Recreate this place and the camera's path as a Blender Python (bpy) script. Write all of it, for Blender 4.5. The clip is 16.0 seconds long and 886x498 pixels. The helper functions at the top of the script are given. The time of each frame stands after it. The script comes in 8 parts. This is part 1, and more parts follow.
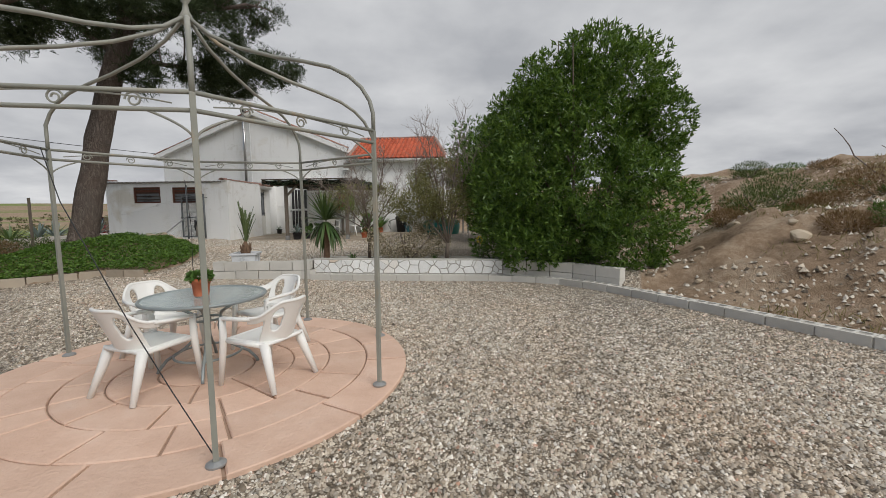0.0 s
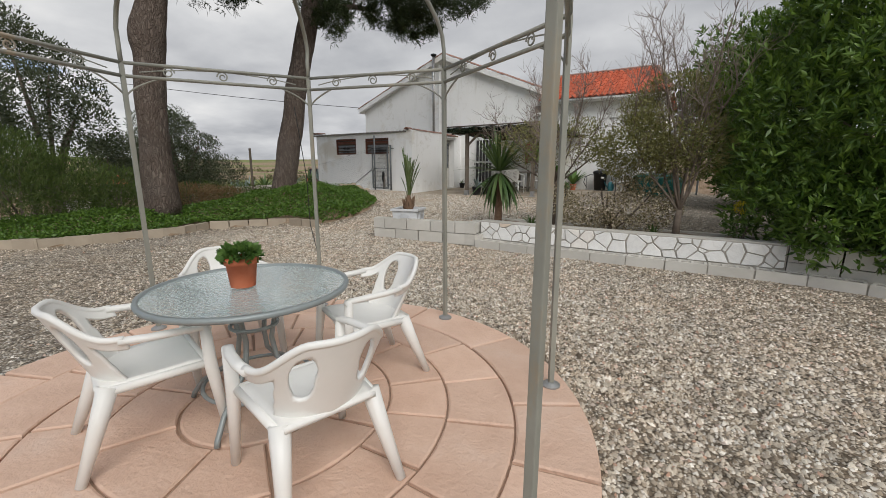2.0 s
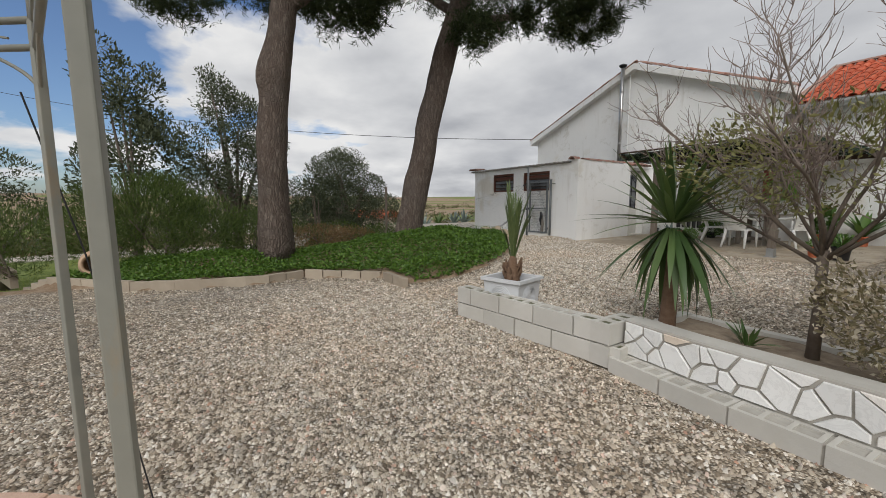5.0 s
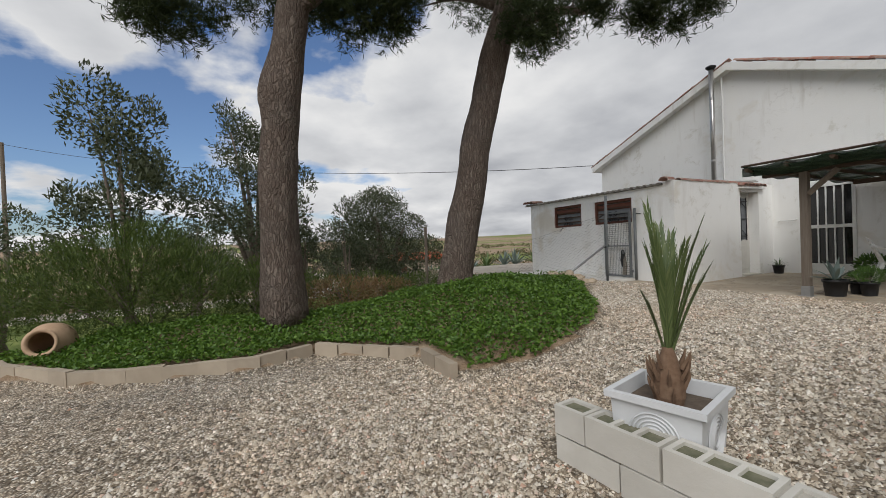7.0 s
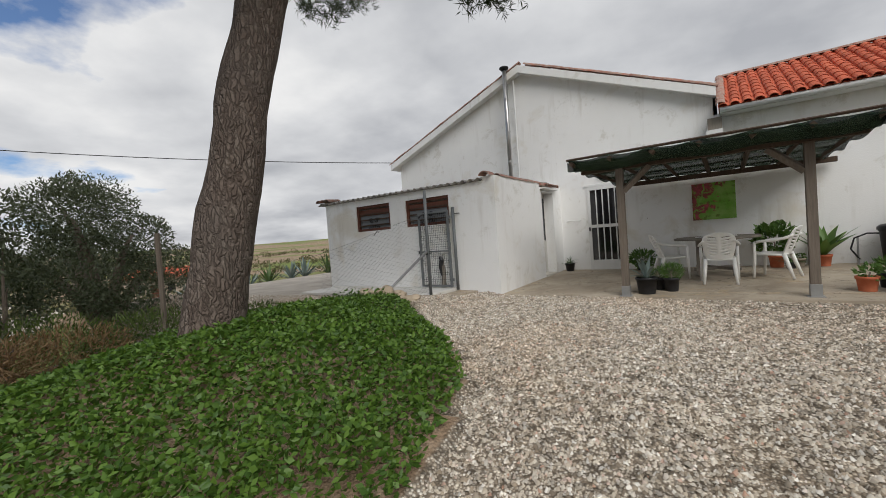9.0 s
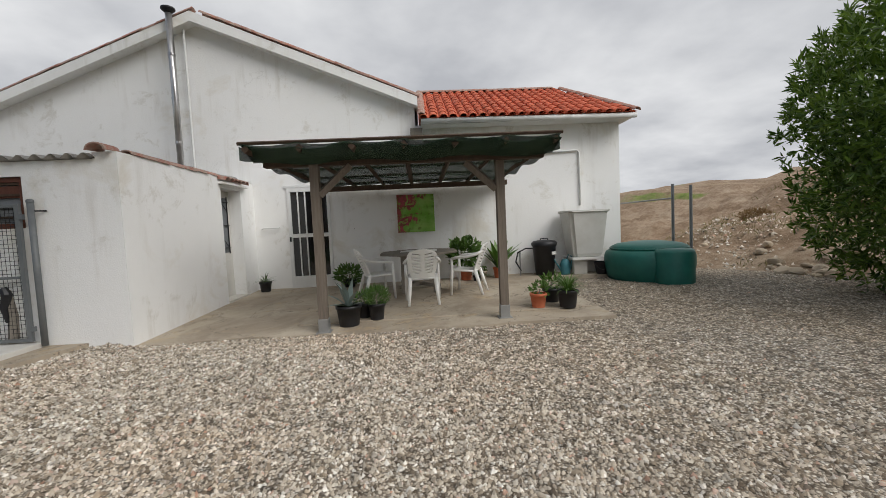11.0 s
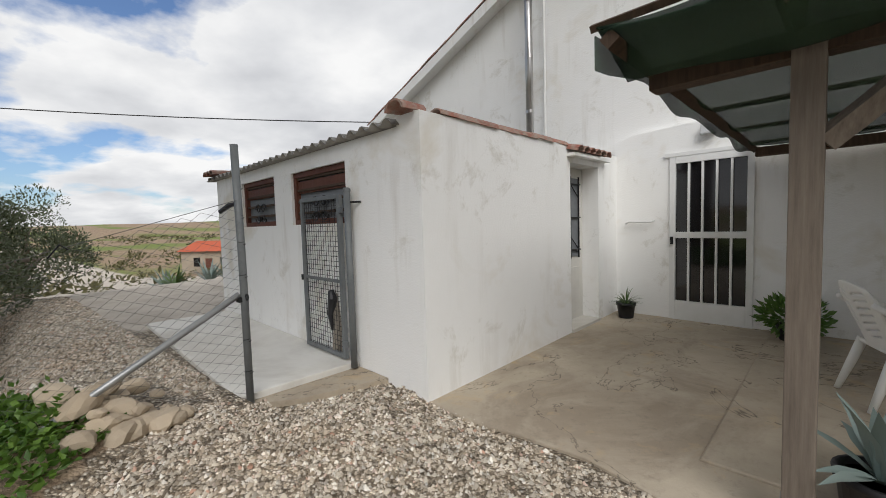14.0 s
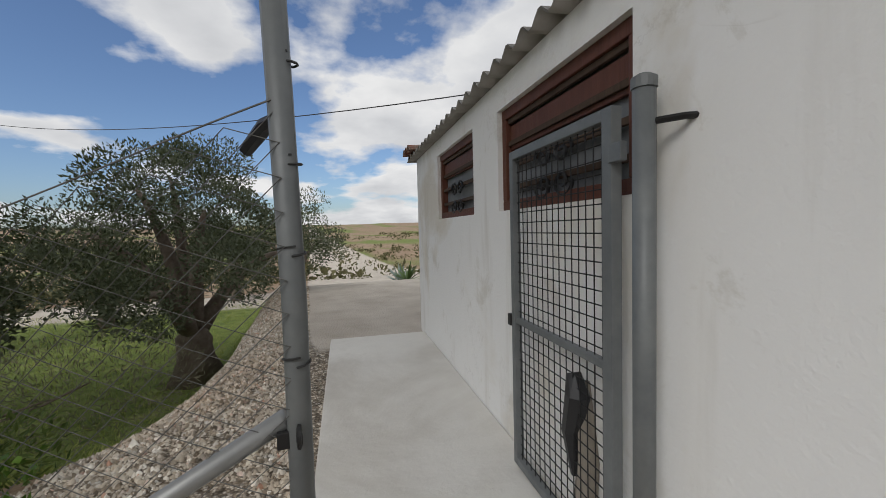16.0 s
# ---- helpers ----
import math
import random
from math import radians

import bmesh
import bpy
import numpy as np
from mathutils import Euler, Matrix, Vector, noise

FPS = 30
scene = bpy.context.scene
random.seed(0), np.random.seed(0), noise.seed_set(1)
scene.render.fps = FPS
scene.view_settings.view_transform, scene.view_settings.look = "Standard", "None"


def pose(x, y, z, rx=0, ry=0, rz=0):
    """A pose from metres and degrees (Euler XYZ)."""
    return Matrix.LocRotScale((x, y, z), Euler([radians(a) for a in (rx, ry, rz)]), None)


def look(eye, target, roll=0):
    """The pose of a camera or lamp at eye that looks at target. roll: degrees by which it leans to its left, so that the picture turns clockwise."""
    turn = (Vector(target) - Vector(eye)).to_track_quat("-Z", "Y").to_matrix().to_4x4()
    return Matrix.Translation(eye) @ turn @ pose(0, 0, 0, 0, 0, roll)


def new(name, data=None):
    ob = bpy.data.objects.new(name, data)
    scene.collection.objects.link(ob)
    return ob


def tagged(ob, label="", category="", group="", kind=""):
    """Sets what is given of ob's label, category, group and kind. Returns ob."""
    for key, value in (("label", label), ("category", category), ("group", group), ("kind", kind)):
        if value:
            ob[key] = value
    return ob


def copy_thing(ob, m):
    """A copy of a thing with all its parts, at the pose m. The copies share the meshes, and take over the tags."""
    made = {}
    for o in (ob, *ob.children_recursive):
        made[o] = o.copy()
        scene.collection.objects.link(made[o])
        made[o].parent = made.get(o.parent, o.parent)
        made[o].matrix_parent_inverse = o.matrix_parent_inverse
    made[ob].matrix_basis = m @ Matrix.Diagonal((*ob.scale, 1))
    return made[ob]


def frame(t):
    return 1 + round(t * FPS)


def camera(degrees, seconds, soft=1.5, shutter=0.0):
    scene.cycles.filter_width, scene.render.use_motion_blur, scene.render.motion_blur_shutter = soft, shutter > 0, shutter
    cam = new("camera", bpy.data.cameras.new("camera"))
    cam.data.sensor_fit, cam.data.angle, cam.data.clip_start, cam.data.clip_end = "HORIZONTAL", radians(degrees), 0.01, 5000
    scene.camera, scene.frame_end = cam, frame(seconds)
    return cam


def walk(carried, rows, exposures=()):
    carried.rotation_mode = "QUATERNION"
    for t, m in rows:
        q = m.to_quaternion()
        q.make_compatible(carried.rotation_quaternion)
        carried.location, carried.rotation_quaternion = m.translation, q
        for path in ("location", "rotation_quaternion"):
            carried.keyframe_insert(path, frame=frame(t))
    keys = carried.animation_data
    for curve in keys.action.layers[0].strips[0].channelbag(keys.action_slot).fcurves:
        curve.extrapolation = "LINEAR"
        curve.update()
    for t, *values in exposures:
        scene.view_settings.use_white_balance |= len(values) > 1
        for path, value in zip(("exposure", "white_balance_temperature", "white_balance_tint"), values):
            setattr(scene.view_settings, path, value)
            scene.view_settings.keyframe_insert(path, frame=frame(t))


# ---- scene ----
cam = camera(95.5, 16.0, soft=0.85)
METRES, EYE, TILT, LEAN, TURN = 19.0, 1.5, 0.0, 0.0, 0.0
ROWS = [
    (0.0, 0.0004, -0.0034, 0.0021, -0.3, -5.37, 0.5),
    (0.5, -0.0015, 0.031, 0.0019, 6.46, -6.99, 1.1),
    (1.0, -0.008, 0.0597, 0.0025, 18.19, -8.47, 1.23),
    (1.5, -0.0153, 0.0901, -0.0002, 24.4, -9.94, 0.27),
    (2.0, -0.0171, 0.1235, -0.0051, 26.37, -11.34, -0.07),
    (2.5, -0.0145, 0.1525, -0.0029, 23.44, -10.23, -1.39),
    (3.0, -0.009, 0.1917, -0.0017, 13.64, -7.95, -0.64),
    (3.5, -0.0069, 0.2232, -0.0014, 13.75, -5.46, -0.2),
    (4.0, -0.0139, 0.2535, -0.0015, 24.46, -4.7, -1.21),
    (4.5, -0.031, 0.2784, -0.0002, 39.51, -5.62, -0.66),
    (5.0, -0.052, 0.2989, 0.0013, 54.27, -6.38, -0.09),
    (7.5, -0.1913, 0.3777, 0.0038, 60.34, -0.19, 1.94),
    (8.0, -0.2221, 0.3942, 0.0034, 55.54, 0.64, 2.6),
    (8.5, -0.2495, 0.4126, 0.0046, 46.01, 0.31, 3.56),
    (9.0, -0.2694, 0.4389, 0.0077, 30.6, -1.52, 4.19),
    (9.5, -0.2799, 0.4669, 0.0095, 10.04, -3.93, 4.08),
    (10.0, -0.2754, 0.4947, 0.0092, -5.42, -3.81, 3.96),
    (12.5, -0.2637, 0.6221, 0.0226, -8.29, -3.38, 2.33),
    (13.0, -0.2773, 0.6508, 0.021, 9.79, -3.19, 2.48),
    (13.5, -0.2956, 0.6753, 0.0208, 27.52, -3.17, 2.09),
    (14.0, -0.3163, 0.6989, 0.0219, 40.31, -3.64, 1.74),
    (14.5, -0.3415, 0.7203, 0.0215, 49.9, -3.52, 1.64),
    (15.0, -0.3706, 0.7372, 0.0197, 57.66, -2.88, 1.57),
    (15.5, -0.3995, 0.7555, 0.0184, 64.18, -2.22, 1.8),
    (16.0, -0.4316, 0.7715, 0.0185, 71.61, -2.86, 1.48),
]
walk(cam, [(t, pose(0, 0, EYE, TILT, LEAN, TURN) @ pose(METRES * x, METRES * y, METRES * z, 90 + pitch, roll, yaw)) for t, x, y, z, yaw, pitch, roll in ROWS],
     exposures=((0.0, -0.1), (2.0, -0.08), (3.0, 0.06), (4.0, 0.08), (5.0, -0.08), (9.5, 0.03), (10.5, 0.1), (12.5, 0.12), (13.0, 0.12), (13.5, 0.22), (14.3, 0.1), (15.0, -0.03), (15.5, -0.22), (16.0, -0.03)))

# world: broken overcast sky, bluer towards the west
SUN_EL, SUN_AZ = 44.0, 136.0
world = bpy.data.worlds.new("sky")
scene.world = world
world.use_nodes = True
wt = world.node_tree
wn, wl = wt.nodes, wt.links
wn.clear()
w_out = wn.new("ShaderNodeOutputWorld")
w_bg = wn.new("ShaderNodeBackground")
w_sky = wn.new("ShaderNodeTexSky")
w_sky.sky_type = "NISHITA"
w_sky.sun_disc = False
w_sky.sun_elevation = radians(SUN_EL)
w_sky.sun_rotation = radians(SUN_AZ)
w_co = wn.new("ShaderNodeTexCoord")
w_sep = wn.new("ShaderNodeSeparateXYZ")
wl.new(w_co.outputs["Generated"], w_sep.inputs[0])


def w_math(op, a, b=None, c=None):
    n = wn.new("ShaderNodeMath")
    n.operation = op
    for i, v in enumerate((a, b, c)):
        if v is None:
            continue
        if isinstance(v, (int, float)):
            n.inputs[i].default_value = v
        else:
            wl.new(v, n.inputs[i])
    return n.outputs[0]


# clouds lie on a flat layer overhead
w_h = w_math("MAXIMUM", w_sep.outputs[2], 0.0)
w_den = w_math("ADD", w_h, 0.22)
w_u = w_math("DIVIDE", w_sep.outputs[0], w_den)
w_v = w_math("DIVIDE", w_sep.outputs[1], w_den)
w_cmb = wn.new("ShaderNodeCombineXYZ")
wl.new(w_u, w_cmb.inputs[0])
wl.new(w_v, w_cmb.inputs[1])


def w_noise(scale, detail, rough, offset):
    m = wn.new("ShaderNodeMapping")
    m.inputs["Location"].default_value = offset
    n = wn.new("ShaderNodeTexNoise")
    n.inputs["Scale"].default_value = scale
    n.inputs["Detail"].default_value = detail
    n.inputs["Roughness"].default_value = rough
    n.inputs["Distortion"].default_value = 0.0
    wl.new(w_cmb.outputs[0], m.inputs[0])
    wl.new(m.outputs[0], n.inputs["Vector"])
    return n.outputs["Fac"]


w_n1 = w_noise(1.15, 9.0, 0.52, (3.1, 1.7, 0.0))
w_n2 = w_noise(1.7, 8.0, 0.5, (9.4, 5.2, 0.0))
# cover: closed in the east and north, broken in the west
w_west = w_math("ADD", w_math("MULTIPLY_ADD", w_sep.outputs[0], 0.52, 0.43), w_math("MULTIPLY", w_sep.outputs[1], 0.20))
w_low = w_math("MULTIPLY_ADD", w_h, -0.25, 0.12)
w_cov = w_math("ADD", w_math("ADD", w_n1, w_west), w_low)
w_ramp = wn.new("ShaderNodeValToRGB")
w_ramp.color_ramp.elements[0].position = 0.465
w_ramp.color_ramp.elements[1].position = 0.535
wl.new(w_cov, w_ramp.inputs[0])
# thin cloud and cloud edges are white, thick cloud is grey beneath
w_thick = w_math("MINIMUM", w_math("MAXIMUM", w_math("SUBTRACT", w_cov, 0.5), 0.0), 0.30)
w_body = w_math("ADD", w_thick, w_math("MULTIPLY_ADD", w_n2, -1.25, 0.72))
w_shade = wn.new("ShaderNodeValToRGB")
w_shade.color_ramp.elements[0].position = 0.0
w_shade.color_ramp.elements[0].color = (0.94, 0.94, 0.94, 1)
w_shade.color_ramp.elements[1].position = 0.62
w_shade.color_ramp.elements[1].color = (0.48, 0.495, 0.53, 1)
w_mid = w_shade.color_ramp.elements.new(0.22)
w_mid.color = (0.76, 0.77, 0.79, 1)
wl.new(w_body, w_shade.inputs[0])
w_skyk = wn.new("ShaderNodeMixRGB")
w_skyk.blend_type = "MULTIPLY"
w_skyk.inputs[0].default_value = 1.0
w_skyk.inputs[2].default_value = (0.092, 0.106, 0.128, 1)
wl.new(w_sky.outputs[0], w_skyk.inputs[1])
w_mix = wn.new("ShaderNodeMixRGB")
wl.new(w_ramp.outputs[0], w_mix.inputs[0])
wl.new(w_skyk.outputs[0], w_mix.inputs[1])
wl.new(w_shade.outputs[0], w_mix.inputs[2])
wl.new(w_mix.outputs[0], w_bg.inputs[0])
w_bg.inputs[1].default_value = 0.9
wl.new(w_bg.outputs[0], w_out.inputs[0])

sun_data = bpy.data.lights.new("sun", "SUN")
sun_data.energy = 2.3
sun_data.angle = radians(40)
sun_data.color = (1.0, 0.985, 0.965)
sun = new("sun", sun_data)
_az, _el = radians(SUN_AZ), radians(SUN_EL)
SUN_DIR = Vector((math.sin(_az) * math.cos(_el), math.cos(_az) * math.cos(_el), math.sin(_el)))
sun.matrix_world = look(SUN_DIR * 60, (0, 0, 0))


# ---- materials ----
class Nodes:
    """A small builder for node materials."""

    def __init__(self, name, rough=0.8, metal=0.0, spec=0.5):
        self.m = bpy.data.materials.new(name)
        self.m.use_nodes = True
        self.t = self.m.node_tree
        self.n, self.l = self.t.nodes, self.t.links
        self.b = self.n["Principled BSDF"]
        self.b.inputs["Roughness"].default_value = rough
        self.b.inputs["Metallic"].default_value = metal
        self.b.inputs["Specular IOR Level"].default_value = spec
        self.co = self.n.new("ShaderNodeTexCoord").outputs["Object"]

    def put(self, socket, value):
        if isinstance(value, (int, float)):
            socket.default_value = value
        elif isinstance(value, tuple):
            socket.default_value = (*value, 1) if len(value) == 3 else value
        else:
            self.l.new(value, socket)

    def world(self):
        self.co = self.n.new("ShaderNodeNewGeometry").outputs["Position"]
        return self

    def scaled(self, sx, sy, sz):
        m = self.n.new("ShaderNodeMapping")
        m.inputs["Scale"].default_value = (sx, sy, sz)
        self.l.new(self.co, m.inputs[0])
        return m.outputs[0]

    def noise(self, scale, detail=4.0, rough=0.55, co=None, dist=0.0):
        n = self.n.new("ShaderNodeTexNoise")
        n.inputs["Scale"].default_value = scale
        n.inputs["Detail"].default_value = detail
        n.inputs["Roughness"].default_value = rough
        n.inputs["Distortion"].default_value = dist
        self.l.new(co or self.co, n.inputs["Vector"])
        return n.outputs["Fac"]

    def voronoi(self, scale, out="Distance", co=None, feature="F1", rnd=1.0):
        n = self.n.new("ShaderNodeTexVoronoi")
        n.feature = feature
        n.inputs["Scale"].default_value = scale
        n.inputs["Randomness"].default_value = rnd
        self.l.new(co or self.co, n.inputs["Vector"])
        return n.outputs[out]

    def ramp(self, fac, *stops):
        n = self.n.new("ShaderNodeValToRGB")
        e = n.color_ramp.elements
        while len(e) < len(stops):
            e.new(0.5)
        for el, (p, c) in zip(e, stops):
            el.position = p
            el.color = (*c, 1) if isinstance(c, tuple) else (c, c, c, 1)
        self.l.new(fac, n.inputs[0])
        return n.outputs[0]

    def mix(self, fac, a, b, mode="MIX"):
        n = self.n.new("ShaderNodeMixRGB")
        n.blend_type = mode
        self.put(n.inputs[0], fac)
        self.put(n.inputs[1], a)
        self.put(n.inputs[2], b)
        return n.outputs[0]

    def math(self, op, a, b=0.0):
        n = self.n.new("ShaderNodeMath")
        n.operation = op
        self.put(n.inputs[0], a)
        self.put(n.inputs[1], b)
        return n.outputs[0]

    def attr(self, name):
        n = self.n.new("ShaderNodeAttribute")
        n.attribute_name = name
        return n.outputs["Fac"]

    def island(self):
        return self.n.new("ShaderNodeNewGeometry").outputs["Random Per Island"]

    def rnd(self):
        return self.n.new("ShaderNodeObjectInfo").outputs["Random"]

    def colour(self, c):
        self.put(self.b.inputs["Base Color"], c)
        return self

    def rough(self, r):
        self.put(self.b.inputs["Roughness"], r)
        return self

    def bump(self, h, strength=0.3, dist=0.01):
        n = self.n.new("ShaderNodeBump")
        n.inputs["Strength"].default_value = strength
        n.inputs["Distance"].default_value = dist
        self.l.new(h, n.inputs["Height"])
        self.l.new(n.outputs[0], self.b.inputs["Normal"])
        return self


def m_plaster():
    k = Nodes("white_lime_plaster", 0.85, spec=0.25).world()
    big = k.noise(0.55, 6, 0.65)
    streak = k.noise(1.0, 5, 0.6, co=k.scaled(5.0, 5.0, 0.5))
    c = k.mix(k.ramp(big, (0.35, 0.0), (0.75, 0.55)), (0.86, 0.855, 0.835), (0.77, 0.765, 0.74))
    c = k.mix(k.math("MULTIPLY", k.ramp(streak, (0.52, 0.0), (0.78, 0.6)), k.ramp(k.noise(0.9, 3), (0.45, 0.0), (0.62, 1.0))), c, (0.50, 0.46, 0.39))
    spots = k.ramp(k.noise(1.9, 8, 0.75, dist=0.4), (0.57, 0.0), (0.66, 0.55))
    c = k.mix(spots, c, (0.60, 0.575, 0.51))
    # hairline cracks, rusty patches and dark specks
    line = k.ramp(k.noise(1.3, 6, 0.6, dist=1.2), (0.494, 0.0), (0.5, 1.0), (0.506, 0.0))
    c = k.mix(k.math("MULTIPLY", line, k.ramp(k.noise(0.7, 3), (0.54, 0.0), (0.62, 0.3))), c, (0.42, 0.40, 0.36))
    rust = k.ramp(k.noise(0.75, 5, 0.6, dist=0.5), (0.58, 0.0), (0.70, 0.5))
    c = k.mix(rust, c, (0.60, 0.53, 0.40))
    speck = k.math("MULTIPLY", k.ramp(k.voronoi(3.2, "Distance", co=k.scaled(1, 1, 0.45)), (0.016, 1.0), (0.024, 0.0)), k.ramp(k.noise(1.1, 2), (0.48, 0.0), (0.52, 0.9)))
    c = k.mix(speck, c, (0.07, 0.06, 0.055))
    return k.colour(c).bump(k.math("ADD", k.noise(7, 5, 0.6), k.noise(60, 3, 0.5)), 0.22, 0.014).m


def m_simple(name, a, b, scale=6.0, rough=0.7, metal=0.0, bump=0.15, bscale=40.0, spec=0.4, per=0.0):
    k = Nodes(name, rough, metal, spec)
    c = k.mix(k.ramp(k.noise(scale, 5, 0.6), (0.3, 0.0), (0.7, 1.0)), a, b)
    if per:
        v = k.math("MULTIPLY_ADD", k.rnd(), per)
        v.node.inputs[2].default_value = 1.0 - per / 2
        c = k.mix(1.0, c, v, "MULTIPLY")
    k.colour(c)
    if bump:
        k.bump(k.noise(bscale, 4, 0.6), bump, 0.01)
    return k.m


def m_leaf(name, a, b, rough=0.45, spec=0.45, thin=0.25):
    k = Nodes(name, rough, 0, spec)
    c = k.mix(k.island(), a, b)
    k.colour(c)
    if thin:
        tr = k.n.new("ShaderNodeBsdfTranslucent")
        k.put(tr.inputs[0], k.mix(1.0, c, (1.2, 1.25, 0.6), "MULTIPLY"))
        ms = k.n.new("ShaderNodeMixShader")
        ms.inputs[0].default_value = thin
        k.l.new(k.b.outputs[0], ms.inputs[1])
        k.l.new(tr.outputs[0], ms.inputs[2])
        k.l.new(ms.outputs[0], k.n["Material Output"].inputs[0])
    return k.m


def m_ground():
    """Gravel, bare earth, grass and pale track, told apart by the masks of the ground sheet."""
    k = Nodes("ground_cover", 0.95, spec=0.2).world()
    warp = k.noise(1.6, 4, 0.6)
    cell = k.voronoi(52, "Color")
    sep = k.n.new("ShaderNodeSeparateColor")
    k.l.new(cell, sep.inputs[0])
    edge = k.voronoi(52, "Distance")
    grav = k.ramp(sep.outputs[0], (0.0, (0.14, 0.11, 0.08)), (0.3, (0.40, 0.34, 0.265)), (0.7, (0.65, 0.58, 0.48)), (1.0, (0.88, 0.83, 0.74)))
    # cell rims darkened: shade in the gaps between stones, put into the colour
    grav = k.mix(k.ramp(edge, (0.30, 0.0), (0.62, 0.8)), grav, (0.15, 0.12, 0.09))
    tint = k.ramp(k.noise(0.5, 4, 0.6), (0.35, (1.0, 0.95, 0.88)), (0.7, (0.93, 0.95, 0.97)))
    grav = k.mix(1.0, grav, tint, "MULTIPLY")
    # coarser light and dark cells, painted in for the stones' shading
    sep2 = k.n.new("ShaderNodeSeparateColor")
    k.l.new(k.voronoi(21, "Color"), sep2.inputs[0])
    grav = k.mix(1.0, grav, k.ramp(sep2.outputs[0], (0.0, 0.5), (0.55, 0.98), (1.0, 1.2)), "MULTIPLY")
    earth = k.ramp(k.math("ADD", k.math("MULTIPLY", k.noise(0.8, 8, 0.7), 0.6), k.math("MULTIPLY", k.noise(7, 6, 0.7), 0.4)), (0.34, (0.15, 0.10, 0.06)), (0.48, (0.27, 0.19, 0.125)), (0.58, (0.37, 0.285, 0.20)), (0.70, (0.47, 0.39, 0.30)))
    pebb = k.ramp(k.voronoi(9, "Distance"), (0.05, 1.0), (0.17, 0.0))
    earth = k.mix(k.math("MULTIPLY", pebb, k.ramp(k.noise(0.8, 3), (0.45, 0.0), (0.6, 0.8))), earth, (0.46, 0.41, 0.35))
    grass = k.ramp(k.noise(2.2, 7, 0.7), (0.3, (0.085, 0.12, 0.032)), (0.55, (0.18, 0.225, 0.06)), (0.8, (0.32, 0.30, 0.135)))
    track = k.ramp(k.noise(1.5, 6, 0.6), (0.3, (0.42, 0.37, 0.31)), (0.7, (0.58, 0.53, 0.46)))

    def edge_of(name):
        m = k.math("ADD", k.attr(name), k.math("MULTIPLY", k.math("SUBTRACT", warp, 0.5), 0.5))
        return k.ramp(m, (0.42, 0.0), (0.58, 1.0))

    c = k.mix(edge_of("grass"), earth, grass)
    c = k.mix(edge_of("track"), c, track)
    c = k.mix(edge_of("gravel"), c, grav)
    h = k.math("ADD", k.math("MULTIPLY", edge, -0.6), k.noise(12, 5, 0.65))
    return k.colour(c).bump(h, 0.8, 0.03).m


def m_stone_chip():
    k = Nodes("gravel_chip", 0.85, spec=0.25)
    r = k.island()
    c = k.ramp(r, (0.0, (0.12, 0.09, 0.062)), (0.18, (0.37, 0.295, 0.21)), (0.45, (0.68, 0.61, 0.50)), (0.70, (0.46, 0.38, 0.29)), (0.92, (0.90, 0.85, 0.76)), (1.0, (0.48, 0.27, 0.18)))
    c = k.mix(k.ramp(k.noise(60, 3), (0.35, 0.0), (0.75, 0.35)), c, (0.30, 0.27, 0.235))
    # the ground's painted light and dark cells again, imitating shading among the stones
    sep = k.n.new("ShaderNodeSeparateColor")
    k.l.new(k.voronoi(21, "Color"), sep.inputs[0])
    c = k.mix(1.0, c, k.ramp(sep.outputs[0], (0.0, 0.58), (0.55, 0.98), (1.0, 1.15)), "MULTIPLY")
    c = k.mix(1.0, c, k.ramp(k.noise(0.6, 4, 0.6), (0.3, (1.02, 0.95, 0.89)), (0.5, (0.97, 0.97, 0.97)), (0.72, (1.0, 1.03, 1.05))), "MULTIPLY")
    return k.colour(c).m


def m_flag():
    k = Nodes("pink_stamped_concrete", 0.75, spec=0.3).world()
    c = k.ramp(k.noise(2.2, 6, 0.65), (0.3, (0.58, 0.385, 0.285)), (0.55, (0.66, 0.46, 0.35)), (0.78, (0.70, 0.53, 0.43)))
    v = k.math("MULTIPLY_ADD", k.rnd(), 0.16)
    v.node.inputs[2].default_value = 0.92
    c = k.mix(1.0, c, v, "MULTIPLY")
    c = k.mix(k.ramp(k.noise(9, 6, 0.7), (0.62, 0.0), (0.75, 0.3)), c, (0.45, 0.31, 0.24))
    return k.colour(c).bump(k.math("ADD", k.noise(5, 7, 0.7, dist=0.8), k.math("MULTIPLY", k.noise(30, 3), 0.6)), 0.6, 0.022).m


def m_marble():
    k = Nodes("white_marble_offcut", 0.5, spec=0.4).world()
    vein = k.ramp(k.noise(5, 7, 0.7, dist=1.6), (0.46, 0.0), (0.5, 0.3), (0.54, 0.0))
    c = k.mix(vein, (0.82, 0.815, 0.79), (0.56, 0.55, 0.53))
    c = k.mix(k.ramp(k.rnd(), (0.93, 0.0), (0.99, 0.5)), c, (0.55, 0.36, 0.18))
    v = k.math("MULTIPLY_ADD", k.rnd(), 0.18)
    v.node.inputs[2].default_value = 0.90
    c = k.mix(1.0, c, v, "MULTIPLY")
    return k.colour(c).bump(k.noise(25, 4), 0.12, 0.01).m


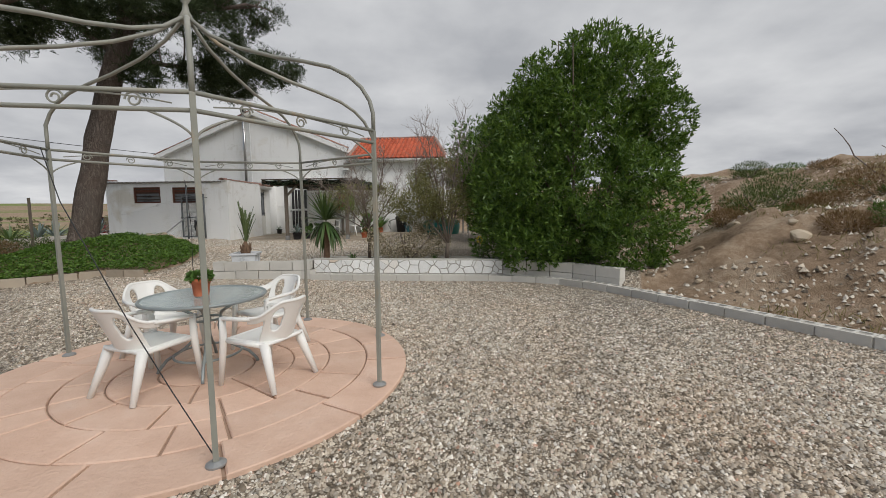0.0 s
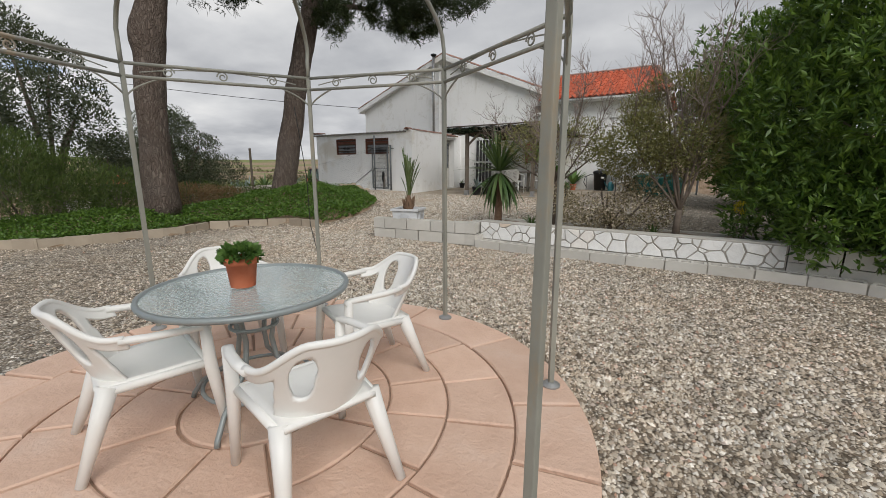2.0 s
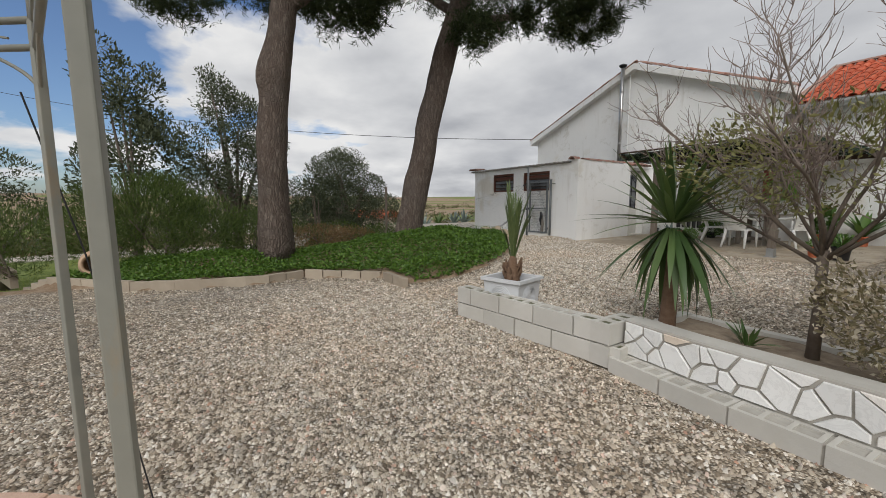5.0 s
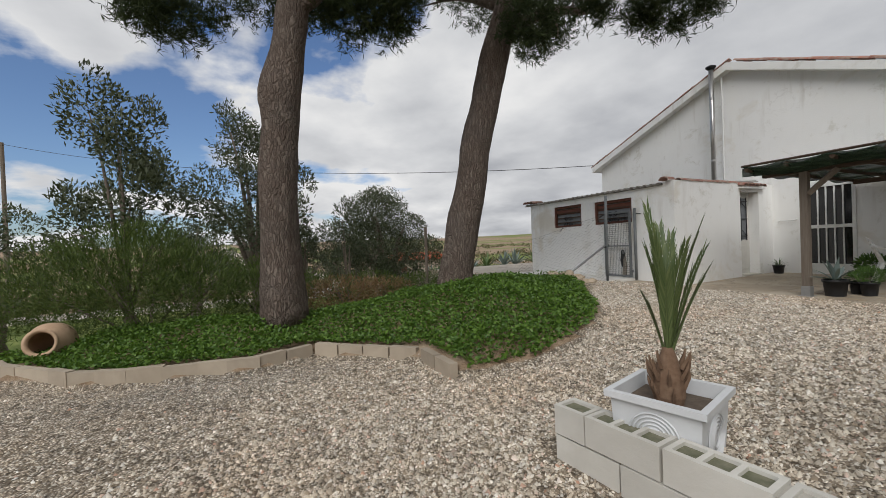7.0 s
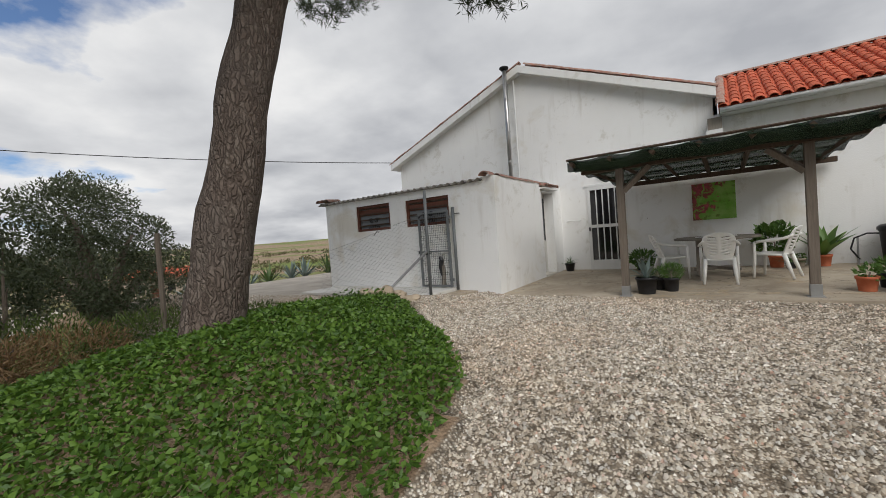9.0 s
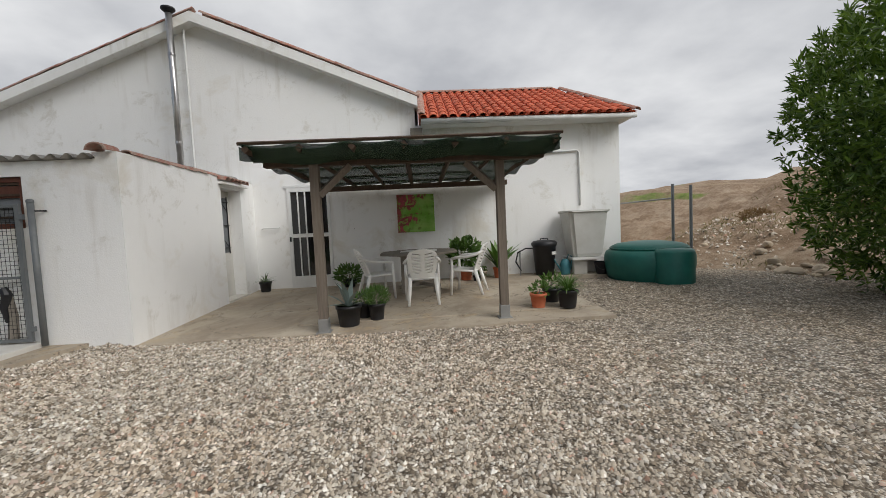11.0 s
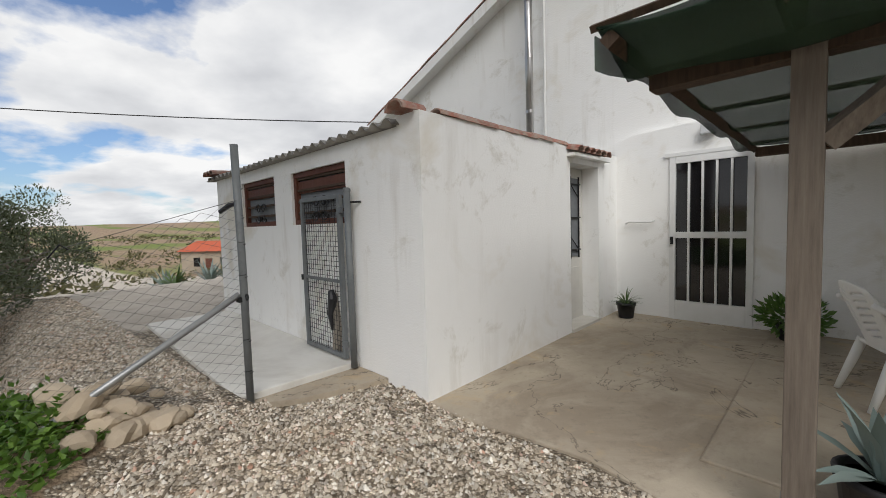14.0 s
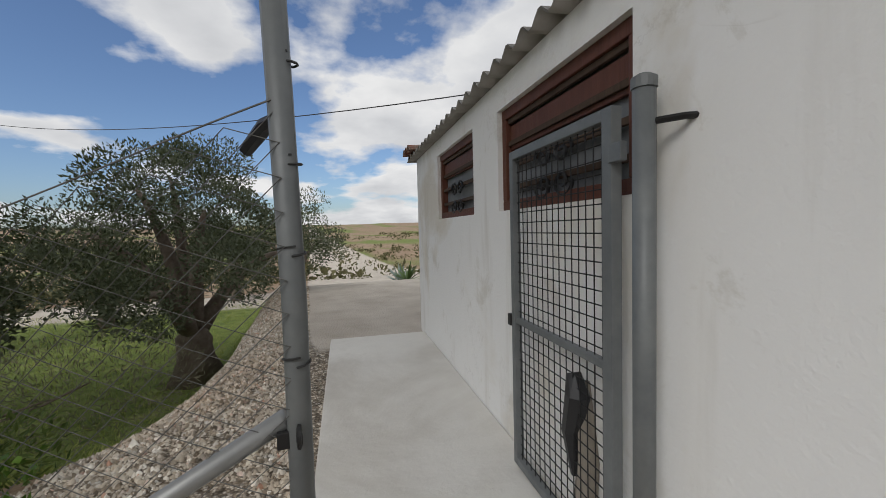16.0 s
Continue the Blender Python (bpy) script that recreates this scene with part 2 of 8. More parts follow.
def m_concrete(name, a, b, stain, per=0.0, amount=0.6):
    k = Nodes(name, 0.9, spec=0.25).world()
    c = k.mix(k.ramp(k.noise(1.3, 7, 0.65), (0.3, 0.0), (0.7, 1.0)), a, b)
    c = k.mix(k.ramp(k.noise(0.7, 5, 0.7, dist=0.6), (0.45, 0.0), (0.75, amount)), c, stain)
    if per:
        v = k.math("MULTIPLY_ADD", k.rnd(), per)
        v.node.inputs[2].default_value = 1.0 - per / 2
        c = k.mix(1.0, c, v, "MULTIPLY")
    return k.colour(c).bump(k.math("ADD", k.noise(35, 5, 0.7), k.noise(4, 4)), 0.3, 0.012).m


def m_terrace():
    k = Nodes("stained_terrace_concrete", 0.7, spec=0.35).world()
    c = k.mix(k.ramp(k.noise(1.1, 7, 0.65), (0.35, 0.0), (0.65, 1.0)), (0.36, 0.30, 0.225), (0.47, 0.405, 0.315))
    c = k.mix(k.ramp(k.noise(0.8, 6, 0.7, dist=0.8), (0.50, 0.0), (0.64, 0.6)), c, (0.23, 0.18, 0.13))
    c = k.mix(k.ramp(k.noise(2.6, 6, 0.7, dist=0.5), (0.56, 0.0), (0.70, 0.6)), c, (0.48, 0.35, 0.20))
    c = k.mix(k.ramp(k.noise(14, 5, 0.7), (0.55, 0.0), (0.72, 0.4)), c, (0.19, 0.155, 0.12))
    crack = k.ramp(k.noise(0.55, 7, 0.6, dist=0.7), (0.497, 0.0), (0.5, 0.9), (0.503, 0.0))
    c = k.mix(crack, c, (0.10, 0.08, 0.06))
    return k.colour(c).bump(k.math("ADD", k.noise(35, 5, 0.7), k.noise(4, 4)), 0.3, 0.012).m


def m_gazebo():
    k = Nodes("worn_green_grey_paint_on_steel", 0.55, 0.0, 0.4).world()
    c = k.mix(k.ramp(k.noise(3, 5, 0.6), (0.3, 0.0), (0.7, 1.0)), (0.22, 0.225, 0.195), (0.30, 0.295, 0.25))
    rust = k.ramp(k.noise(1.7, 7, 0.7, co=k.scaled(1.5, 1.5, 0.6)), (0.58, 0.0), (0.70, 0.75))
    c = k.mix(rust, c, k.mix(k.noise(20, 3), (0.34, 0.20, 0.09), (0.36, 0.30, 0.20)))
    return k.colour(c).bump(k.noise(50, 4), 0.15, 0.004).m


def m_wood(name, a, b, rough=0.85):
    k = Nodes(name, rough, spec=0.25)
    g = k.noise(3.0, 6, 0.7, co=k.scaled(14, 14, 0.8))
    c = k.mix(k.ramp(g, (0.3, 0.0), (0.7, 1.0)), a, b)
    return k.colour(c).bump(g, 0.35, 0.01).m


def m_bark():
    k = Nodes("pine_bark", 0.95, spec=0.12).world()
    warp = k.n.new("ShaderNodeVectorMath")
    warp.operation = "MULTIPLY_ADD"
    nz = k.n.new("ShaderNodeTexNoise")
    nz.inputs["Scale"].default_value = 7.0
    nz.inputs["Detail"].default_value = 4.0
    k.l.new(k.co, nz.inputs["Vector"])
    k.l.new(nz.outputs["Color"], warp.inputs[0])
    warp.inputs[1].default_value = (0.14, 0.14, 0.22)
    k.l.new(k.co, warp.inputs[2])
    m = k.n.new("ShaderNodeMapping")
    m.inputs["Scale"].default_value = (1, 1, 0.24)
    k.l.new(warp.outputs[0], m.inputs[0])
    co = m.outputs[0]
    gap = k.voronoi(23, "Distance", co=co, feature="DISTANCE_TO_EDGE")
    cell = k.n.new("ShaderNodeSeparateColor")
    k.l.new(k.voronoi(23, "Color", co=co), cell.inputs[0])
    plate = k.ramp(cell.outputs[0], (0.0, (0.13, 0.10, 0.083)), (0.6, (0.18, 0.142, 0.118)), (1.0, (0.23, 0.19, 0.16)))
    plate = k.mix(k.ramp(k.noise(45, 5, 0.7), (0.35, 0.0), (0.7, 0.5)), plate, (0.10, 0.078, 0.064))
    c = k.mix(k.ramp(gap, (0.0, 0.5), (0.16, 0.0)), plate, (0.085, 0.066, 0.055))
    c = k.mix(k.ramp(k.noise(1.3, 5), (0.48, 0.0), (0.7, 0.4)), c, (0.15, 0.13, 0.115))
    h = k.math("ADD", k.ramp(gap, (0.0, 0.0), (0.22, 1.0)), k.math("MULTIPLY", k.noise(30, 5, 0.7, co=co), 0.45))
    return k.colour(c).bump(h, 0.8, 0.035).m


def m_tile(name, per=0.35, old=0.0):
    k = Nodes(name, 0.8, spec=0.25).world()
    lo, hi = ((0.27, 0.085, 0.06), (0.36, 0.15, 0.105)) if old else ((0.42, 0.082, 0.040), (0.52, 0.135, 0.068))
    c = k.mix(k.ramp(k.noise(5, 5, 0.6), (0.3, 0.0), (0.7, 1.0)), lo, hi)
    v = k.math("MULTIPLY_ADD", k.rnd(), per)
    v.node.inputs[2].default_value = 1.0 - per / 2
    c = k.mix(1.0, c, v, "MULTIPLY")
    if old:
        c = k.mix(k.ramp(k.noise(9, 6, 0.7), (0.36, 0.0), (0.58, old)), c, (0.36, 0.30, 0.25))
    return k.colour(c).bump(k.noise(40, 3), 0.2, 0.006).m


def m_art():
    """Abstract print: pink blossoms along the top and the rim, green field with pale blots."""
    k = Nodes("printed_canvas", 0.7, spec=0.2)
    sep = k.n.new("ShaderNodeSeparateXYZ")
    k.l.new(k.co, sep.inputs[0])
    blot = k.noise(6, 5, 0.6, dist=0.6)
    pos = k.math("ADD", k.math("MULTIPLY", sep.outputs[0], 1.0), k.math("MULTIPLY", sep.outputs[2], -0.35))
    fac = k.math("ADD", k.math("MULTIPLY", pos, 0.7), k.math("MULTIPLY", k.math("SUBTRACT", blot, 0.42), 2.2))
    pink = k.mix(k.ramp(k.voronoi(9, "Distance"), (0.1, 0.0), (0.6, 1.0)), (0.55, 0.10, 0.13), (0.28, 0.07, 0.07))
    pink = k.mix(k.ramp(k.noise(16, 3), (0.55, 0.0), (0.65, 0.7)), pink, (0.10, 0.13, 0.03))
    green = k.mix(k.ramp(k.noise(4, 4), (0.35, 0.0), (0.65, 1.0)), (0.16, 0.38, 0.05), (0.30, 0.50, 0.13))
    green = k.mix(k.ramp(k.noise(7, 3), (0.58, 0.0), (0.66, 0.7)), green, (0.12, 0.16, 0.03))
    return k.colour(k.mix(k.ramp(fac, (0.16, 0.0), (0.26, 1.0)), pink, green)).m


def m_shadecloth():
    k = Nodes("green_shade_net", 0.9, spec=0.1)
    c = k.mix(k.ramp(k.noise(3, 5, 0.6), (0.3, 0.0), (0.7, 1.0)), (0.022, 0.045, 0.030), (0.05, 0.085, 0.055))
    k.colour(c).bump(k.noise(150, 2), 0.3, 0.004)
    tr = k.n.new("ShaderNodeBsdfTransparent")
    ms = k.n.new("ShaderNodeMixShader")
    ms.inputs[0].default_value = 0.28
    k.l.new(k.b.outputs[0], ms.inputs[1])
    k.l.new(tr.outputs[0], ms.inputs[2])
    k.l.new(ms.outputs[0], k.n["Material Output"].inputs[0])
    return k.m


def m_glass_top():
    k = Nodes("rippled_table_glass", 0.12, spec=0.6)
    k.b.inputs["Transmission Weight"].default_value = 0.75
    k.b.inputs["IOR"].default_value = 1.45
    k.b.inputs["Base Color"].default_value = (0.80, 0.90, 0.89, 1)
    return k.bump(k.voronoi(45, "Distance"), 0.35, 0.006).m


def m_dark_glass():
    k = Nodes("dark_door_glass", 0.06, spec=0.6)
    return k.colour((0.012, 0.012, 0.014)).bump(k.noise(1.2, 2), 0.04, 0.02).m


PLASTER = m_plaster()
GROUND = m_ground()
CHIP = m_stone_chip()
FLAG = m_flag()
MARBLE = m_marble()
JOINT = m_simple("flagstone_joint", (0.33, 0.225, 0.16), (0.40, 0.28, 0.205), 8)
MORTAR = m_simple("wall_mortar", (0.33, 0.31, 0.27), (0.45, 0.425, 0.38), 9, 0.9, 0, 0.4)
BLOCK = m_concrete("grey_concrete_block", (0.52, 0.50, 0.455), (0.62, 0.60, 0.55), (0.42, 0.395, 0.345), per=0.14)
SANDBLOCK = m_concrete("sandy_concrete_block", (0.35, 0.295, 0.23), (0.43, 0.365, 0.285), (0.22, 0.18, 0.135), per=0.22)
TERRACE = m_terrace()
PATH = m_concrete("pale_path_concrete", (0.62, 0.60, 0.555), (0.72, 0.70, 0.65), (0.42, 0.385, 0.33), amount=0.7)
GAZEBO = m_gazebo()
CELL_FLOOR = m_simple("olive_brown_cell_floor", (0.10, 0.105, 0.062), (0.20, 0.19, 0.135), 14, 0.95, 0, 0.5, 40)
BED_SOIL = m_simple("dry_planter_soil", (0.20, 0.15, 0.105), (0.33, 0.265, 0.195), 9, 0.95, 0, 0.7, 30)
WHITE_PLASTIC = m_simple("white_resin_plastic", (0.80, 0.79, 0.755), (0.74, 0.73, 0.69), 3, 0.42, 0, 0.03, 60, 0.4)
GLASS_TOP = m_glass_top()
RIM = m_simple("grey_green_table_metal", (0.24, 0.27, 0.27), (0.29, 0.32, 0.315), 5, 0.4, 0.2, 0.05)
TERRACOTTA = m_simple("terracotta_clay", (0.48, 0.115, 0.05), (0.55, 0.18, 0.09), 7, 0.75, 0, 0.15)
BLACK_PLASTIC = m_simple("black_plastic", (0.012, 0.012, 0.014), (0.02, 0.02, 0.022), 5, 0.45, 0, 0.05)
GREY_PLASTIC = m_simple("pale_grey_plastic", (0.55, 0.56, 0.57), (0.62, 0.63, 0.64), 4, 0.5, 0, 0.05)
GREEN_PLASTIC = m_simple("dark_green_plastic", (0.010, 0.105, 0.085), (0.018, 0.145, 0.115), 3, 0.45, 0, 0.08, 12)
TEAL_PLASTIC = m_simple("teal_plastic", (0.06, 0.22, 0.26), (0.08, 0.27, 0.31), 4, 0.45, 0, 0.05)
POST_WOOD = m_wood("weathered_grey_wood", (0.125, 0.10, 0.08), (0.21, 0.175, 0.14))
DARK_WOOD = m_wood("dark_stained_wood", (0.05, 0.034, 0.024), (0.095, 0.062, 0.042))
BROWN_WOOD = m_wood("brown_window_wood", (0.095, 0.035, 0.022), (0.14, 0.055, 0.035), 0.6)
TABLE_WOOD = m_wood("greyed_table_wood", (0.20, 0.175, 0.145), (0.28, 0.25, 0.21))
SHADE = m_shadecloth()
TILE = m_tile("red_clay_roof_tile")
OLD_TILE = m_tile("weathered_clay_tile", 0.4, 0.8)
FIBRE = m_simple("fibre_cement_sheet", (0.30, 0.285, 0.26), (0.40, 0.38, 0.35), 6, 0.95, 0, 0.2)
BARK = m_bark()
THIN_BARK = m_simple("grey_brown_bark", (0.11, 0.085, 0.065), (0.19, 0.155, 0.125), 9, 0.9, 0, 0.5, 30)
TWIG = m_simple("bare_twig", (0.17, 0.13, 0.11), (0.26, 0.21, 0.18), 9, 0.9, 0, 0.2, 40)
PINE = m_leaf("pine_needles", (0.026, 0.042, 0.017), (0.058, 0.078, 0.03), 0.6, 0.25, 0.15)
OLEANDER = m_leaf("oleander_leaves", (0.034, 0.078, 0.013), (0.16, 0.255, 0.048), 0.4, 0.35, 0.25)
OLIVE = m_leaf("olive_leaves", (0.046, 0.060, 0.030), (0.13, 0.15, 0.095), 0.5, 0.3, 0.15)
SPARSE = m_leaf("sparse_grey_green_leaves", (0.12, 0.125, 0.045), (0.27, 0.255, 0.11), 0.55, 0.3, 0.2)
COVER = m_leaf("ground_cover_leaves", (0.042, 0.095, 0.013), (0.12, 0.21, 0.032), 0.5, 0.35, 0.2)
FEATHER = m_leaf("feathery_shrub_leaves", (0.045, 0.078, 0.018), (0.115, 0.155, 0.042), 0.6, 0.25, 0.2)
DRY = m_leaf("dry_shrub_leaves", (0.15, 0.085, 0.045), (0.29, 0.20, 0.115), 0.8, 0.2, 0.2)
BLOOM = m_leaf("flowering_shrub_leaves", (0.13, 0.115, 0.06), (0.30, 0.25, 0.16), 0.6, 0.3, 0.2)
PETAL = m_leaf("faded_white_petals", (0.42, 0.34, 0.25), (0.62, 0.56, 0.46), 0.7, 0.2, 0.2)
YELLOW = m_leaf("yellow_petals", (0.55, 0.45, 0.03), (0.65, 0.52, 0.05), 0.6, 0.2, 0.2)
YUCCA = m_leaf("yucca_leaves", (0.05, 0.095, 0.028), (0.11, 0.17, 0.055), 0.4, 0.4, 0.12)
PALM = m_leaf("palm_leaflets", (0.06, 0.095, 0.03), (0.13, 0.16, 0.06), 0.45, 0.4, 0.12)
AGAVE = m_leaf("agave_leaves", (0.15, 0.20, 0.19), (0.22, 0.27, 0.25), 0.5, 0.35, 0.05)
POTLEAF = m_leaf("pot_plant_leaves", (0.055, 0.12, 0.026), (0.14, 0.24, 0.062), 0.4, 0.4, 0.2)
HUSK = m_simple("palm_husk", (0.13, 0.075, 0.045), (0.20, 0.13, 0.085), 18, 0.95, 0, 0.6, 40)
SOIL = m_simple("dark_soil", (0.085, 0.065, 0.05), (0.13, 0.10, 0.075), 12, 0.95, 0, 0.6, 40)
ROCK = m_concrete("tan_field_stone", (0.40, 0.32, 0.225), (0.50, 0.42, 0.32), (0.30, 0.24, 0.175), per=0.3)
GREY_PAINT = m_simple("grey_painted_steel", (0.13, 0.14, 0.145), (0.18, 0.19, 0.19), 9, 0.5, 0.1, 0.1)
WIRE = m_simple("dull_galvanised_wire", (0.10, 0.10, 0.095), (0.15, 0.145, 0.135), 20, 0.6, 0.4, 0)
GALV = m_simple("galvanised_steel", (0.30, 0.305, 0.30), (0.38, 0.38, 0.37), 8, 0.45, 0.6, 0.05)
STEEL = m_simple("stainless_flue", (0.42, 0.41, 0.40), (0.52, 0.51, 0.50), 6, 0.3, 0.9, 0.02)
BLACK_IRON = m_simple("black_iron", (0.015, 0.015, 0.016), (0.03, 0.03, 0.03), 9, 0.55, 0.3, 0.05)
WHITE_PAINT = m_simple("white_gloss_paint", (0.76, 0.76, 0.745), (0.70, 0.70, 0.68), 5, 0.4, 0, 0.03)
CREAM_PAINT = m_simple("cream_door_paint", (0.60, 0.585, 0.54), (0.67, 0.65, 0.60), 5, 0.5, 0, 0.05)
DARK_GLASS = m_dark_glass()
ART = m_art()
PIPE_WHITE = m_simple("white_pipe", (0.68, 0.68, 0.665), (0.74, 0.74, 0.72), 5, 0.5, 0, 0)
TANK_WHITE = m_simple("dirty_white_tank", (0.66, 0.655, 0.62), (0.56, 0.55, 0.50), 3, 0.55, 0, 0.08)
CABLE = m_simple("black_cable", (0.02, 0.02, 0.02), (0.035, 0.035, 0.035), 9, 0.6, 0, 0)
CAR_RED = m_simple("dark_red_car_paint", (0.11, 0.012, 0.016), (0.13, 0.016, 0.02), 2, 0.25, 0.1, 0)
SCREEN = m_simple("grey_insect_screen", (0.16, 0.17, 0.18), (0.20, 0.21, 0.22), 12, 0.8, 0, 0.1)


# ---- mesh tools ----
def link(name, bm, material, parent=None, smooth=False, m=None):
    me = bpy.data.meshes.new(name)
    bmesh.ops.recalc_face_normals(bm, faces=bm.faces[:])
    bm.to_mesh(me)
    bm.free()
    if material:
        me.materials.append(material)
    if smooth:
        me.polygons.foreach_set("use_smooth", [True] * len(me.polygons))
    ob = new(name, me)
    if parent:
        ob.parent = parent
    if m is not None:
        ob.matrix_basis = m
    return ob


def part(name, bm, material, parent, label="", smooth=False, m=None):
    ob = link(name, bm, material, parent, smooth, m)
    return tagged(ob, label)


def thing(name, m, label, category, group="", kind=""):
    """An empty at a thing's base, to which its parts belong."""
    e = new(name)
    e.empty_display_size = 0.1
    e.matrix_basis = m
    return tagged(e, label, category, group, kind)


def share(name, mesh, parent, m):
    """A piece of its own on shared mesh data."""
    ob = new(name, mesh)
    ob.parent = parent
    ob.matrix_basis = m
    return ob


def box(x0, y0, z0, x1, y1, z1, bevel=0.0, bm=None, m=None):
    bm = bm or bmesh.new()
    r = bmesh.ops.create_cube(bm, size=1.0)
    vs = r["verts"]
    t = Matrix.Translation(((x0 + x1) / 2, (y0 + y1) / 2, (z0 + z1) / 2)) @ Matrix.Diagonal((x1 - x0, y1 - y0, z1 - z0, 1))
    bmesh.ops.transform(bm, matrix=(m @ t) if m is not None else t, verts=vs)
    if bevel:
        es = list({e for v in vs for e in v.link_edges})
        bmesh.ops.bevel(bm, geom=es, offset=bevel, segments=2, affect="EDGES", profile=0.6)
    return bm


def tube(points, radius, sides=8, bm=None, cap=True, closed=False):
    """A pipe along points; radius a number or one for each point."""
    bm = bm or bmesh.new()
    pts = [Vector(p) for p in points]
    n = len(pts)
    rad = radius if isinstance(radius, (list, tuple)) else [radius] * n
    rings = []
    up = Vector((0.13, 0.21, 1)).normalized()
    d0 = (pts[1] - pts[0]).normalized()
    if abs(d0.dot(up)) > 0.95:
        up = Vector((1, 0.1, 0.05)).normalized()
    a = d0.cross(up).normalized()
    for i, p in enumerate(pts):
        q0 = pts[i - 1] if (i or closed) else p
        q1 = pts[(i + 1) % n] if (i < n - 1 or closed) else p
        d = (q1 - q0).normalized()
        a = (a - d * a.dot(d)).normalized()
        b = d.cross(a)
        rings.append([bm.verts.new(p + (a * math.cos(2 * math.pi * k / sides) + b * math.sin(2 * math.pi * k / sides)) * rad[i]) for k in range(sides)])
    for i in range(n if closed else n - 1):
        r0, r1 = rings[i], rings[(i + 1) % n]
        for k in range(sides):
            bm.faces.new((r0[k], r0[(k + 1) % sides], r1[(k + 1) % sides], r1[k]))
    if cap and not closed:
        bm.faces.new(rings[0][::-1])
        bm.faces.new(rings[-1])
    return bm


def lathe(profile, sides=24, bm=None, centre=(0, 0, 0), sx=1.0, sy=1.0, cap=True):
    """A turned body from (radius, height) pairs."""
    bm = bm or bmesh.new()
    c = Vector(centre)
    rings = []
    for r, z in profile:
        rings.append([bm.verts.new(c + Vector((sx * r * math.cos(2 * math.pi * k / sides), sy * r * math.sin(2 * math.pi * k / sides), z))) for k in range(sides)])
    for r0, r1 in zip(rings, rings[1:]):
        for k in range(sides):
            bm.faces.new((r0[k], r0[(k + 1) % sides], r1[(k + 1) % sides], r1[k]))
    if cap:
        bm.faces.new(rings[0][::-1])
        bm.faces.new(rings[-1])
    return bm


def prism(poly, axis, a0, a1, bm=None):
    """Extrude a polygon given in the two other axes between a0 and a1 along axis."""
    bm = bm or bmesh.new()

    def at(p, a):
        v = list(p)
        v.insert("xyz".index(axis), a)
        return bm.verts.new(v)

    lo, hi = [at(p, a0) for p in poly], [at(p, a1) for p in poly]
    n = len(poly)
    for i in range(n):
        bm.faces.new((lo[i], lo[(i + 1) % n], hi[(i + 1) % n], hi[i]))
    bm.faces.new(lo[::-1])
    bm.faces.new(hi)
    return bm


def mass(name, verts, faces, material, parent=None, smooth=False):
    """A big mesh straight from arrays; faces is (n, 3) or (n, 4)."""
    verts, faces = np.asarray(verts, np.float32), np.asarray(faces, np.int32)
    k = faces.shape[1]
    me = bpy.data.meshes.new(name)
    me.vertices.add(len(verts))
    me.vertices.foreach_set("co", verts.ravel())
    me.loops.add(faces.size)
    me.loops.foreach_set("vertex_index", faces.ravel())
    me.polygons.add(len(faces))
    me.polygons.foreach_set("loop_start", np.arange(0, faces.size, k, dtype=np.int32))
    me.polygons.foreach_set("loop_total", np.full(len(faces), k, np.int32))
    if smooth:
        me.polygons.foreach_set("use_smooth", np.ones(len(faces), bool))
    me.update(calc_edges=True)
    me.materials.append(material)
    ob = new(name, me)
    if parent:
        ob.parent = parent
    return ob


def unit(v):
    return v / np.maximum(np.linalg.norm(v, axis=-1, keepdims=True), 1e-6)


def leaf_mesh(pos, way, length, width, fold=0.25, rng=np.random):
    """Diamond leaves, each creased along its middle: arrays of places and ways; returns verts and faces."""
    n = len(pos)
    way = unit(way)
    side = unit(np.cross(way, rng.normal(size=(n, 3))))
    nor = np.cross(side, way)
    ln = (length * rng.uniform(0.65, 1.25, (n, 1)))
    wd = (width * rng.uniform(0.7, 1.2, (n, 1)))
    base, tip = pos, pos + way * ln + nor * ln * rng.uniform(-0.15, 0.15, (n, 1))
    mid = pos + way * ln * 0.45
    l, r = mid + side * wd * 0.5 + nor * wd * fold, mid - side * wd * 0.5 + nor * wd * fold
    v = np.stack([base, l, tip, r], 1).reshape(-1, 3)
    f = np.arange(n * 4).reshape(n, 4)
    tri = np.concatenate([f[:, [0, 1, 2]], f[:, [0, 2, 3]]], 1).reshape(-1, 3)
    return v, tri


def inside_blobs(n, blobs, rng, shell=0.55):
    """n points scattered through ellipsoids (centre, radii), thicker towards their skins; returns points and outward ways."""
    w = np.array([b[1][0] * b[1][1] + b[1][1] * b[1][2] + b[1][0] * b[1][2] for b in blobs])
    pick = rng.choice(len(blobs), n, p=w / w.sum())
    c = np.array([b[0] for b in blobs], float)[pick]
    r = np.array([b[1] for b in blobs], float)[pick]
    d = unit(rng.normal(size=(n, 3)))
    s = rng.uniform(shell ** 3, 1, (n, 1)) ** (1 / 3)
    return c + d * r * s, d


def arc_points(p0, p1, rise, n=8):
    """A bow between two points that rises by rise in its middle."""
    p0, p1 = Vector(p0), Vector(p1)
    return [p0.lerp(p1, i / n) + Vector((0, 0, rise * 4 * (i / n) * (1 - i / n))) for i in range(n + 1)]


def smooth(a, b, x):
    t = np.clip((x - a) / (b - a), 0, 1)
    return t * t * (3 - 2 * t)


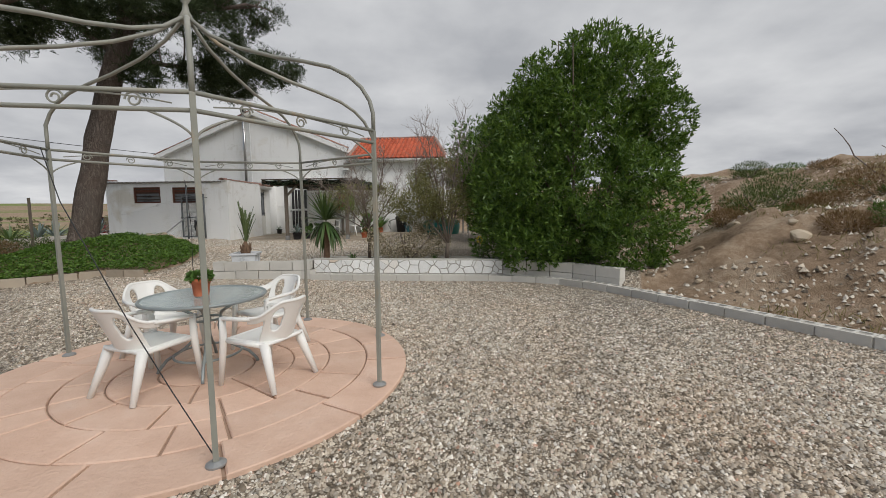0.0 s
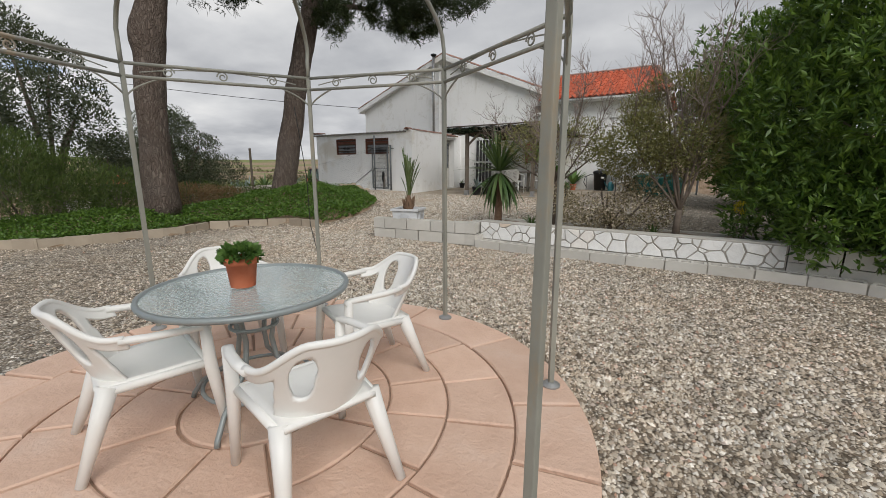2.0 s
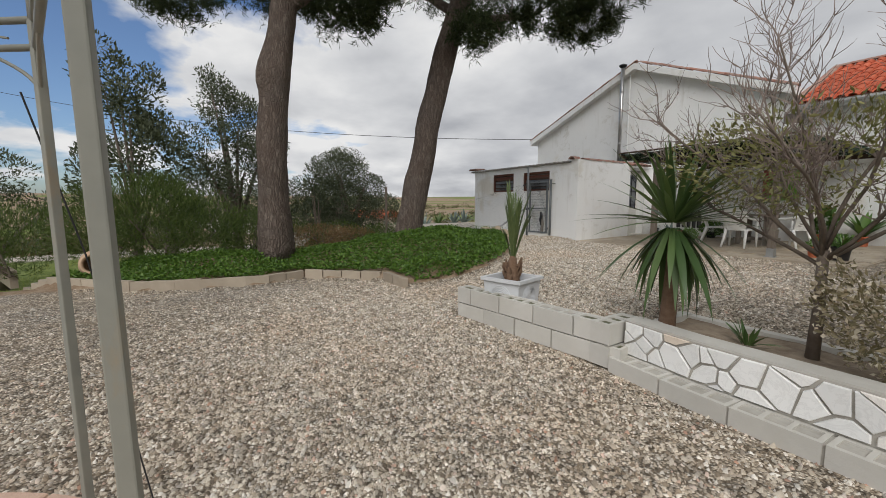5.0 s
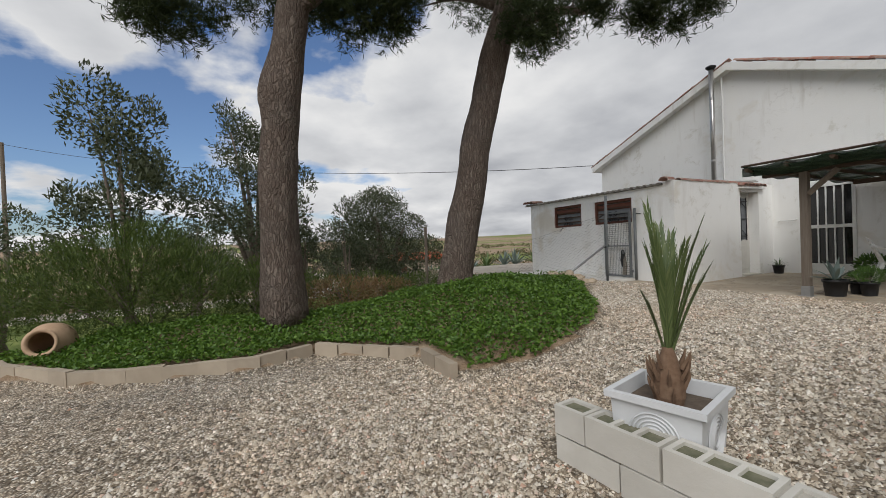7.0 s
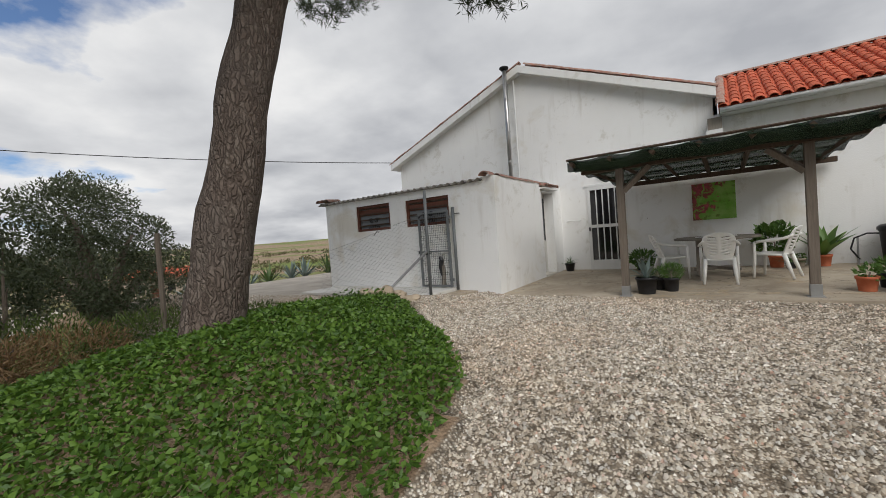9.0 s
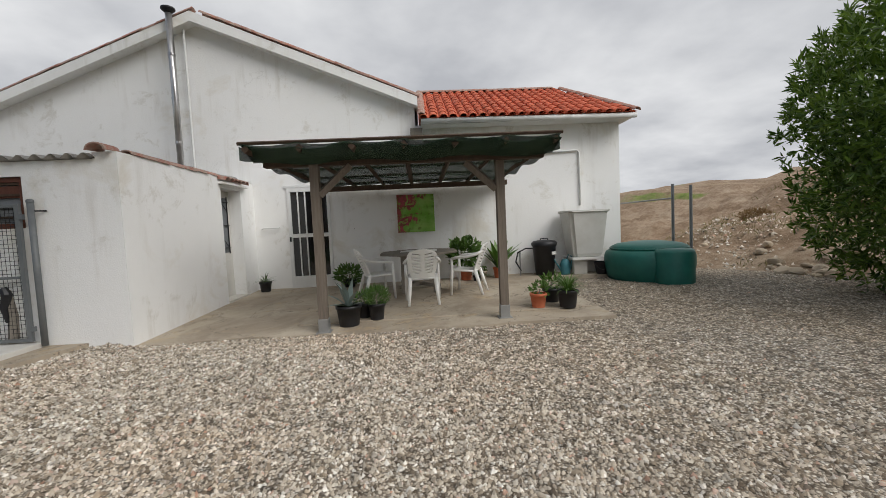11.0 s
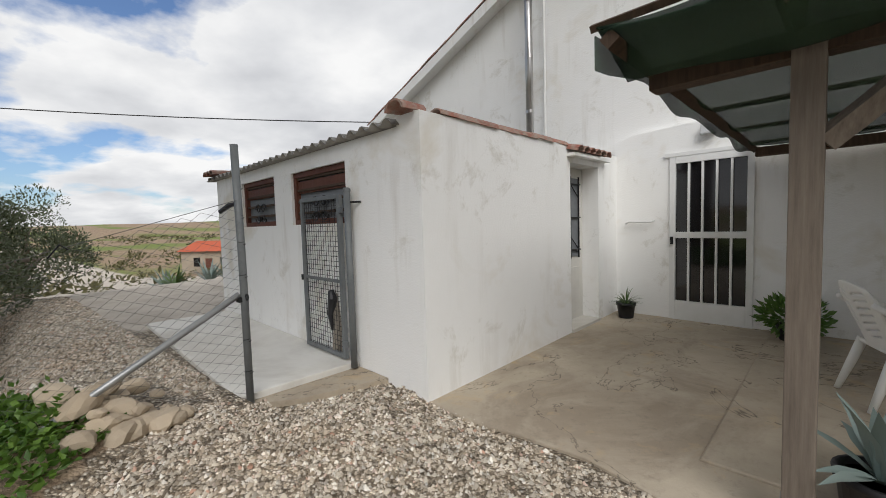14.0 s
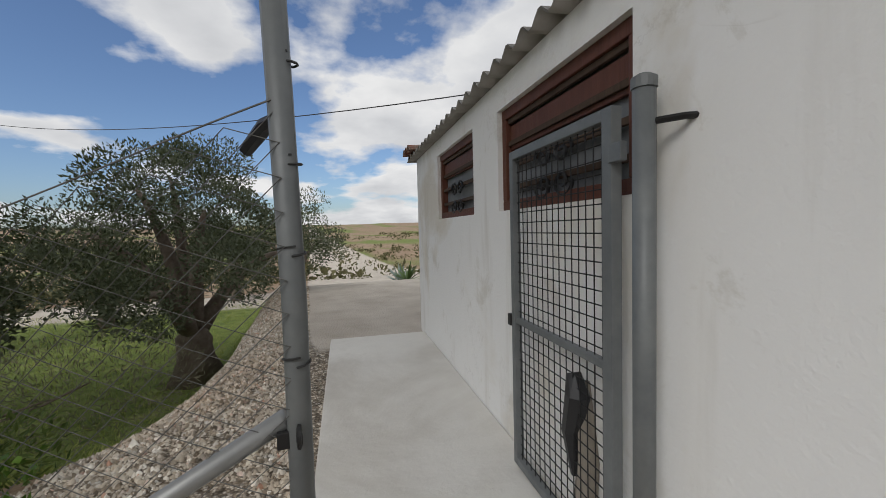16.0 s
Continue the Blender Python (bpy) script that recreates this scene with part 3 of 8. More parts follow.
def seg_dist(x, y, line):
    """Distance to a polyline, and the signed side (positive to the right of its run)."""
    best = np.full(np.shape(x), 1e9)
    sign = np.zeros(np.shape(x))
    for (x0, y0), (x1, y1) in zip(line, line[1:]):
        dx, dy = x1 - x0, y1 - y0
        s = np.clip(((x - x0) * dx + (y - y0) * dy) / (dx * dx + dy * dy), 0, 1)
        d = np.hypot(x - x0 - s * dx, y - y0 - s * dy)
        side = np.sign(dy * (x - x0) - dx * (y - y0))
        near = d < best - 1e-9
        best = np.where(near, d, best)
        sign = np.where(near, side, sign)
    return best, sign


def inside(x, y, poly):
    c = np.zeros(np.shape(x), bool)
    n = len(poly)
    for i in range(n):
        (x0, y0), (x1, y1) = poly[i], poly[(i + 1) % n]
        if y0 == y1:
            continue
        c ^= ((y0 > y) != (y1 > y)) & (x < (x1 - x0) * (y - y0) / (y1 - y0) + x0)
    return c


# ---- the ground ----
GC = (-2.33, 3.85)  # centre of the round paved slab
KERB = [(-2.95, 8.93), (-2.3, 8.81), (-1.15, 8.70), (0.0, 8.57), (1.1, 8.48), (1.76, 8.34), (2.3, 8.10), (2.72, 7.65), (3.13, 7.15), (3.66, 6.08), (3.98, 5.45), (4.25, 4.9), (4.6, 4.2), (5.1, 3.3), (5.8, 2.1), (6.6, 0.6), (7.4, -1.0), (8.2, -2.8)]
BACK_EDGE = [(-5.28, 9.02), (-2.95, 9.2), (-1.1, 8.98), (1.2, 8.78), (2.5, 8.3), (3.35, 7.3)]
FOOT = [(9.6, -6.0), (8.5, -2.8), (7.7, -1.0), (6.1, 2.2), (5.4, 3.4), (4.9, 4.3), (4.3, 5.5), (3.95, 6.2), (3.6, 7.0), (4.4, 9.0), (4.9, 11.5), (4.0, 14.0), (3.0, 16.2), (2.1, 17.5), (1.5, 18.6), (1.2, 24.0), (-2.0, 40.0)]
BED = [(-12.7, 3.2), (-10.5, 4.35), (-9.45, 5.25), (-9.05, 5.9), (-8.72, 7.3), (-9.05, 8.1), (-7.75, 9.12), (-6.85, 9.12), (-6.45, 10.0), (-6.7, 11.2), (-7.5, 12.2), (-8.5, 13.1), (-9.3, 13.9), (-10.2, 13.8), (-11.0, 12.6), (-11.6, 10.0), (-12.3, 7.0), (-13.2, 4.6)]


def fbm(x, y, scale, seed=0.0):
    """Cheap smooth unevenness, from sines."""
    a = np.sin(x * scale * 1.0 + 1.3 + seed) * np.cos(y * scale * 1.13 + 0.7 * seed)
    b = np.sin(x * scale * 2.3 + y * scale * 1.1 + 2.1 + seed) * 0.5
    c = np.cos(y * scale * 4.1 - x * scale * 2.7 + 0.4 + seed) * 0.25
    return (a + b + c) / 1.75


def height(x, y):
    """The lie of the land."""
    x, y = np.asarray(x, float), np.asarray(y, float)
    low = -0.04 + 0.07 * smooth(2.1, 6.0, np.hypot(x - GC[0], y - GC[1]))
    ramp = 0.43 * smooth(8.2, 12.0, y)
    behind = 0.17 + 0.20 * smooth(-5.2, -3.2, x)
    wall_y = np.interp(x, [p[0] for p in BACK_EDGE], [p[1] for p in BACK_EDGE])
    past = smooth(0.0, 0.2, y - wall_y) * smooth(-5.45, -5.2, x)
    up = np.maximum(low + ramp * smooth(-3.0, -5.4, x), low + (behind - low) * past + (0.43 - behind) * smooth(9.6, 12.0, y) * past)
    up = up + 0.09 * smooth(13.0, 17.5, y) * smooth(-4.5, -1.0, x) + 0.13 * smooth(-7.6, -9.0, x) * smooth(12.5, 14.2, y) + 0.03 * smooth(12, 15, y)
    h = up
    # mound of the planted bed
    d, _ = seg_dist(x, y, BED + BED[:1])
    ins = inside(x, y, BED)
    h = np.where(ins, h + 0.10 + 0.34 * smooth(0.0, 2.2, d), h)
    # olive grove below, to the west
    fall = smooth(-10.6, -14.2, x) * smooth(14.3, 12.6, y)
    h = h * (1 - fall) + (-0.95 + 0.10 * fbm(x, y, 0.7)) * fall
    drive = smooth(-9.4, -10.4, x) * smooth(13.2, 14.3, y)
    drive_z = 0.56 - 1.45 * smooth(-17, -30, x)
    h = h * (1 - drive) + drive_z * drive
    # eroded bank to the east
    d, s = seg_dist(x, y, FOOT)
    e = np.where(s > 0, d, 0)
    bank = 0.95 * smooth(0.0, 3.0, e) + 1.25 * smooth(3.0, 8.0, e) + 1.1 * smooth(8, 20, e)
    rough = 0.16 * fbm(x, y, 1.9) + 0.10 * fbm(x, y, 4.3, 1.0) + 0.05 * fbm(x, y, 9.1, 2.0)
    h = h + bank * (1 + 0.18 * fbm(x, y, 0.45)) + rough * smooth(0.0, 2.0, e)
    # hollowed under the slabs of the house, the terrace and the path
    u, v = (x + 8.18) * 0.99692 - (y - 15.59) * 0.07846, (x + 8.18) * 0.07846 + (y - 15.59) * 0.99692
    h = np.where((u > -0.3) & (u < 7.9) & (v > 0.1) & (v < 9), np.where(u > 5.9, np.minimum(h, 0.53), np.minimum(h, 0.42)), h)
    h = np.where((u > -4.6) & (u < -0.3) & (v > -1.0) & (v < 9), np.minimum(h, 0.50), h)
    front = smooth(-0.9, 0.0, v) * smooth(-0.6, 0.2, u) * smooth(6.4, 5.6, u) * smooth(0.4, 0.1, v)
    h = h * (1 - front) + 0.462 * front
    # far country: falling fields in the west, low hills all round
    r = np.hypot(x, y)
    h = h - 3.0 * smooth(-22, -75, x)
    h = h + smooth(90, 700, r) * (11 + 10 * fbm(x, y, 0.006)) + smooth(1500, 2600, r) * 40
    return h


def ticks(lo, hi, step, far):
    mid = np.arange(lo, hi + step / 2, step)
    out, d, p = [], step, 0.0
    while p < far:
        d *= 1.22
        p += d
        out.append(p)
    out = np.array(out)
    return np.concatenate([lo - out[::-1], mid, hi + out])


gx, gy = ticks(-19.0, 8.5, 0.17, 3000), ticks(-5.0, 25.0, 0.17, 3000)
GX, GY = np.meshgrid(gx, gy, indexing="ij")
GZ = height(GX, GY)
nx, ny = GX.shape
ids = np.arange(nx * ny).reshape(nx, ny)
quads = np.stack([ids[:-1, :-1], ids[1:, :-1], ids[1:, 1:], ids[:-1, 1:]], -1).reshape(-1, 4)
ground = mass("ground", np.stack([GX, GY, GZ], -1).reshape(-1, 3), quads, GROUND, smooth=True)
tagged(ground, "gravelled yard with bare earth bank and rough fields", "ground", kind="structure")


def mask(name, values):
    a = ground.data.attributes.new(name, "FLOAT", "POINT")
    a.data.foreach_set("value", np.clip(values, 0, 1).astype(np.float32).ravel())


d_foot, s_foot = seg_dist(GX, GY, FOOT)
d_bed, _ = seg_dist(GX, GY, BED + BED[:1])
in_bed = inside(GX, GY, BED)
east = np.where(s_foot > 0, d_foot, -d_foot)
yard = smooth(0.25, -0.25, east) * (1 - in_bed) * smooth(-6.5, -4.5, GY) * smooth(21, 19.5, GY)
west_ok = np.where(GY > 13.9, smooth(-13.5, -12.0, GX) * smooth(13.8, 14.3, GY), smooth(-11.2, -9.5, GX))
lip = smooth(-22.0, -20.0, GX) * smooth(12.95, 13.35, GY) * smooth(14.8, 14.4, GY) * smooth(-9.0, -9.8, GX)
mask("gravel", np.maximum(yard * np.where(GX < -9.3, west_ok, 1), lip * (1 - in_bed)))
mask("track", smooth(-11.0, -13.0, GX) * smooth(14.0, 14.9, GY) * smooth(30, 24, GY) + smooth(-24, -26, GX) * smooth(-31, -29, GX))
grove = smooth(-11.5, -13.5, GX) * smooth(14.0, 12.6, GY) * smooth(-27, -24, GX)
mask("grass", np.maximum.reduce([grove * 0.9, in_bed * 0.3, (0.43 + 0.35 * fbm(GX, GY, 0.05) + 0.25 * fbm(GX, GY, 0.4)) * smooth(26, 40, np.hypot(GX, GY)), smooth(4, 7, east) * (0.25 + 0.4 * fbm(GX, GY, 0.5))]))


def hz(x, y):
    return float(height(x, y))


# ---- the house: u runs along its front, v into it ----
HM = pose(-8.18, 15.59, 0, 0, 0, -4.5)
V_LOW, V_GAB = 3.81, 3.93


def hpose(u, v, z, rz=0):
    return HM @ pose(u, v, z, 0, 0, rz)


def wall_with_holes(name, u0, u1, z0, z1, v0, v1, holes, material, parent, m=None, swap=False):
    """A wall slab of real thickness with rectangular openings cut through it."""
    us = sorted({u0, u1, *[h[0] for h in holes], *[h[1] for h in holes]})
    zs = sorted({z0, z1, *[h[2] for h in holes], *[h[3] for h in holes]})
    bm = bmesh.new()

    def solid(i, j):
        if not (0 <= i < len(us) - 1 and 0 <= j < len(zs) - 1):
            return False
        uc, zc = (us[i] + us[i + 1]) / 2, (zs[j] + zs[j + 1]) / 2
        return not any(h[0] < uc < h[1] and h[2] < zc < h[3] for h in holes)

    def P(u, v, z):
        return (v, u, z) if swap else (u, v, z)

    def quad(*ps):
        bm.faces.new([bm.verts.new(P(*p)) for p in ps])

    for i in range(len(us) - 1):
        for j in range(len(zs) - 1):
            if not solid(i, j):
                continue
            a, b, c, d = us[i], us[i + 1], zs[j], zs[j + 1]
            quad((a, v0, c), (b, v0, c), (b, v0, d), (a, v0, d))
            quad((a, v1, c), (a, v1, d), (b, v1, d), (b, v1, c))
            if not solid(i - 1, j):
                quad((a, v0, c), (a, v0, d), (a, v1, d), (a, v1, c))
            if not solid(i + 1, j):
                quad((b, v0, c), (b, v1, c), (b, v1, d), (b, v0, d))
            if not solid(i, j - 1):
                quad((a, v0, c), (a, v1, c), (b, v1, c), (b, v0, c))
            if not solid(i, j + 1):
                quad((a, v0, d), (b, v0, d), (b, v1, d), (a, v1, d))
    bmesh.ops.remove_doubles(bm, verts=bm.verts[:], dist=0.0005)
    return part(name, bm, material, parent, m=m)


house = thing("house", HM, "whitewashed single-storey farmhouse with red clay tile roofs", "house")
APEX_U, APEX_Z, EL_U, EL_Z, ER_U, ER_Z = -0.95, 6.12, -5.65, 4.25, 3.45, 4.34
gable = [(EL_U, 0.2), (3.5, 0.2), (3.5, ER_Z - 0.02), (APEX_U, APEX_Z), (EL_U, EL_Z)]
part("gable_wall", prism(gable, "y", V_GAB, V_GAB + 0.35), PLASTER, house)
part("gable_wall", prism(gable, "y", 12.0, 12.35), PLASTER, house)
part("side_wall", box(EL_U, V_GAB + 0.35, 0.2, EL_U + 0.35, 12.0, EL_Z), PLASTER, house)
part("side_wall", box(3.15, V_GAB + 0.35, 0.2, 3.5, 12.0, ER_Z - 0.15), PLASTER, house)
# roof slabs with a thick white verge
for u0, z0 in ((EL_U - 0.25, EL_Z - 0.10), (ER_U + 0.12, ER_Z - 0.05)):
    s = prism([(u0, z0), (APEX_U, APEX_Z), (APEX_U, APEX_Z + 0.20), (u0, z0 + 0.20)], "y", 3.70, 12.6)
    part("verge_slab", s, PLASTER, house, "white rendered roof verge")
# low front wall, standing proud of the gable
cut = (0.70, 1.60, 0.53, 2.70)
wall_with_holes("front_wall", 0.0, 7.08, 0.3, 2.86, V_LOW, V_GAB + 0.02, [cut], PLASTER, house)
part("front_wall_top", prism([(0.0, 2.86), (7.08, 2.86), (7.08, 3.28), (3.5, 3.18), (1.6, 3.14), (0.25, 3.06), (0.06, 3.0)], "y", V_LOW, V_GAB + 0.02), PLASTER, house)
# extension with the red hip roof
part("extension_wall", box(3.5, V_GAB, 0.2, 8.03, V_GAB + 0.3, 3.93), PLASTER, house)
part("extension_wall", box(7.73, V_GAB + 0.3, 0.2, 8.03, 9.0, 3.93), PLASTER, house)
part("extension_wall", box(3.5, 9.0, 0.2, 8.03, 9.3, 3.93), PLASTER, house)
part("eaves_board", box(3.62, 3.56, 3.86, 8.16, V_GAB + 0.4, 3.95), WHITE_PAINT, house)
part("gutter", tube([hp for hp in ((3.62, 3.50, 3.92), (8.2, 3.50, 3.90))], 0.055, 10), WHITE_PAINT, house, "white gutter", True)
RIDGE_V, RIDGE_Z, EAVE_V, EAVE_Z = 6.2, 5.32, 3.45, 3.97
bm = bmesh.new()
for f in ([(3.6, EAVE_V, EAVE_Z), (8.2, EAVE_V, EAVE_Z), (7.4, RIDGE_V, RIDGE_Z), (3.6, RIDGE_V, RIDGE_Z)],
          [(8.2, EAVE_V, EAVE_Z), (8.2, 9.5, EAVE_Z), (7.4, RIDGE_V + 0.3, RIDGE_Z), (7.4, RIDGE_V, RIDGE_Z)],
          [(3.6, RIDGE_V, RIDGE_Z), (7.4, RIDGE_V, RIDGE_Z), (7.4, RIDGE_V + 0.3, RIDGE_Z), (8.2, 9.5, EAVE_Z), (3.6, 9.5, EAVE_Z)],
          [(3.6, EAVE_V, EAVE_Z), (3.6, RIDGE_V, RIDGE_Z), (3.6, 9.5, EAVE_Z)],
          [(3.6, EAVE_V, EAVE_Z), (3.6, 9.5, EAVE_Z), (8.2, 9.5, EAVE_Z), (8.2, EAVE_V, EAVE_Z)]):
    bm.faces.new([bm.verts.new(p) for p in f])
bmesh.ops.remove_doubles(bm, verts=bm.verts[:], dist=0.001)
hip_roof = part("roof", bm, TILE, house, "red clay tile hip roof")
# conduit and old pipe trace on the front wall
part("wall_pipe", tube([(6.2, V_LOW - 0.03, 3.22), (7.0, V_LOW - 0.03, 3.25), (7.05, V_LOW - 0.03, 3.2), (7.05, V_LOW - 0.03, 2.05)], 0.022, 8), PIPE_WHITE, house, "painted-over pipe", True)
part("wall_rail", tube([(0.15, V_LOW - 0.05, 1.83), (0.2, V_LOW - 0.06, 1.86), (0.48, V_LOW - 0.06, 1.85), (0.52, V_LOW - 0.03, 1.87)], 0.014, 8), WHITE_PAINT, house, "small white rail", True)
part("vent_box", box(1.06, V_LOW - 0.1, 2.92, 1.22, V_LOW, 3.04, 0.01), GREY_PLASTIC, house, "small grey wall lamp box")
part("planter_ledge", box(3.36, 3.62, 3.48, 3.66, V_GAB, 3.56), PLASTER, house)
flue = thing("flue_pipe", hpose(-1.31, 3.62, 2.9), "stainless steel flue pipe with a cowl on the gable", "chimney")
part("pipe", tube([(0, 0, 0.0), (0, 0, 3.35)], 0.062, 14), STEEL, flue, smooth=True)
for z in (0.75, 1.62, 2.5):
    part("joint_ring", tube([(0, 0, z), (0, 0, z + 0.05)], 0.068, 14), STEEL, flue)
part("cowl", lathe([(0.06, 3.33), (0.13, 3.40), (0.13, 3.43), (0.02, 3.48)], 16), BLACK_IRON, flue)
part("conduit", tube([(0.16, 0.2, 0.0), (0.16, 0.2, 3.1)], 0.022, 8), PIPE_WHITE, flue)
box_m = thing("planter_box", hpose(3.52, 3.78, 3.56), "small brown wooden box on the eaves ledge", "planter")
part("box_body", box(-0.13, -0.12, 0, 0.13, 0.12, 0.26, 0.01), TABLE_WOOD, box_m)

# white barred door in the front wall
door = thing("door_1", hpose(0.70, V_LOW, 0.53), "white metal door with barred dark panes", "door", kind="structure")
W, H = 0.90, 2.16
for b in ((0, 0, 0.07, H), (W - 0.07, 0, W, H), (0.07, H - 0.09, W - 0.07, H), (0.07, 0, W - 0.07, 0.27), (0.07, 1.10, W - 0.07, 1.18)):
    part("door_frame", box(b[0], -0.025, b[1], b[2], 0.045, b[3], 0.004), WHITE_PAINT, door)
for z0, z1 in ((0.27, 1.10), (1.18, H - 0.09)):
    part("pane", box(0.07, 0.02, z0, W - 0.07, 0.03, z1), DARK_GLASS, door, "dark glass pane")
    for i in range(4):
        x = 0.07 + (W - 0.14) * (i + 1) / 5
        part("bar", box(x - 0.013, -0.02, z0, x + 0.013, 0.012, z1, 0.003), WHITE_PAINT, door)
part("door_handle", box(0.02, -0.06, 1.02, 0.05, -0.025, 1.12, 0.004), BLACK_IRON, door, "black handle")
part("lintel_trim", box(-0.06, -0.03, H, W + 0.04, 0.02, H + 0.05, 0.004), WHITE_PAINT, door)

# ---- the shed ----
shed = thing("shed", HM, "whitewashed outbuilding with a corrugated sheet roof", "shed")
WINS = [(-3.87, -2.75, 1.95, 2.57), (-2.27, -1.09, 1.95, 2.55)]
wall_with_holes("shed_front_wall", -5.0, 0.0, 0.1, 2.72, 0.0, 0.22, WINS, PLASTER, shed)
wall_with_holes("shed_side_wall", 0.22, 3.81, 0.1, 2.80, -0.34, 0.0, [(2.42, 3.20, 0.56, 2.60)], PLASTER, shed, swap=True)
part("shed_back_wall", box(-5.0, 3.7, 0.1, -0.22, 3.92, 2.85), PLASTER, shed)
part("shed_side_wall", box(-5.0, 0.22, 0.1, -4.78, 3.7, 2.75), PLASTER, shed)
part("wall_coping", prism([(0.0, 2.72), (0.22, 2.72), (0.22, 2.80), (0.0, 2.80)], "x", -0.28, 0.0), PLASTER, shed)
# corrugated sheets
n = 170
us = np.linspace(-5.2, -0.24, n)
wv_ = 0.028 * np.sin(us * 2 * np.pi / 0.177)
vs = []
for v, z in ((-0.09, 2.755), (3.7, 2.93)):
    vs += [np.stack([us, np.full(n, v), z + wv_], 1), np.stack([us, np.full(n, v), z + wv_ - 0.012], 1)]
vs = np.concatenate(vs)
q = np.arange(n - 1)
fs = np.concatenate([np.stack([q + a, q + 1 + a, q + 1 + b, q + b], 1) for a, b in ((0, 2 * n), (n, 3 * n), (0, n), (2 * n, 3 * n))])
sheet = mass("corrugated_roof", vs, fs, FIBRE, shed, True)
for i, (u0, u1, z0, z1) in enumerate(WINS):
    wn_ = thing("window_%d" % (i + 1), hpose(u0, 0.0, z0), "brown wooden shed window with slats and an iron scroll", "window", kind="structure")
    ww, hh = u1 - u0, z1 - z0
    for b in ((0, 0, ww, 0.06), (0, hh - 0.06, ww, hh), (0, 0.06, 0.06, hh - 0.06), (ww - 0.06, 0.06, ww, hh - 0.06)):
        part("window_frame", box(b[0], 0.03, b[1], b[2], 0.11, b[3], 0.006), BROWN_WOOD, wn_)
    part("screen", box(0.06, 0.085, 0.06, ww - 0.06, 0.095, hh - 0.06), SCREEN, wn_, "grey insect screen")
    for k in range(4):
        z = hh * (k + 0.8) / 4.6 + 0.03
        part("slat", box(0.06, 0.045, z - 0.014, ww - 0.06, 0.065, z + 0.014, 0.003), DARK_WOOD, wn_)
    part("shutter_board", box(0.06, 0.06, hh - 0.24, ww - 0.06, 0.082, hh - 0.10, 0.004), BROWN_WOOD, wn_)
    for sx in (-1, 1):
        for sz in (-1, 1):
            pts = []
            for k in range(22):
                a, r = k * 0.42, 0.085 * (1 - k / 24)
                pts.append((ww / 2 + sx * (0.09 + r * math.cos(a)), 0.035, 0.17 + sz * (0.07 + r * math.sin(a) * 0.8)))
            part("scroll", tube(pts, 0.009, 5), BLACK_IRON, wn_)
# recessed side door
sd = thing("door_2", HM @ pose(-0.27, 2.42, 0.56, 0, 0, 90), "cream wooden door with black iron grille", "door", kind="structure")
part("door_leaf", box(0.004, -0.04, 0.009, 0.776, 0.0, 2.036, 0.004), CREAM_PAINT, sd)
part("door_panel", box(0.12, -0.055, 0.12, 0.66, -0.04, 0.72, 0.008), CREAM_PAINT, sd)
part("pane", box(0.12, -0.05, 0.86, 0.66, -0.042, 1.9), SCREEN, sd)
for x in (0.16, 0.39, 0.62):
    part("grille_bar", box(x - 0.008, -0.075, 0.84, x + 0.008, -0.06, 1.92), BLACK_IRON, sd)
for z in (0.95, 1.38, 1.82):
    part("grille_bar", box(0.12, -0.077, z - 0.008, 0.66, -0.058, z + 0.008), BLACK_IRON, sd)
for z0 in (0.95, 1.64):
    part("grille_scroll", tube([(0.16, -0.068, z0), (0.39, -0.068, z0 + 0.18), (0.62, -0.068, z0)], 0.007, 5), BLACK_IRON, sd)
part("sill_step", box(0.004, -0.30, -0.20, 0.776, 0.0, 0.008, 0.006), PATH, sd)

# ---- terrace and path ----
terr = bmesh.new()


def tz(u, v):
    """Height of the terrace slab."""
    return 0.475 + 0.02 * max(v, 0) + 0.012 * max(u - 3, 0) + (0.018 if u > 1.78 and v > 0.5 else 0.0)


cells = 14
edge_v = [0.02, -0.02, 0.06, 0.10, 0.02, 0.07, 0.0, 0.06, 0.03, 0.05, 0.0, 0.05, 0.03, 0.06, 0.02]
rows_ = []
for i in range(cells + 1):
    u = 0.0 + 5.95 * i / cells
    v0 = edge_v[i] - (0.05 if i > 5 else 0.0)
    v1 = V_LOW if u < 5.2 else 3.81
    rows_.append([terr.verts.new((u, v0 + (v1 - v0) * j / 6, 0.475 + 0.02 * max(v0 + (v1 - v0) * j / 6, 0) + 0.012 * max(u - 3, 0))) for j in range(7)] + [terr.verts.new((u, v0, 0.1))])
for a, b in zip(rows_, rows_[1:]):
    for j in range(6):
        terr.faces.new((a[j], b[j], b[j + 1], a[j + 1]))
    terr.faces.new((a[7], b[7], b[0], a[0]))
terr.faces.new([rows_[-1][7], *[terr.verts.new((5.95, 3.81, 0.1))], *rows_[-1][6::-1]])
terrace = link("pavement_terrace", terr, TERRACE, m=HM)
tagged(terrace, "stained concrete terrace slab in front of the house", "terrace", kind="structure")
bm = bmesh.new()
lift = [[(u, v, 0.475 + 0.02 * v + 0.012 * max(u - 3, 0) + h) for u, v in ((1.78, 0.5), (3.0, 0.5), (5.93, 0.5), (5.93, 3.80), (3.0, 3.80), (1.78, 3.80))] for h in (-0.03, 0.012, 0.018)]
lift[2] = [(u + (0.01 if u < 2 else -0.01 if u > 5 else 0), v + (0.012 if v < 1 else 0), z) for u, v, z in lift[2]]
rings = [[bm.verts.new(c) for c in r] for r in lift]
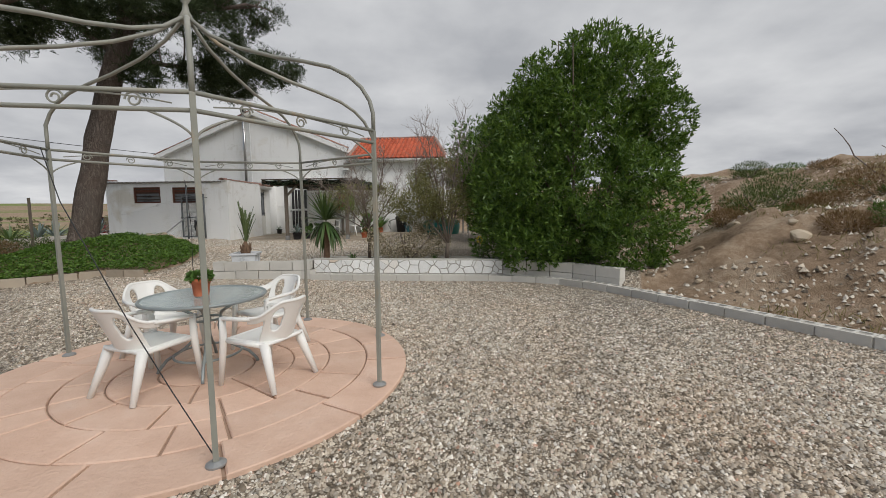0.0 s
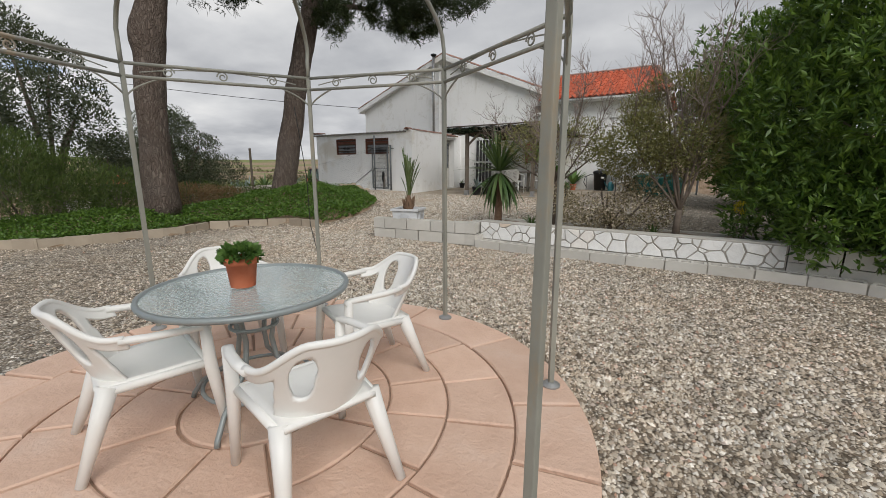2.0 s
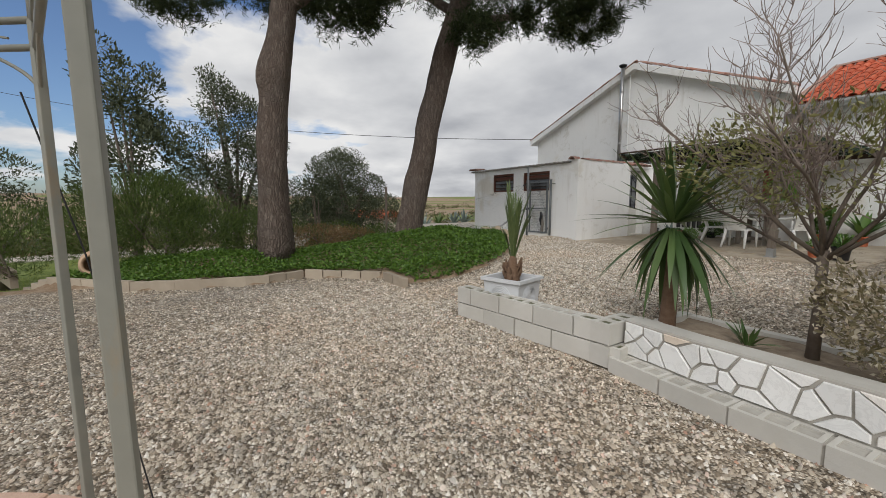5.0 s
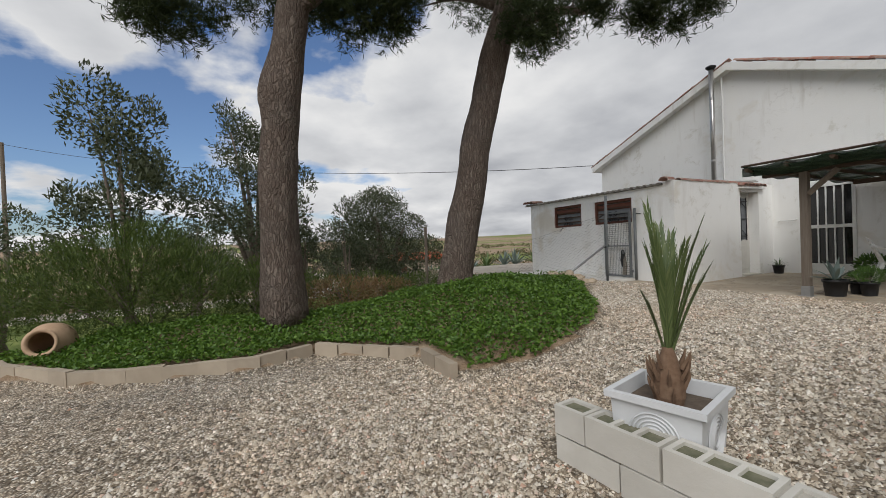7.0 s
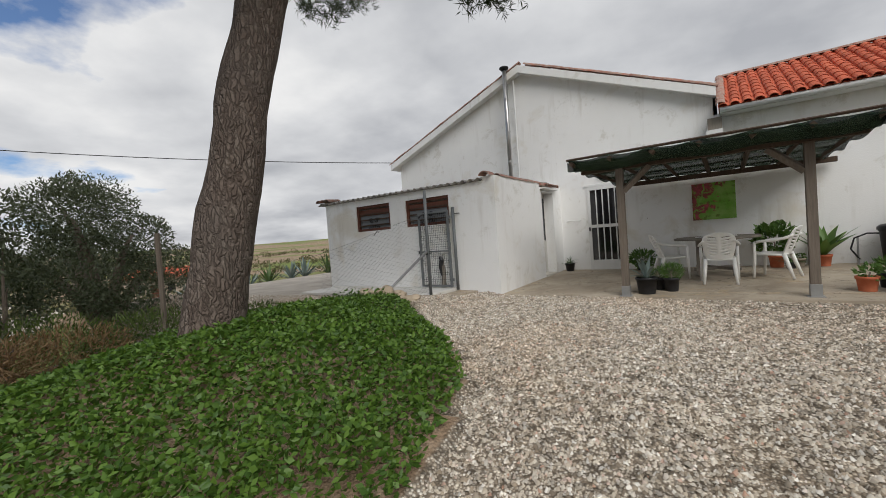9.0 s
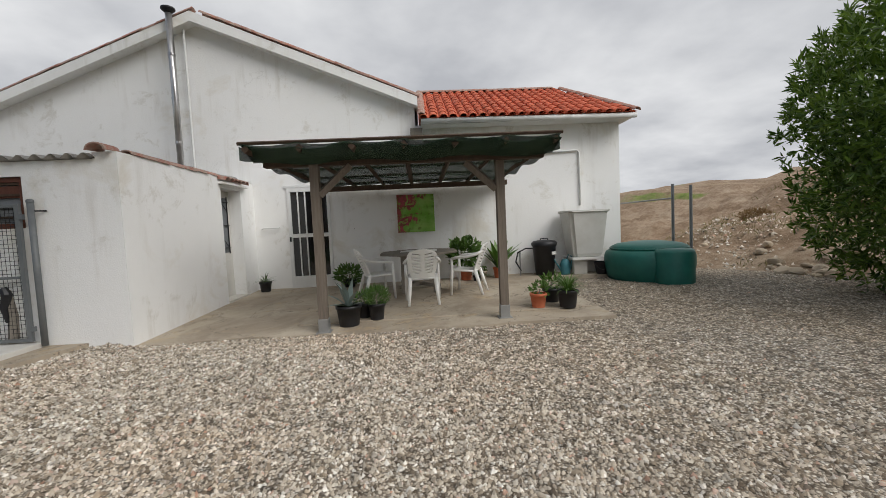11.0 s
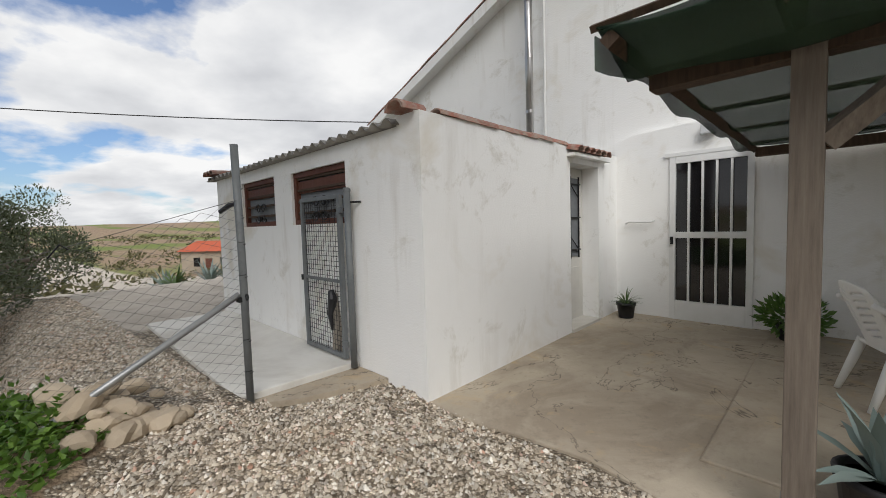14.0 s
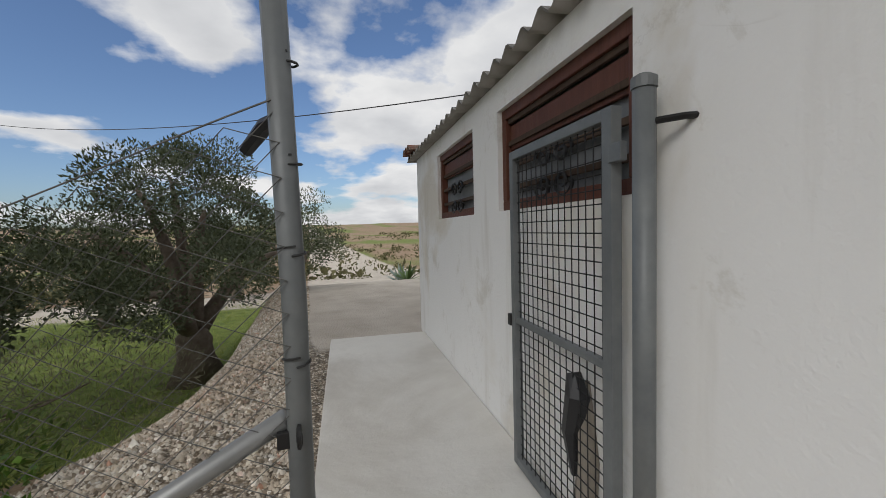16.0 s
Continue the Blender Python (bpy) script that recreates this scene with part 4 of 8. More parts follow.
for r0, r1 in zip(rings, rings[1:]):
    for k in range(6):
        bm.faces.new((r0[k], r0[(k + 1) % 6], r1[(k + 1) % 6], r1[k]))
for q in ((0, 1, 4, 5), (1, 2, 3, 4)):
    bm.faces.new([rings[2][k] for k in q])
screed = link("pavement_screed", bm, TERRACE, m=HM)
tagged(screed, "slightly raised concrete screed under the pergola", "terrace", kind="structure")
strip = link("pavement_strip", box(5.97, 3.05, 0.2, 8.0, 3.805, 0.60, 0.01), TERRACE, m=HM)
tagged(strip, "concrete strip along the house wall", "pavement", kind="structure")
path = link("pavement_path", box(-4.75, -1.12, 0.1, -0.98, -0.005, 0.605, 0.012), PATH, m=HM)
tagged(path, "pale concrete path beside the shed", "pavement", kind="structure")
apron = link("pavement_apron", prism([(-1.9, -1.30), (-1.1, -1.30), (-0.72, -0.75), (-0.52, -0.004), (-1.03, -0.004), (-1.03, -1.08), (-1.9, -1.08)], "z", 0.2, 0.548), TERRACE, m=HM)
tagged(apron, "rough concrete apron at the path's end", "pavement", kind="structure")


# ---- shared makers ----
def panel(fn, na, nb, thick, hole=lambda s, t: False, bm=None):
    """A curved sheet of real thickness with holes: fn(s, t) gives a place, s in -1..1 and t in 0..1."""
    bm = bm or bmesh.new()
    e = 1e-3

    def nrm(s, t):
        a = Vector(fn(s + e, t)) - Vector(fn(s - e, t))
        b = Vector(fn(s, t + e)) - Vector(fn(s, t - e))
        return a.cross(b).normalized()

    top, bot = {}, {}
    for i in range(na + 1):
        for j in range(nb + 1):
            s, t = -1 + 2 * i / na, j / nb
            p, n = Vector(fn(s, t)), nrm(s, t)
            top[i, j], bot[i, j] = bm.verts.new(p + n * thick / 2), bm.verts.new(p - n * thick / 2)

    def solid(i, j):
        return 0 <= i < na and 0 <= j < nb and not hole(-1 + 2 * (i + 0.5) / na, (j + 0.5) / nb)

    rim = {}
    for i in range(na):
        for j in range(nb):
            if not solid(i, j):
                continue
            c = ((i, j), (i + 1, j), (i + 1, j + 1), (i, j + 1))
            bm.faces.new([top[k] for k in c])
            bm.faces.new([bot[k] for k in c[::-1]])
            for (a, b), (di, dj) in zip(((c[0], c[1]), (c[1], c[2]), (c[2], c[3]), (c[3], c[0])), ((0, -1), (1, 0), (0, 1), (-1, 0))):
                if not solid(i + di, j + dj):
                    bm.faces.new((top[a], top[b], bot[b], bot[a]))
                    if 0 <= i + di < na and 0 <= j + dj < nb:
                        rim.setdefault(a, set()).add(b)
                        rim.setdefault(b, set()).add(a)
    # smooth the stepped rims of the holes
    for _ in range(5):
        for layer in (top, bot):
            moved = {k: layer[k].co * 0.5 + sum((layer[q].co for q in n), Vector()) * (0.5 / len(n)) for k, n in rim.items() if len(n) == 2}
            for k, co in moved.items():
                layer[k].co = co
    loose = [v for v in bm.verts if not v.link_faces]
    bmesh.ops.delete(bm, geom=loose, context="VERTS")
    return bm


def pot_body(r, h, wall=0.012, taper=0.78, rim=0.018, sides=24):
    return lathe([(r * taper, 0.0), (r * 0.96, h - 0.04), (r + rim * 0.3, h - 0.04), (r + rim * 0.5, h), (r - wall, h), (r - wall, h - 0.05), (r * taper * 0.98, 0.02)], sides, cap=False)


def blades(n, length, width, droop, rng, low=10, high=88, base_r=0.04, z=0.0, segs=4):
    """Sword leaves that spread from one point and bend over: arrays of verts and quads."""
    V, F = [], []
    for i in range(n):
        az, el = rng.uniform(0, 2 * math.pi), math.radians(rng.uniform(low, high))
        L, w = length * rng.uniform(0.75, 1.1), width * rng.uniform(0.8, 1.15)
        d = Vector((math.cos(az), math.sin(az), 0))
        side = Vector((-math.sin(az), math.cos(az), 0))
        p = d * base_r + Vector((0, 0, z))
        o = len(V)
        for k in range(segs + 1):
            f = k / segs
            ww = w * (0.55 + 0.9 * f if f < 0.5 else 1.0 * (1 - f) * 2) * 0.5 + 0.001
            lift = Vector((0, 0, 0.25 * w))
            V += [p + side * ww + lift * (1 - f), p, p - side * ww + lift * (1 - f)]
            e2 = el - droop * f
            p = p + (d * math.cos(e2) + Vector((0, 0, math.sin(e2)))) * (L / segs)
        for k in range(segs):
            a = o + 3 * k
            F += [(a, a + 1, a + 4, a + 3), (a + 1, a + 2, a + 5, a + 4)]
    return np.array([tuple(v) for v in V]), np.array(F)


# ---- round slab of pink flagstones ----
slab = tagged(new("pavement_round"), "round slab of pink stamped concrete flagstones", "pavement", kind="structure")
slab.matrix_basis = pose(GC[0], GC[1], 0)
part("slab_base", lathe([(1.93, -0.25), (1.95, -0.022)], 96), JOINT, slab)
RINGS = [(0.0, 0.42, 1), (0.42, 0.80, 9), (0.80, 1.16, 14), (1.16, 1.55, 16), (1.55, 1.965, 13)]
ring_rng = random.Random(5)


def wedge(r0, r1, a0, a1, z0, z1):
    """A flagstone between two rings with softened upper edges."""
    bm = bmesh.new()
    n = max(3, int((a1 - a0) * r1 / 0.09))
    loop = [(r1, a0 + (a1 - a0) * k / n) for k in range(n + 1)]
    loop += [(r0, a1 - (a1 - a0) * k / n) for k in range(n + 1)] if r0 > 0.01 else []
    rm, am = (r0 + r1) / 2, (a0 + a1) / 2
    cx, cy = rm * math.cos(am), rm * math.sin(am)
    pts = [(r * math.cos(a), r * math.sin(a)) for r, a in loop]
    lo = [bm.verts.new((x, y, z0)) for x, y in pts]
    mid = [bm.verts.new((x, y, z1 - 0.008)) for x, y in pts]

    def shrink(x, y):
        d = math.hypot(cx - x, cy - y)
        return (x + (cx - x) / d * 0.012, y + (cy - y) / d * 0.012)

    hi = [bm.verts.new((*shrink(x, y), z1)) for x, y in pts]
    m = len(pts)
    for A, B in ((lo, mid), (mid, hi)):
        for i in range(m):
            bm.faces.new((A[i], A[(i + 1) % m], B[(i + 1) % m], B[i]))
    bm.faces.new(hi)
    return bm


for r0, r1, n in RINGS:
    off = ring_rng.uniform(0, 1)
    gap = 0.012
    if n == 1:
        part("flagstone", lathe([(r1 - gap, -0.05), (r1 - gap, -0.006), (r1 - gap - 0.012, 0.0)], 40), FLAG, slab)
        continue
    cutsa = [off + 2 * math.pi * (k + ring_rng.uniform(-0.2, 0.2)) / n for k in range(n)]
    cutsa.append(cutsa[0] + 2 * math.pi)
    for a0, a1 in zip(cutsa, cutsa[1:]):
        g = gap / r1
        part("flagstone", wedge(r0 + gap * 0.5, r1 - gap * 0.5 if r1 < 1.9 else r1, a0 + g, a1 - g, -0.06, 0.0 + ring_rng.uniform(-0.003, 0.003)), FLAG, slab)

# ---- gazebo frame ----
gz = thing("gazebo", pose(GC[0], GC[1], 0.0), "bare grey-green steel gazebo frame with scrollwork rails", "gazebo")
ANG = [radians(a) for a in (-14, 32.2, 77.1, 120.7, 167.3, 211, 257, 301)]
RAD = (1.83, 1.85, 1.82, 1.77, 1.80, 1.83, 1.83, 1.83)
LEAN_XY = ((0, 0), (-0.008, -0.05), (-0.004, -0.03), (0.015, -0.014), (-0.03, 0.02), (0, 0), (0, 0), (0, 0))
for a, GR, (lx, ly) in zip(ANG, RAD, LEAN_XY):
    ca, sa = math.cos(a), math.sin(a)
    p = lambda r, z: (r * ca + lx * min(z, 2.2) / 2.2 * r / GR, r * sa + ly * min(z, 2.2) / 2.2 * r / GR, z)
    post_tube = box(-0.0165, -0.0165, 0.0, 0.0165, 0.0165, 2.22, 0.004, m=Matrix.Translation(p(GR, 0.0)) @ Matrix.Rotation(a, 4, "Z"))
    for v in post_tube.verts:
        v.co.x, v.co.y = v.co.x + lx * v.co.z / 2.2, v.co.y + ly * v.co.z / 2.2
    post = part("post", post_tube, GAZEBO, gz)
    part("foot_plate", lathe([(0.06, 0.0), (0.06, 0.012), (0.03, 0.03)], 14, centre=p(GR, 0.0)), GALV, post, "round bolted foot plate")
    prof = [(GR, 2.20), (GR, 2.36), (1.80, 2.47), (1.73, 2.58), (1.62, 2.68), (1.45, 2.77), (1.2, 2.84), (0.9, 2.91), (0.55, 3.02), (0.25, 3.16), (0.05, 3.32)]
    part("roof_rib", tube([p(r, z) for r, z in prof], 0.017, 8), GAZEBO, gz, smooth=True)
for k, a in enumerate(ANG):
    b, ra, rb = ANG[(k + 1) % 8], RAD[k], RAD[(k + 1) % 8]
    A = Vector((ra * math.cos(a) + LEAN_XY[k][0], ra * math.sin(a) + LEAN_XY[k][1], 0))
    B = Vector((rb * math.cos(b) + LEAN_XY[(k + 1) % 8][0], rb * math.sin(b) + LEAN_XY[(k + 1) % 8][1], 0))
    for z in (2.12, 2.22):
        part("rail", tube([A + Vector((0, 0, z)), B + Vector((0, 0, z))], 0.014, 8), GAZEBO, gz, smooth=True)
    for f in (0.22, 0.5, 0.78):
        c = A.lerp(B, f)
        d = (B - A).normalized()
        pts = []
        for i in range(22):
            an, r = i * 0.45, 0.044 * (1 - i / 30)
            pts.append(c + d * (r * math.cos(an) * (1 if f < 0.6 else -1)) + Vector((0, 0, 2.17 + r * math.sin(an))))
        part("scroll", tube(pts, 0.006, 5), GAZEBO, gz)
    part("bow_bar", tube([A.lerp(B, f) + Vector((0, 0, 2.125 + 0.085 * math.sin(math.pi * f) ** 0.7)) for f in np.linspace(0.08, 0.92, 12)], 0.005, 5), GAZEBO, gz)
    for P, Q in ((A, B), (B, A)):
        d = (Q - P).normalized()
        pts = [P + d * (0.24 * f ** 1.3) + Vector((0, 0, 1.945 + 0.17 * f ** 0.7)) for f in np.linspace(0, 1, 9)]
        part("brace", tube(pts, 0.0075, 6), GAZEBO, gz, smooth=True)
part("hub", lathe([(0.0, 3.26), (0.05, 3.29), (0.06, 3.34), (0.03, 3.40), (0.02, 3.46), (0.045, 3.50), (0.045, 3.54), (0.01, 3.58)], 12, cap=False), GAZEBO, gz, smooth=True)
# slack guy cords
cord = thing("guy_cord", pose(-1.44, 2.35, 0.02), "thin dark guy cord tied to a post foot", "cord", "guy cords")
part("cord_line", tube([(0, 0, 0), (-0.35, 0.17, 0.34), (-0.72, 0.34, 0.74), (-1.42, 0.65, 1.62), (-1.72, 0.85, 2.05)], 0.004, 5), CABLE, cord)
cord2 = thing("guy_cord", pose(-3.83, 2.9, 0.02), "thin dark guy cord tied to a post foot", "cord", "guy cords")
part("cord_line", tube([(0, 0, 0), (0.3, -0.2, 0.32), (0.75, -0.5, 0.95), (1.05, -0.72, 1.95)], 0.004, 5), CABLE, cord2)
cord3 = thing("guy_cord", pose(-3.4, 5.3, 0.02), "loose dark cord hanging from the gazebo rail", "cord", "guy cords")
part("cord_line", tube([(0.06, -0.02, 1.95), (0.02, 0.12, 1.3), (-0.05, 0.2, 0.8), (0.03, 0.25, 0.3), (0.1, 0.3, 0.02)], 0.004, 5), CABLE, cord3)

# ---- garden table and chairs ----
tab = thing("garden_table", pose(GC[0], GC[1] + 0.02, 0.0), "round garden table with rippled glass top and grey metal legs", "table")
part("glass_top", lathe([(0.02, 0.722), (0.533, 0.722), (0.533, 0.728), (0.02, 0.728)], 64), GLASS_TOP, tab, "rippled glass pane")
part("rim", lathe([(0.53, 0.708), (0.552, 0.708), (0.558, 0.722), (0.552, 0.736), (0.53, 0.736), (0.53, 0.708)], 64, cap=False), RIM, tab, smooth=True)
for k in range(4):
    a = radians(22 + 90 * k)
    c, s = math.cos(a), math.sin(a)
    pr = [(0.46, 0.705), (0.30, 0.66), (0.13, 0.56), (0.10, 0.42), (0.12, 0.30), (0.20, 0.22), (0.36, 0.12), (0.43, 0.03), (0.44, 0.0)]
    part("leg", tube([(r * c, r * s, z) for r, z in pr], 0.015, 8), RIM, tab, smooth=True)
part("leg_ring", tube([(0.13 * math.cos(t), 0.13 * math.sin(t), 0.5) for t in np.linspace(0, 2 * math.pi, 20, endpoint=False)], 0.011, 6, closed=True), RIM, tab)
part("leg_ring", tube([(0.30 * math.cos(t), 0.30 * math.sin(t), 0.155) for t in np.linspace(0, 2 * math.pi, 28, endpoint=False)], 0.012, 6, closed=True), RIM, tab, smooth=True)

rng = np.random.RandomState(11)
gp = thing("flower_pot", pose(GC[0] - 0.02, GC[1] - 0.01, 0.739), "terracotta pot with a leafy green plant on the table", "plant pot")
part("pot", pot_body(0.085, 0.17), TERRACOTTA, gp, smooth=True)
part("soil", lathe([(0.01, 0.135), (0.074, 0.135)], 20), SOIL, gp)
pp, dd = inside_blobs(330, [((0, 0, 0.185), (0.10, 0.095, 0.04))], rng, 0.2)
v, f = leaf_mesh(pp, dd + np.array([0, 0, 0.15]), 0.046, 0.042, rng=rng)
mass("foliage", v, f, POTLEAF, gp)


def low_chair(m):
    """White resin armchair: one curved band makes the low cut-out back and runs on into the arms; it faces +y."""
    ch = thing("garden_chair", m, "white resin garden armchair with a low cut-out back", "chair", "chairs round the glass table")
    part("seat", panel(lambda s, t: (s * (0.205 + 0.045 * t), -0.22 + 0.45 * t, 0.405 + 0.02 * t - 0.02 * (1 - s * s) * math.sin(math.pi * t) - 0.03 * max(0, t - 0.85) * 6 * 0.4), 12, 12, 0.024), WHITE_PLASTIC, ch, smooth=True)
    END = 1.32

    def back(s, t):
        a = s * END
        fall = max(0.0, min(1.0, (abs(s) - 0.30) / 0.60))
        fall = fall * fall * (3 - 2 * fall)
        top = 0.775 - 0.125 * fall
        z = 0.39 + (top - 0.39) * t
        w = (0.225 + 0.065 * t) * math.sin(a) / math.sin(END)
        y = -0.20 - 0.16 * t + (0.20 + 0.07 * t) * (1 - math.cos(a)) / (1 - math.cos(END))
        return (w, y, z)

    def hole(s, t):
        side = abs(s) > 0.64 + 0.10 * (1 - t) and t < 0.80
        cut = (abs(abs(s) - 0.385) / (0.135 + 0.05 * (t - 0.6))) ** 3 + (abs(t - 0.60) / 0.27) ** 3 < 1
        return side or cut

    part("backrest", panel(back, 84, 40, 0.020, hole), WHITE_PLASTIC, ch, smooth=True)
    part("back_rim", tube([back(s, 1.0) for s in np.linspace(-1, 1, 40)], 0.0155, 8), WHITE_PLASTIC, ch, smooth=True)
    for sx in (-1, 1):
        x, y, z = back(sx, 0.93)
        bm = tube([(x - sx * 0.002, y - 0.03, z + 0.01), (sx * 0.290, y + 0.08, z), (sx * 0.286, 0.13, z - 0.008), (sx * 0.276, 0.22, z - 0.016), (sx * 0.272, 0.252, z - 0.04)], 0.0185, 10)
        for vv in bm.verts:
            vv.co.x += (vv.co.x - sx * 0.282) * 0.35
        part("armrest", bm, WHITE_PLASTIC, ch, smooth=True)
        leg = tube([(sx * 0.274, 0.232, z - 0.01), (sx * 0.268, 0.242, 0.40), (sx * 0.282, 0.285, 0.0)], [0.026, 0.032, 0.021], 10)
        part("leg", leg, WHITE_PLASTIC, ch, smooth=True)
        part("leg", tube([(sx * 0.205, -0.17, 0.41), (sx * 0.228, -0.23, 0.24), (sx * 0.265, -0.32, 0.0)], [0.044, 0.036, 0.022], 10), WHITE_PLASTIC, ch, smooth=True)
        part("side_rail", tube([(sx * 0.215, -0.18, 0.39), (sx * 0.255, 0.22, 0.41)], 0.022, 8), WHITE_PLASTIC, ch, smooth=True)
    part("seat_apron", tube([(-0.25, 0.225, 0.412), (0.25, 0.225, 0.412)], 0.02, 8), WHITE_PLASTIC, ch, smooth=True)
    return ch


def face(x, y, tx, ty):
    """A pose at x, y on the slab, turned so that +y looks at the target."""
    return pose(x, y, 0.0, 0, 0, math.degrees(math.atan2(-(tx - x), ty - y)))


first_chair = low_chair(face(-2.60, 3.41, -2.33, 4.15))
for x, y, tx, ty in ((-1.61, 3.585, -2.45, 3.93), (-1.98, 4.50, -2.35, 3.85), (-3.02, 4.22, -2.33, 3.86)):
    copy_thing(first_chair, face(x, y, tx, ty))

# ---- pergola ----
pg = thing("pergola", hpose(0, 0, 0), "weathered timber pergola roofed with dark green shade net", "pergola")
FLu, FRu = 1.55, 5.18
PF, PB = -0.32, 3.72
PZF, PZB = 2.70, 2.66
for u, v in ((2.23, 0.15), (4.57, 0.28)):
    b0 = tz(u, v)
    post = part("post", box(u - 0.055, v - 0.055, b0 + 0.05, u + 0.055, v + 0.055, 2.60, 0.006), POST_WOOD, pg)
    part("post_shoe", box(u - 0.062, v - 0.064, b0 - 0.02, u + 0.062, v + 0.064, b0 + 0.17, 0.004), GALV, post, "galvanised post shoe")
    part("shoe_plate", box(u - 0.09, v - 0.09, b0 - 0.02, u + 0.09, v + 0.09, b0 + 0.008), GALV, post)
    sgn = 1 if u < 3 else -1
    part("knee_brace", tube([(u + sgn * 0.05, v, 2.20), (u + sgn * 0.44, v, 2.56)], 0.055, 4), POST_WOOD, pg)
part("front_beam", box(1.62, 0.12, 2.56, 5.12, 0.24, 2.67, 0.006), DARK_WOOD, pg)
part("back_beam", box(1.62, 3.60, 2.56, 5.4, 3.70, 2.66, 0.006), DARK_WOOD, pg)
for i in range(7):
    u = FLu + 0.05 + (FRu - FLu - 0.1) * i / 6
    part("rafter", tube([(u, PF, PZF), (u, PB, PZB)], 0.045, 4), DARK_WOOD, pg)
for i in range(5):
    v = PF + (PB - PF) * i / 4
    part("batten", tube([(FLu - 0.03, v, 2.765 - 0.01 * i), (FRu + 0.03, v, 2.775 - 0.01 * i)], 0.022, 4), DARK_WOOD, pg)


def net(s, t):
    u = (FLu + FRu) / 2 + s * (FRu - FLu) / 2
    v = PF - 0.02 + (PB - PF) * t
    sag = 0.06 * abs(math.sin(t * 4 * math.pi)) + 0.03 * abs(math.sin((s + 1) * 3 * math.pi))
    return (u, v, 2.755 - 0.04 * t - sag)


part("shade_net", panel(net, 48, 40, 0.006), SHADE, pg, "sagging dark green shade net", True)


def valance(s, t):
    u = (FLu + FRu) / 2 + s * (FRu - FLu) / 2
    gap = 0.045 * abs(math.sin((s + 1) * 3.2 * math.pi)) * (1 - t)
    return (u, PF - 0.03 + 0.36 * t + 0.02 * math.sin(s * 17), 2.735 - gap - 0.15 * t - 0.02 * math.sin(s * 9 + 1))


part("shade_valance", panel(valance, 60, 8, 0.006), SHADE, pg, "green net sagging along the edge", True)
for e in (FLu, FRu):
    part("side_net", panel(lambda s, t: (e + 0.02 * math.sin(7 * s), (PF + PB) / 2 + s * (PB - PF) / 2, 2.73 - 0.12 * t - 0.03 * math.sin(s * 11) * t), 30, 5, 0.006), SHADE, pg, smooth=True)

# ---- pergola table and chairs ----
pt = thing("patio_table", hpose(3.45, 2.55, tz(3.45, 2.55)), "octagonal greyed wooden table under the pergola", "table")
bm = lathe([(0.02, 0.70), (0.74, 0.70), (0.75, 0.715), (0.75, 0.735), (0.74, 0.742), (0.02, 0.742)], 8)
bmesh.ops.rotate(bm, verts=bm.verts[:], matrix=Matrix.Rotation(radians(22.5), 3, "Z"))
part("tabletop", bm, TABLE_WOOD, pt)
part("table_cloth", panel(lambda s, t: (0.34 * s, -0.2 + 0.5 * t, 0.746 + 0.006 * math.sin(9 * s) * t), 10, 8, 0.004), WHITE_PLASTIC, pt, "pale plastic sheet")
for k in range(4):
    a = radians(45 + 90 * k)
    part("leg", box(-0.045, -0.045, 0.0, 0.045, 0.045, 0.70, 0.006, m=pose(0.40 * math.cos(a), 0.40 * math.sin(a), 0)), TABLE_WOOD, pt)
for k in range(2):
    part("stretcher", box(-0.5, -0.03, 0.10, 0.5, 0.03, 0.16, 0.005, m=pose(0, 0, 0.004 * k, 0, 0, 45 + 90 * k)), TABLE_WOOD, pt)


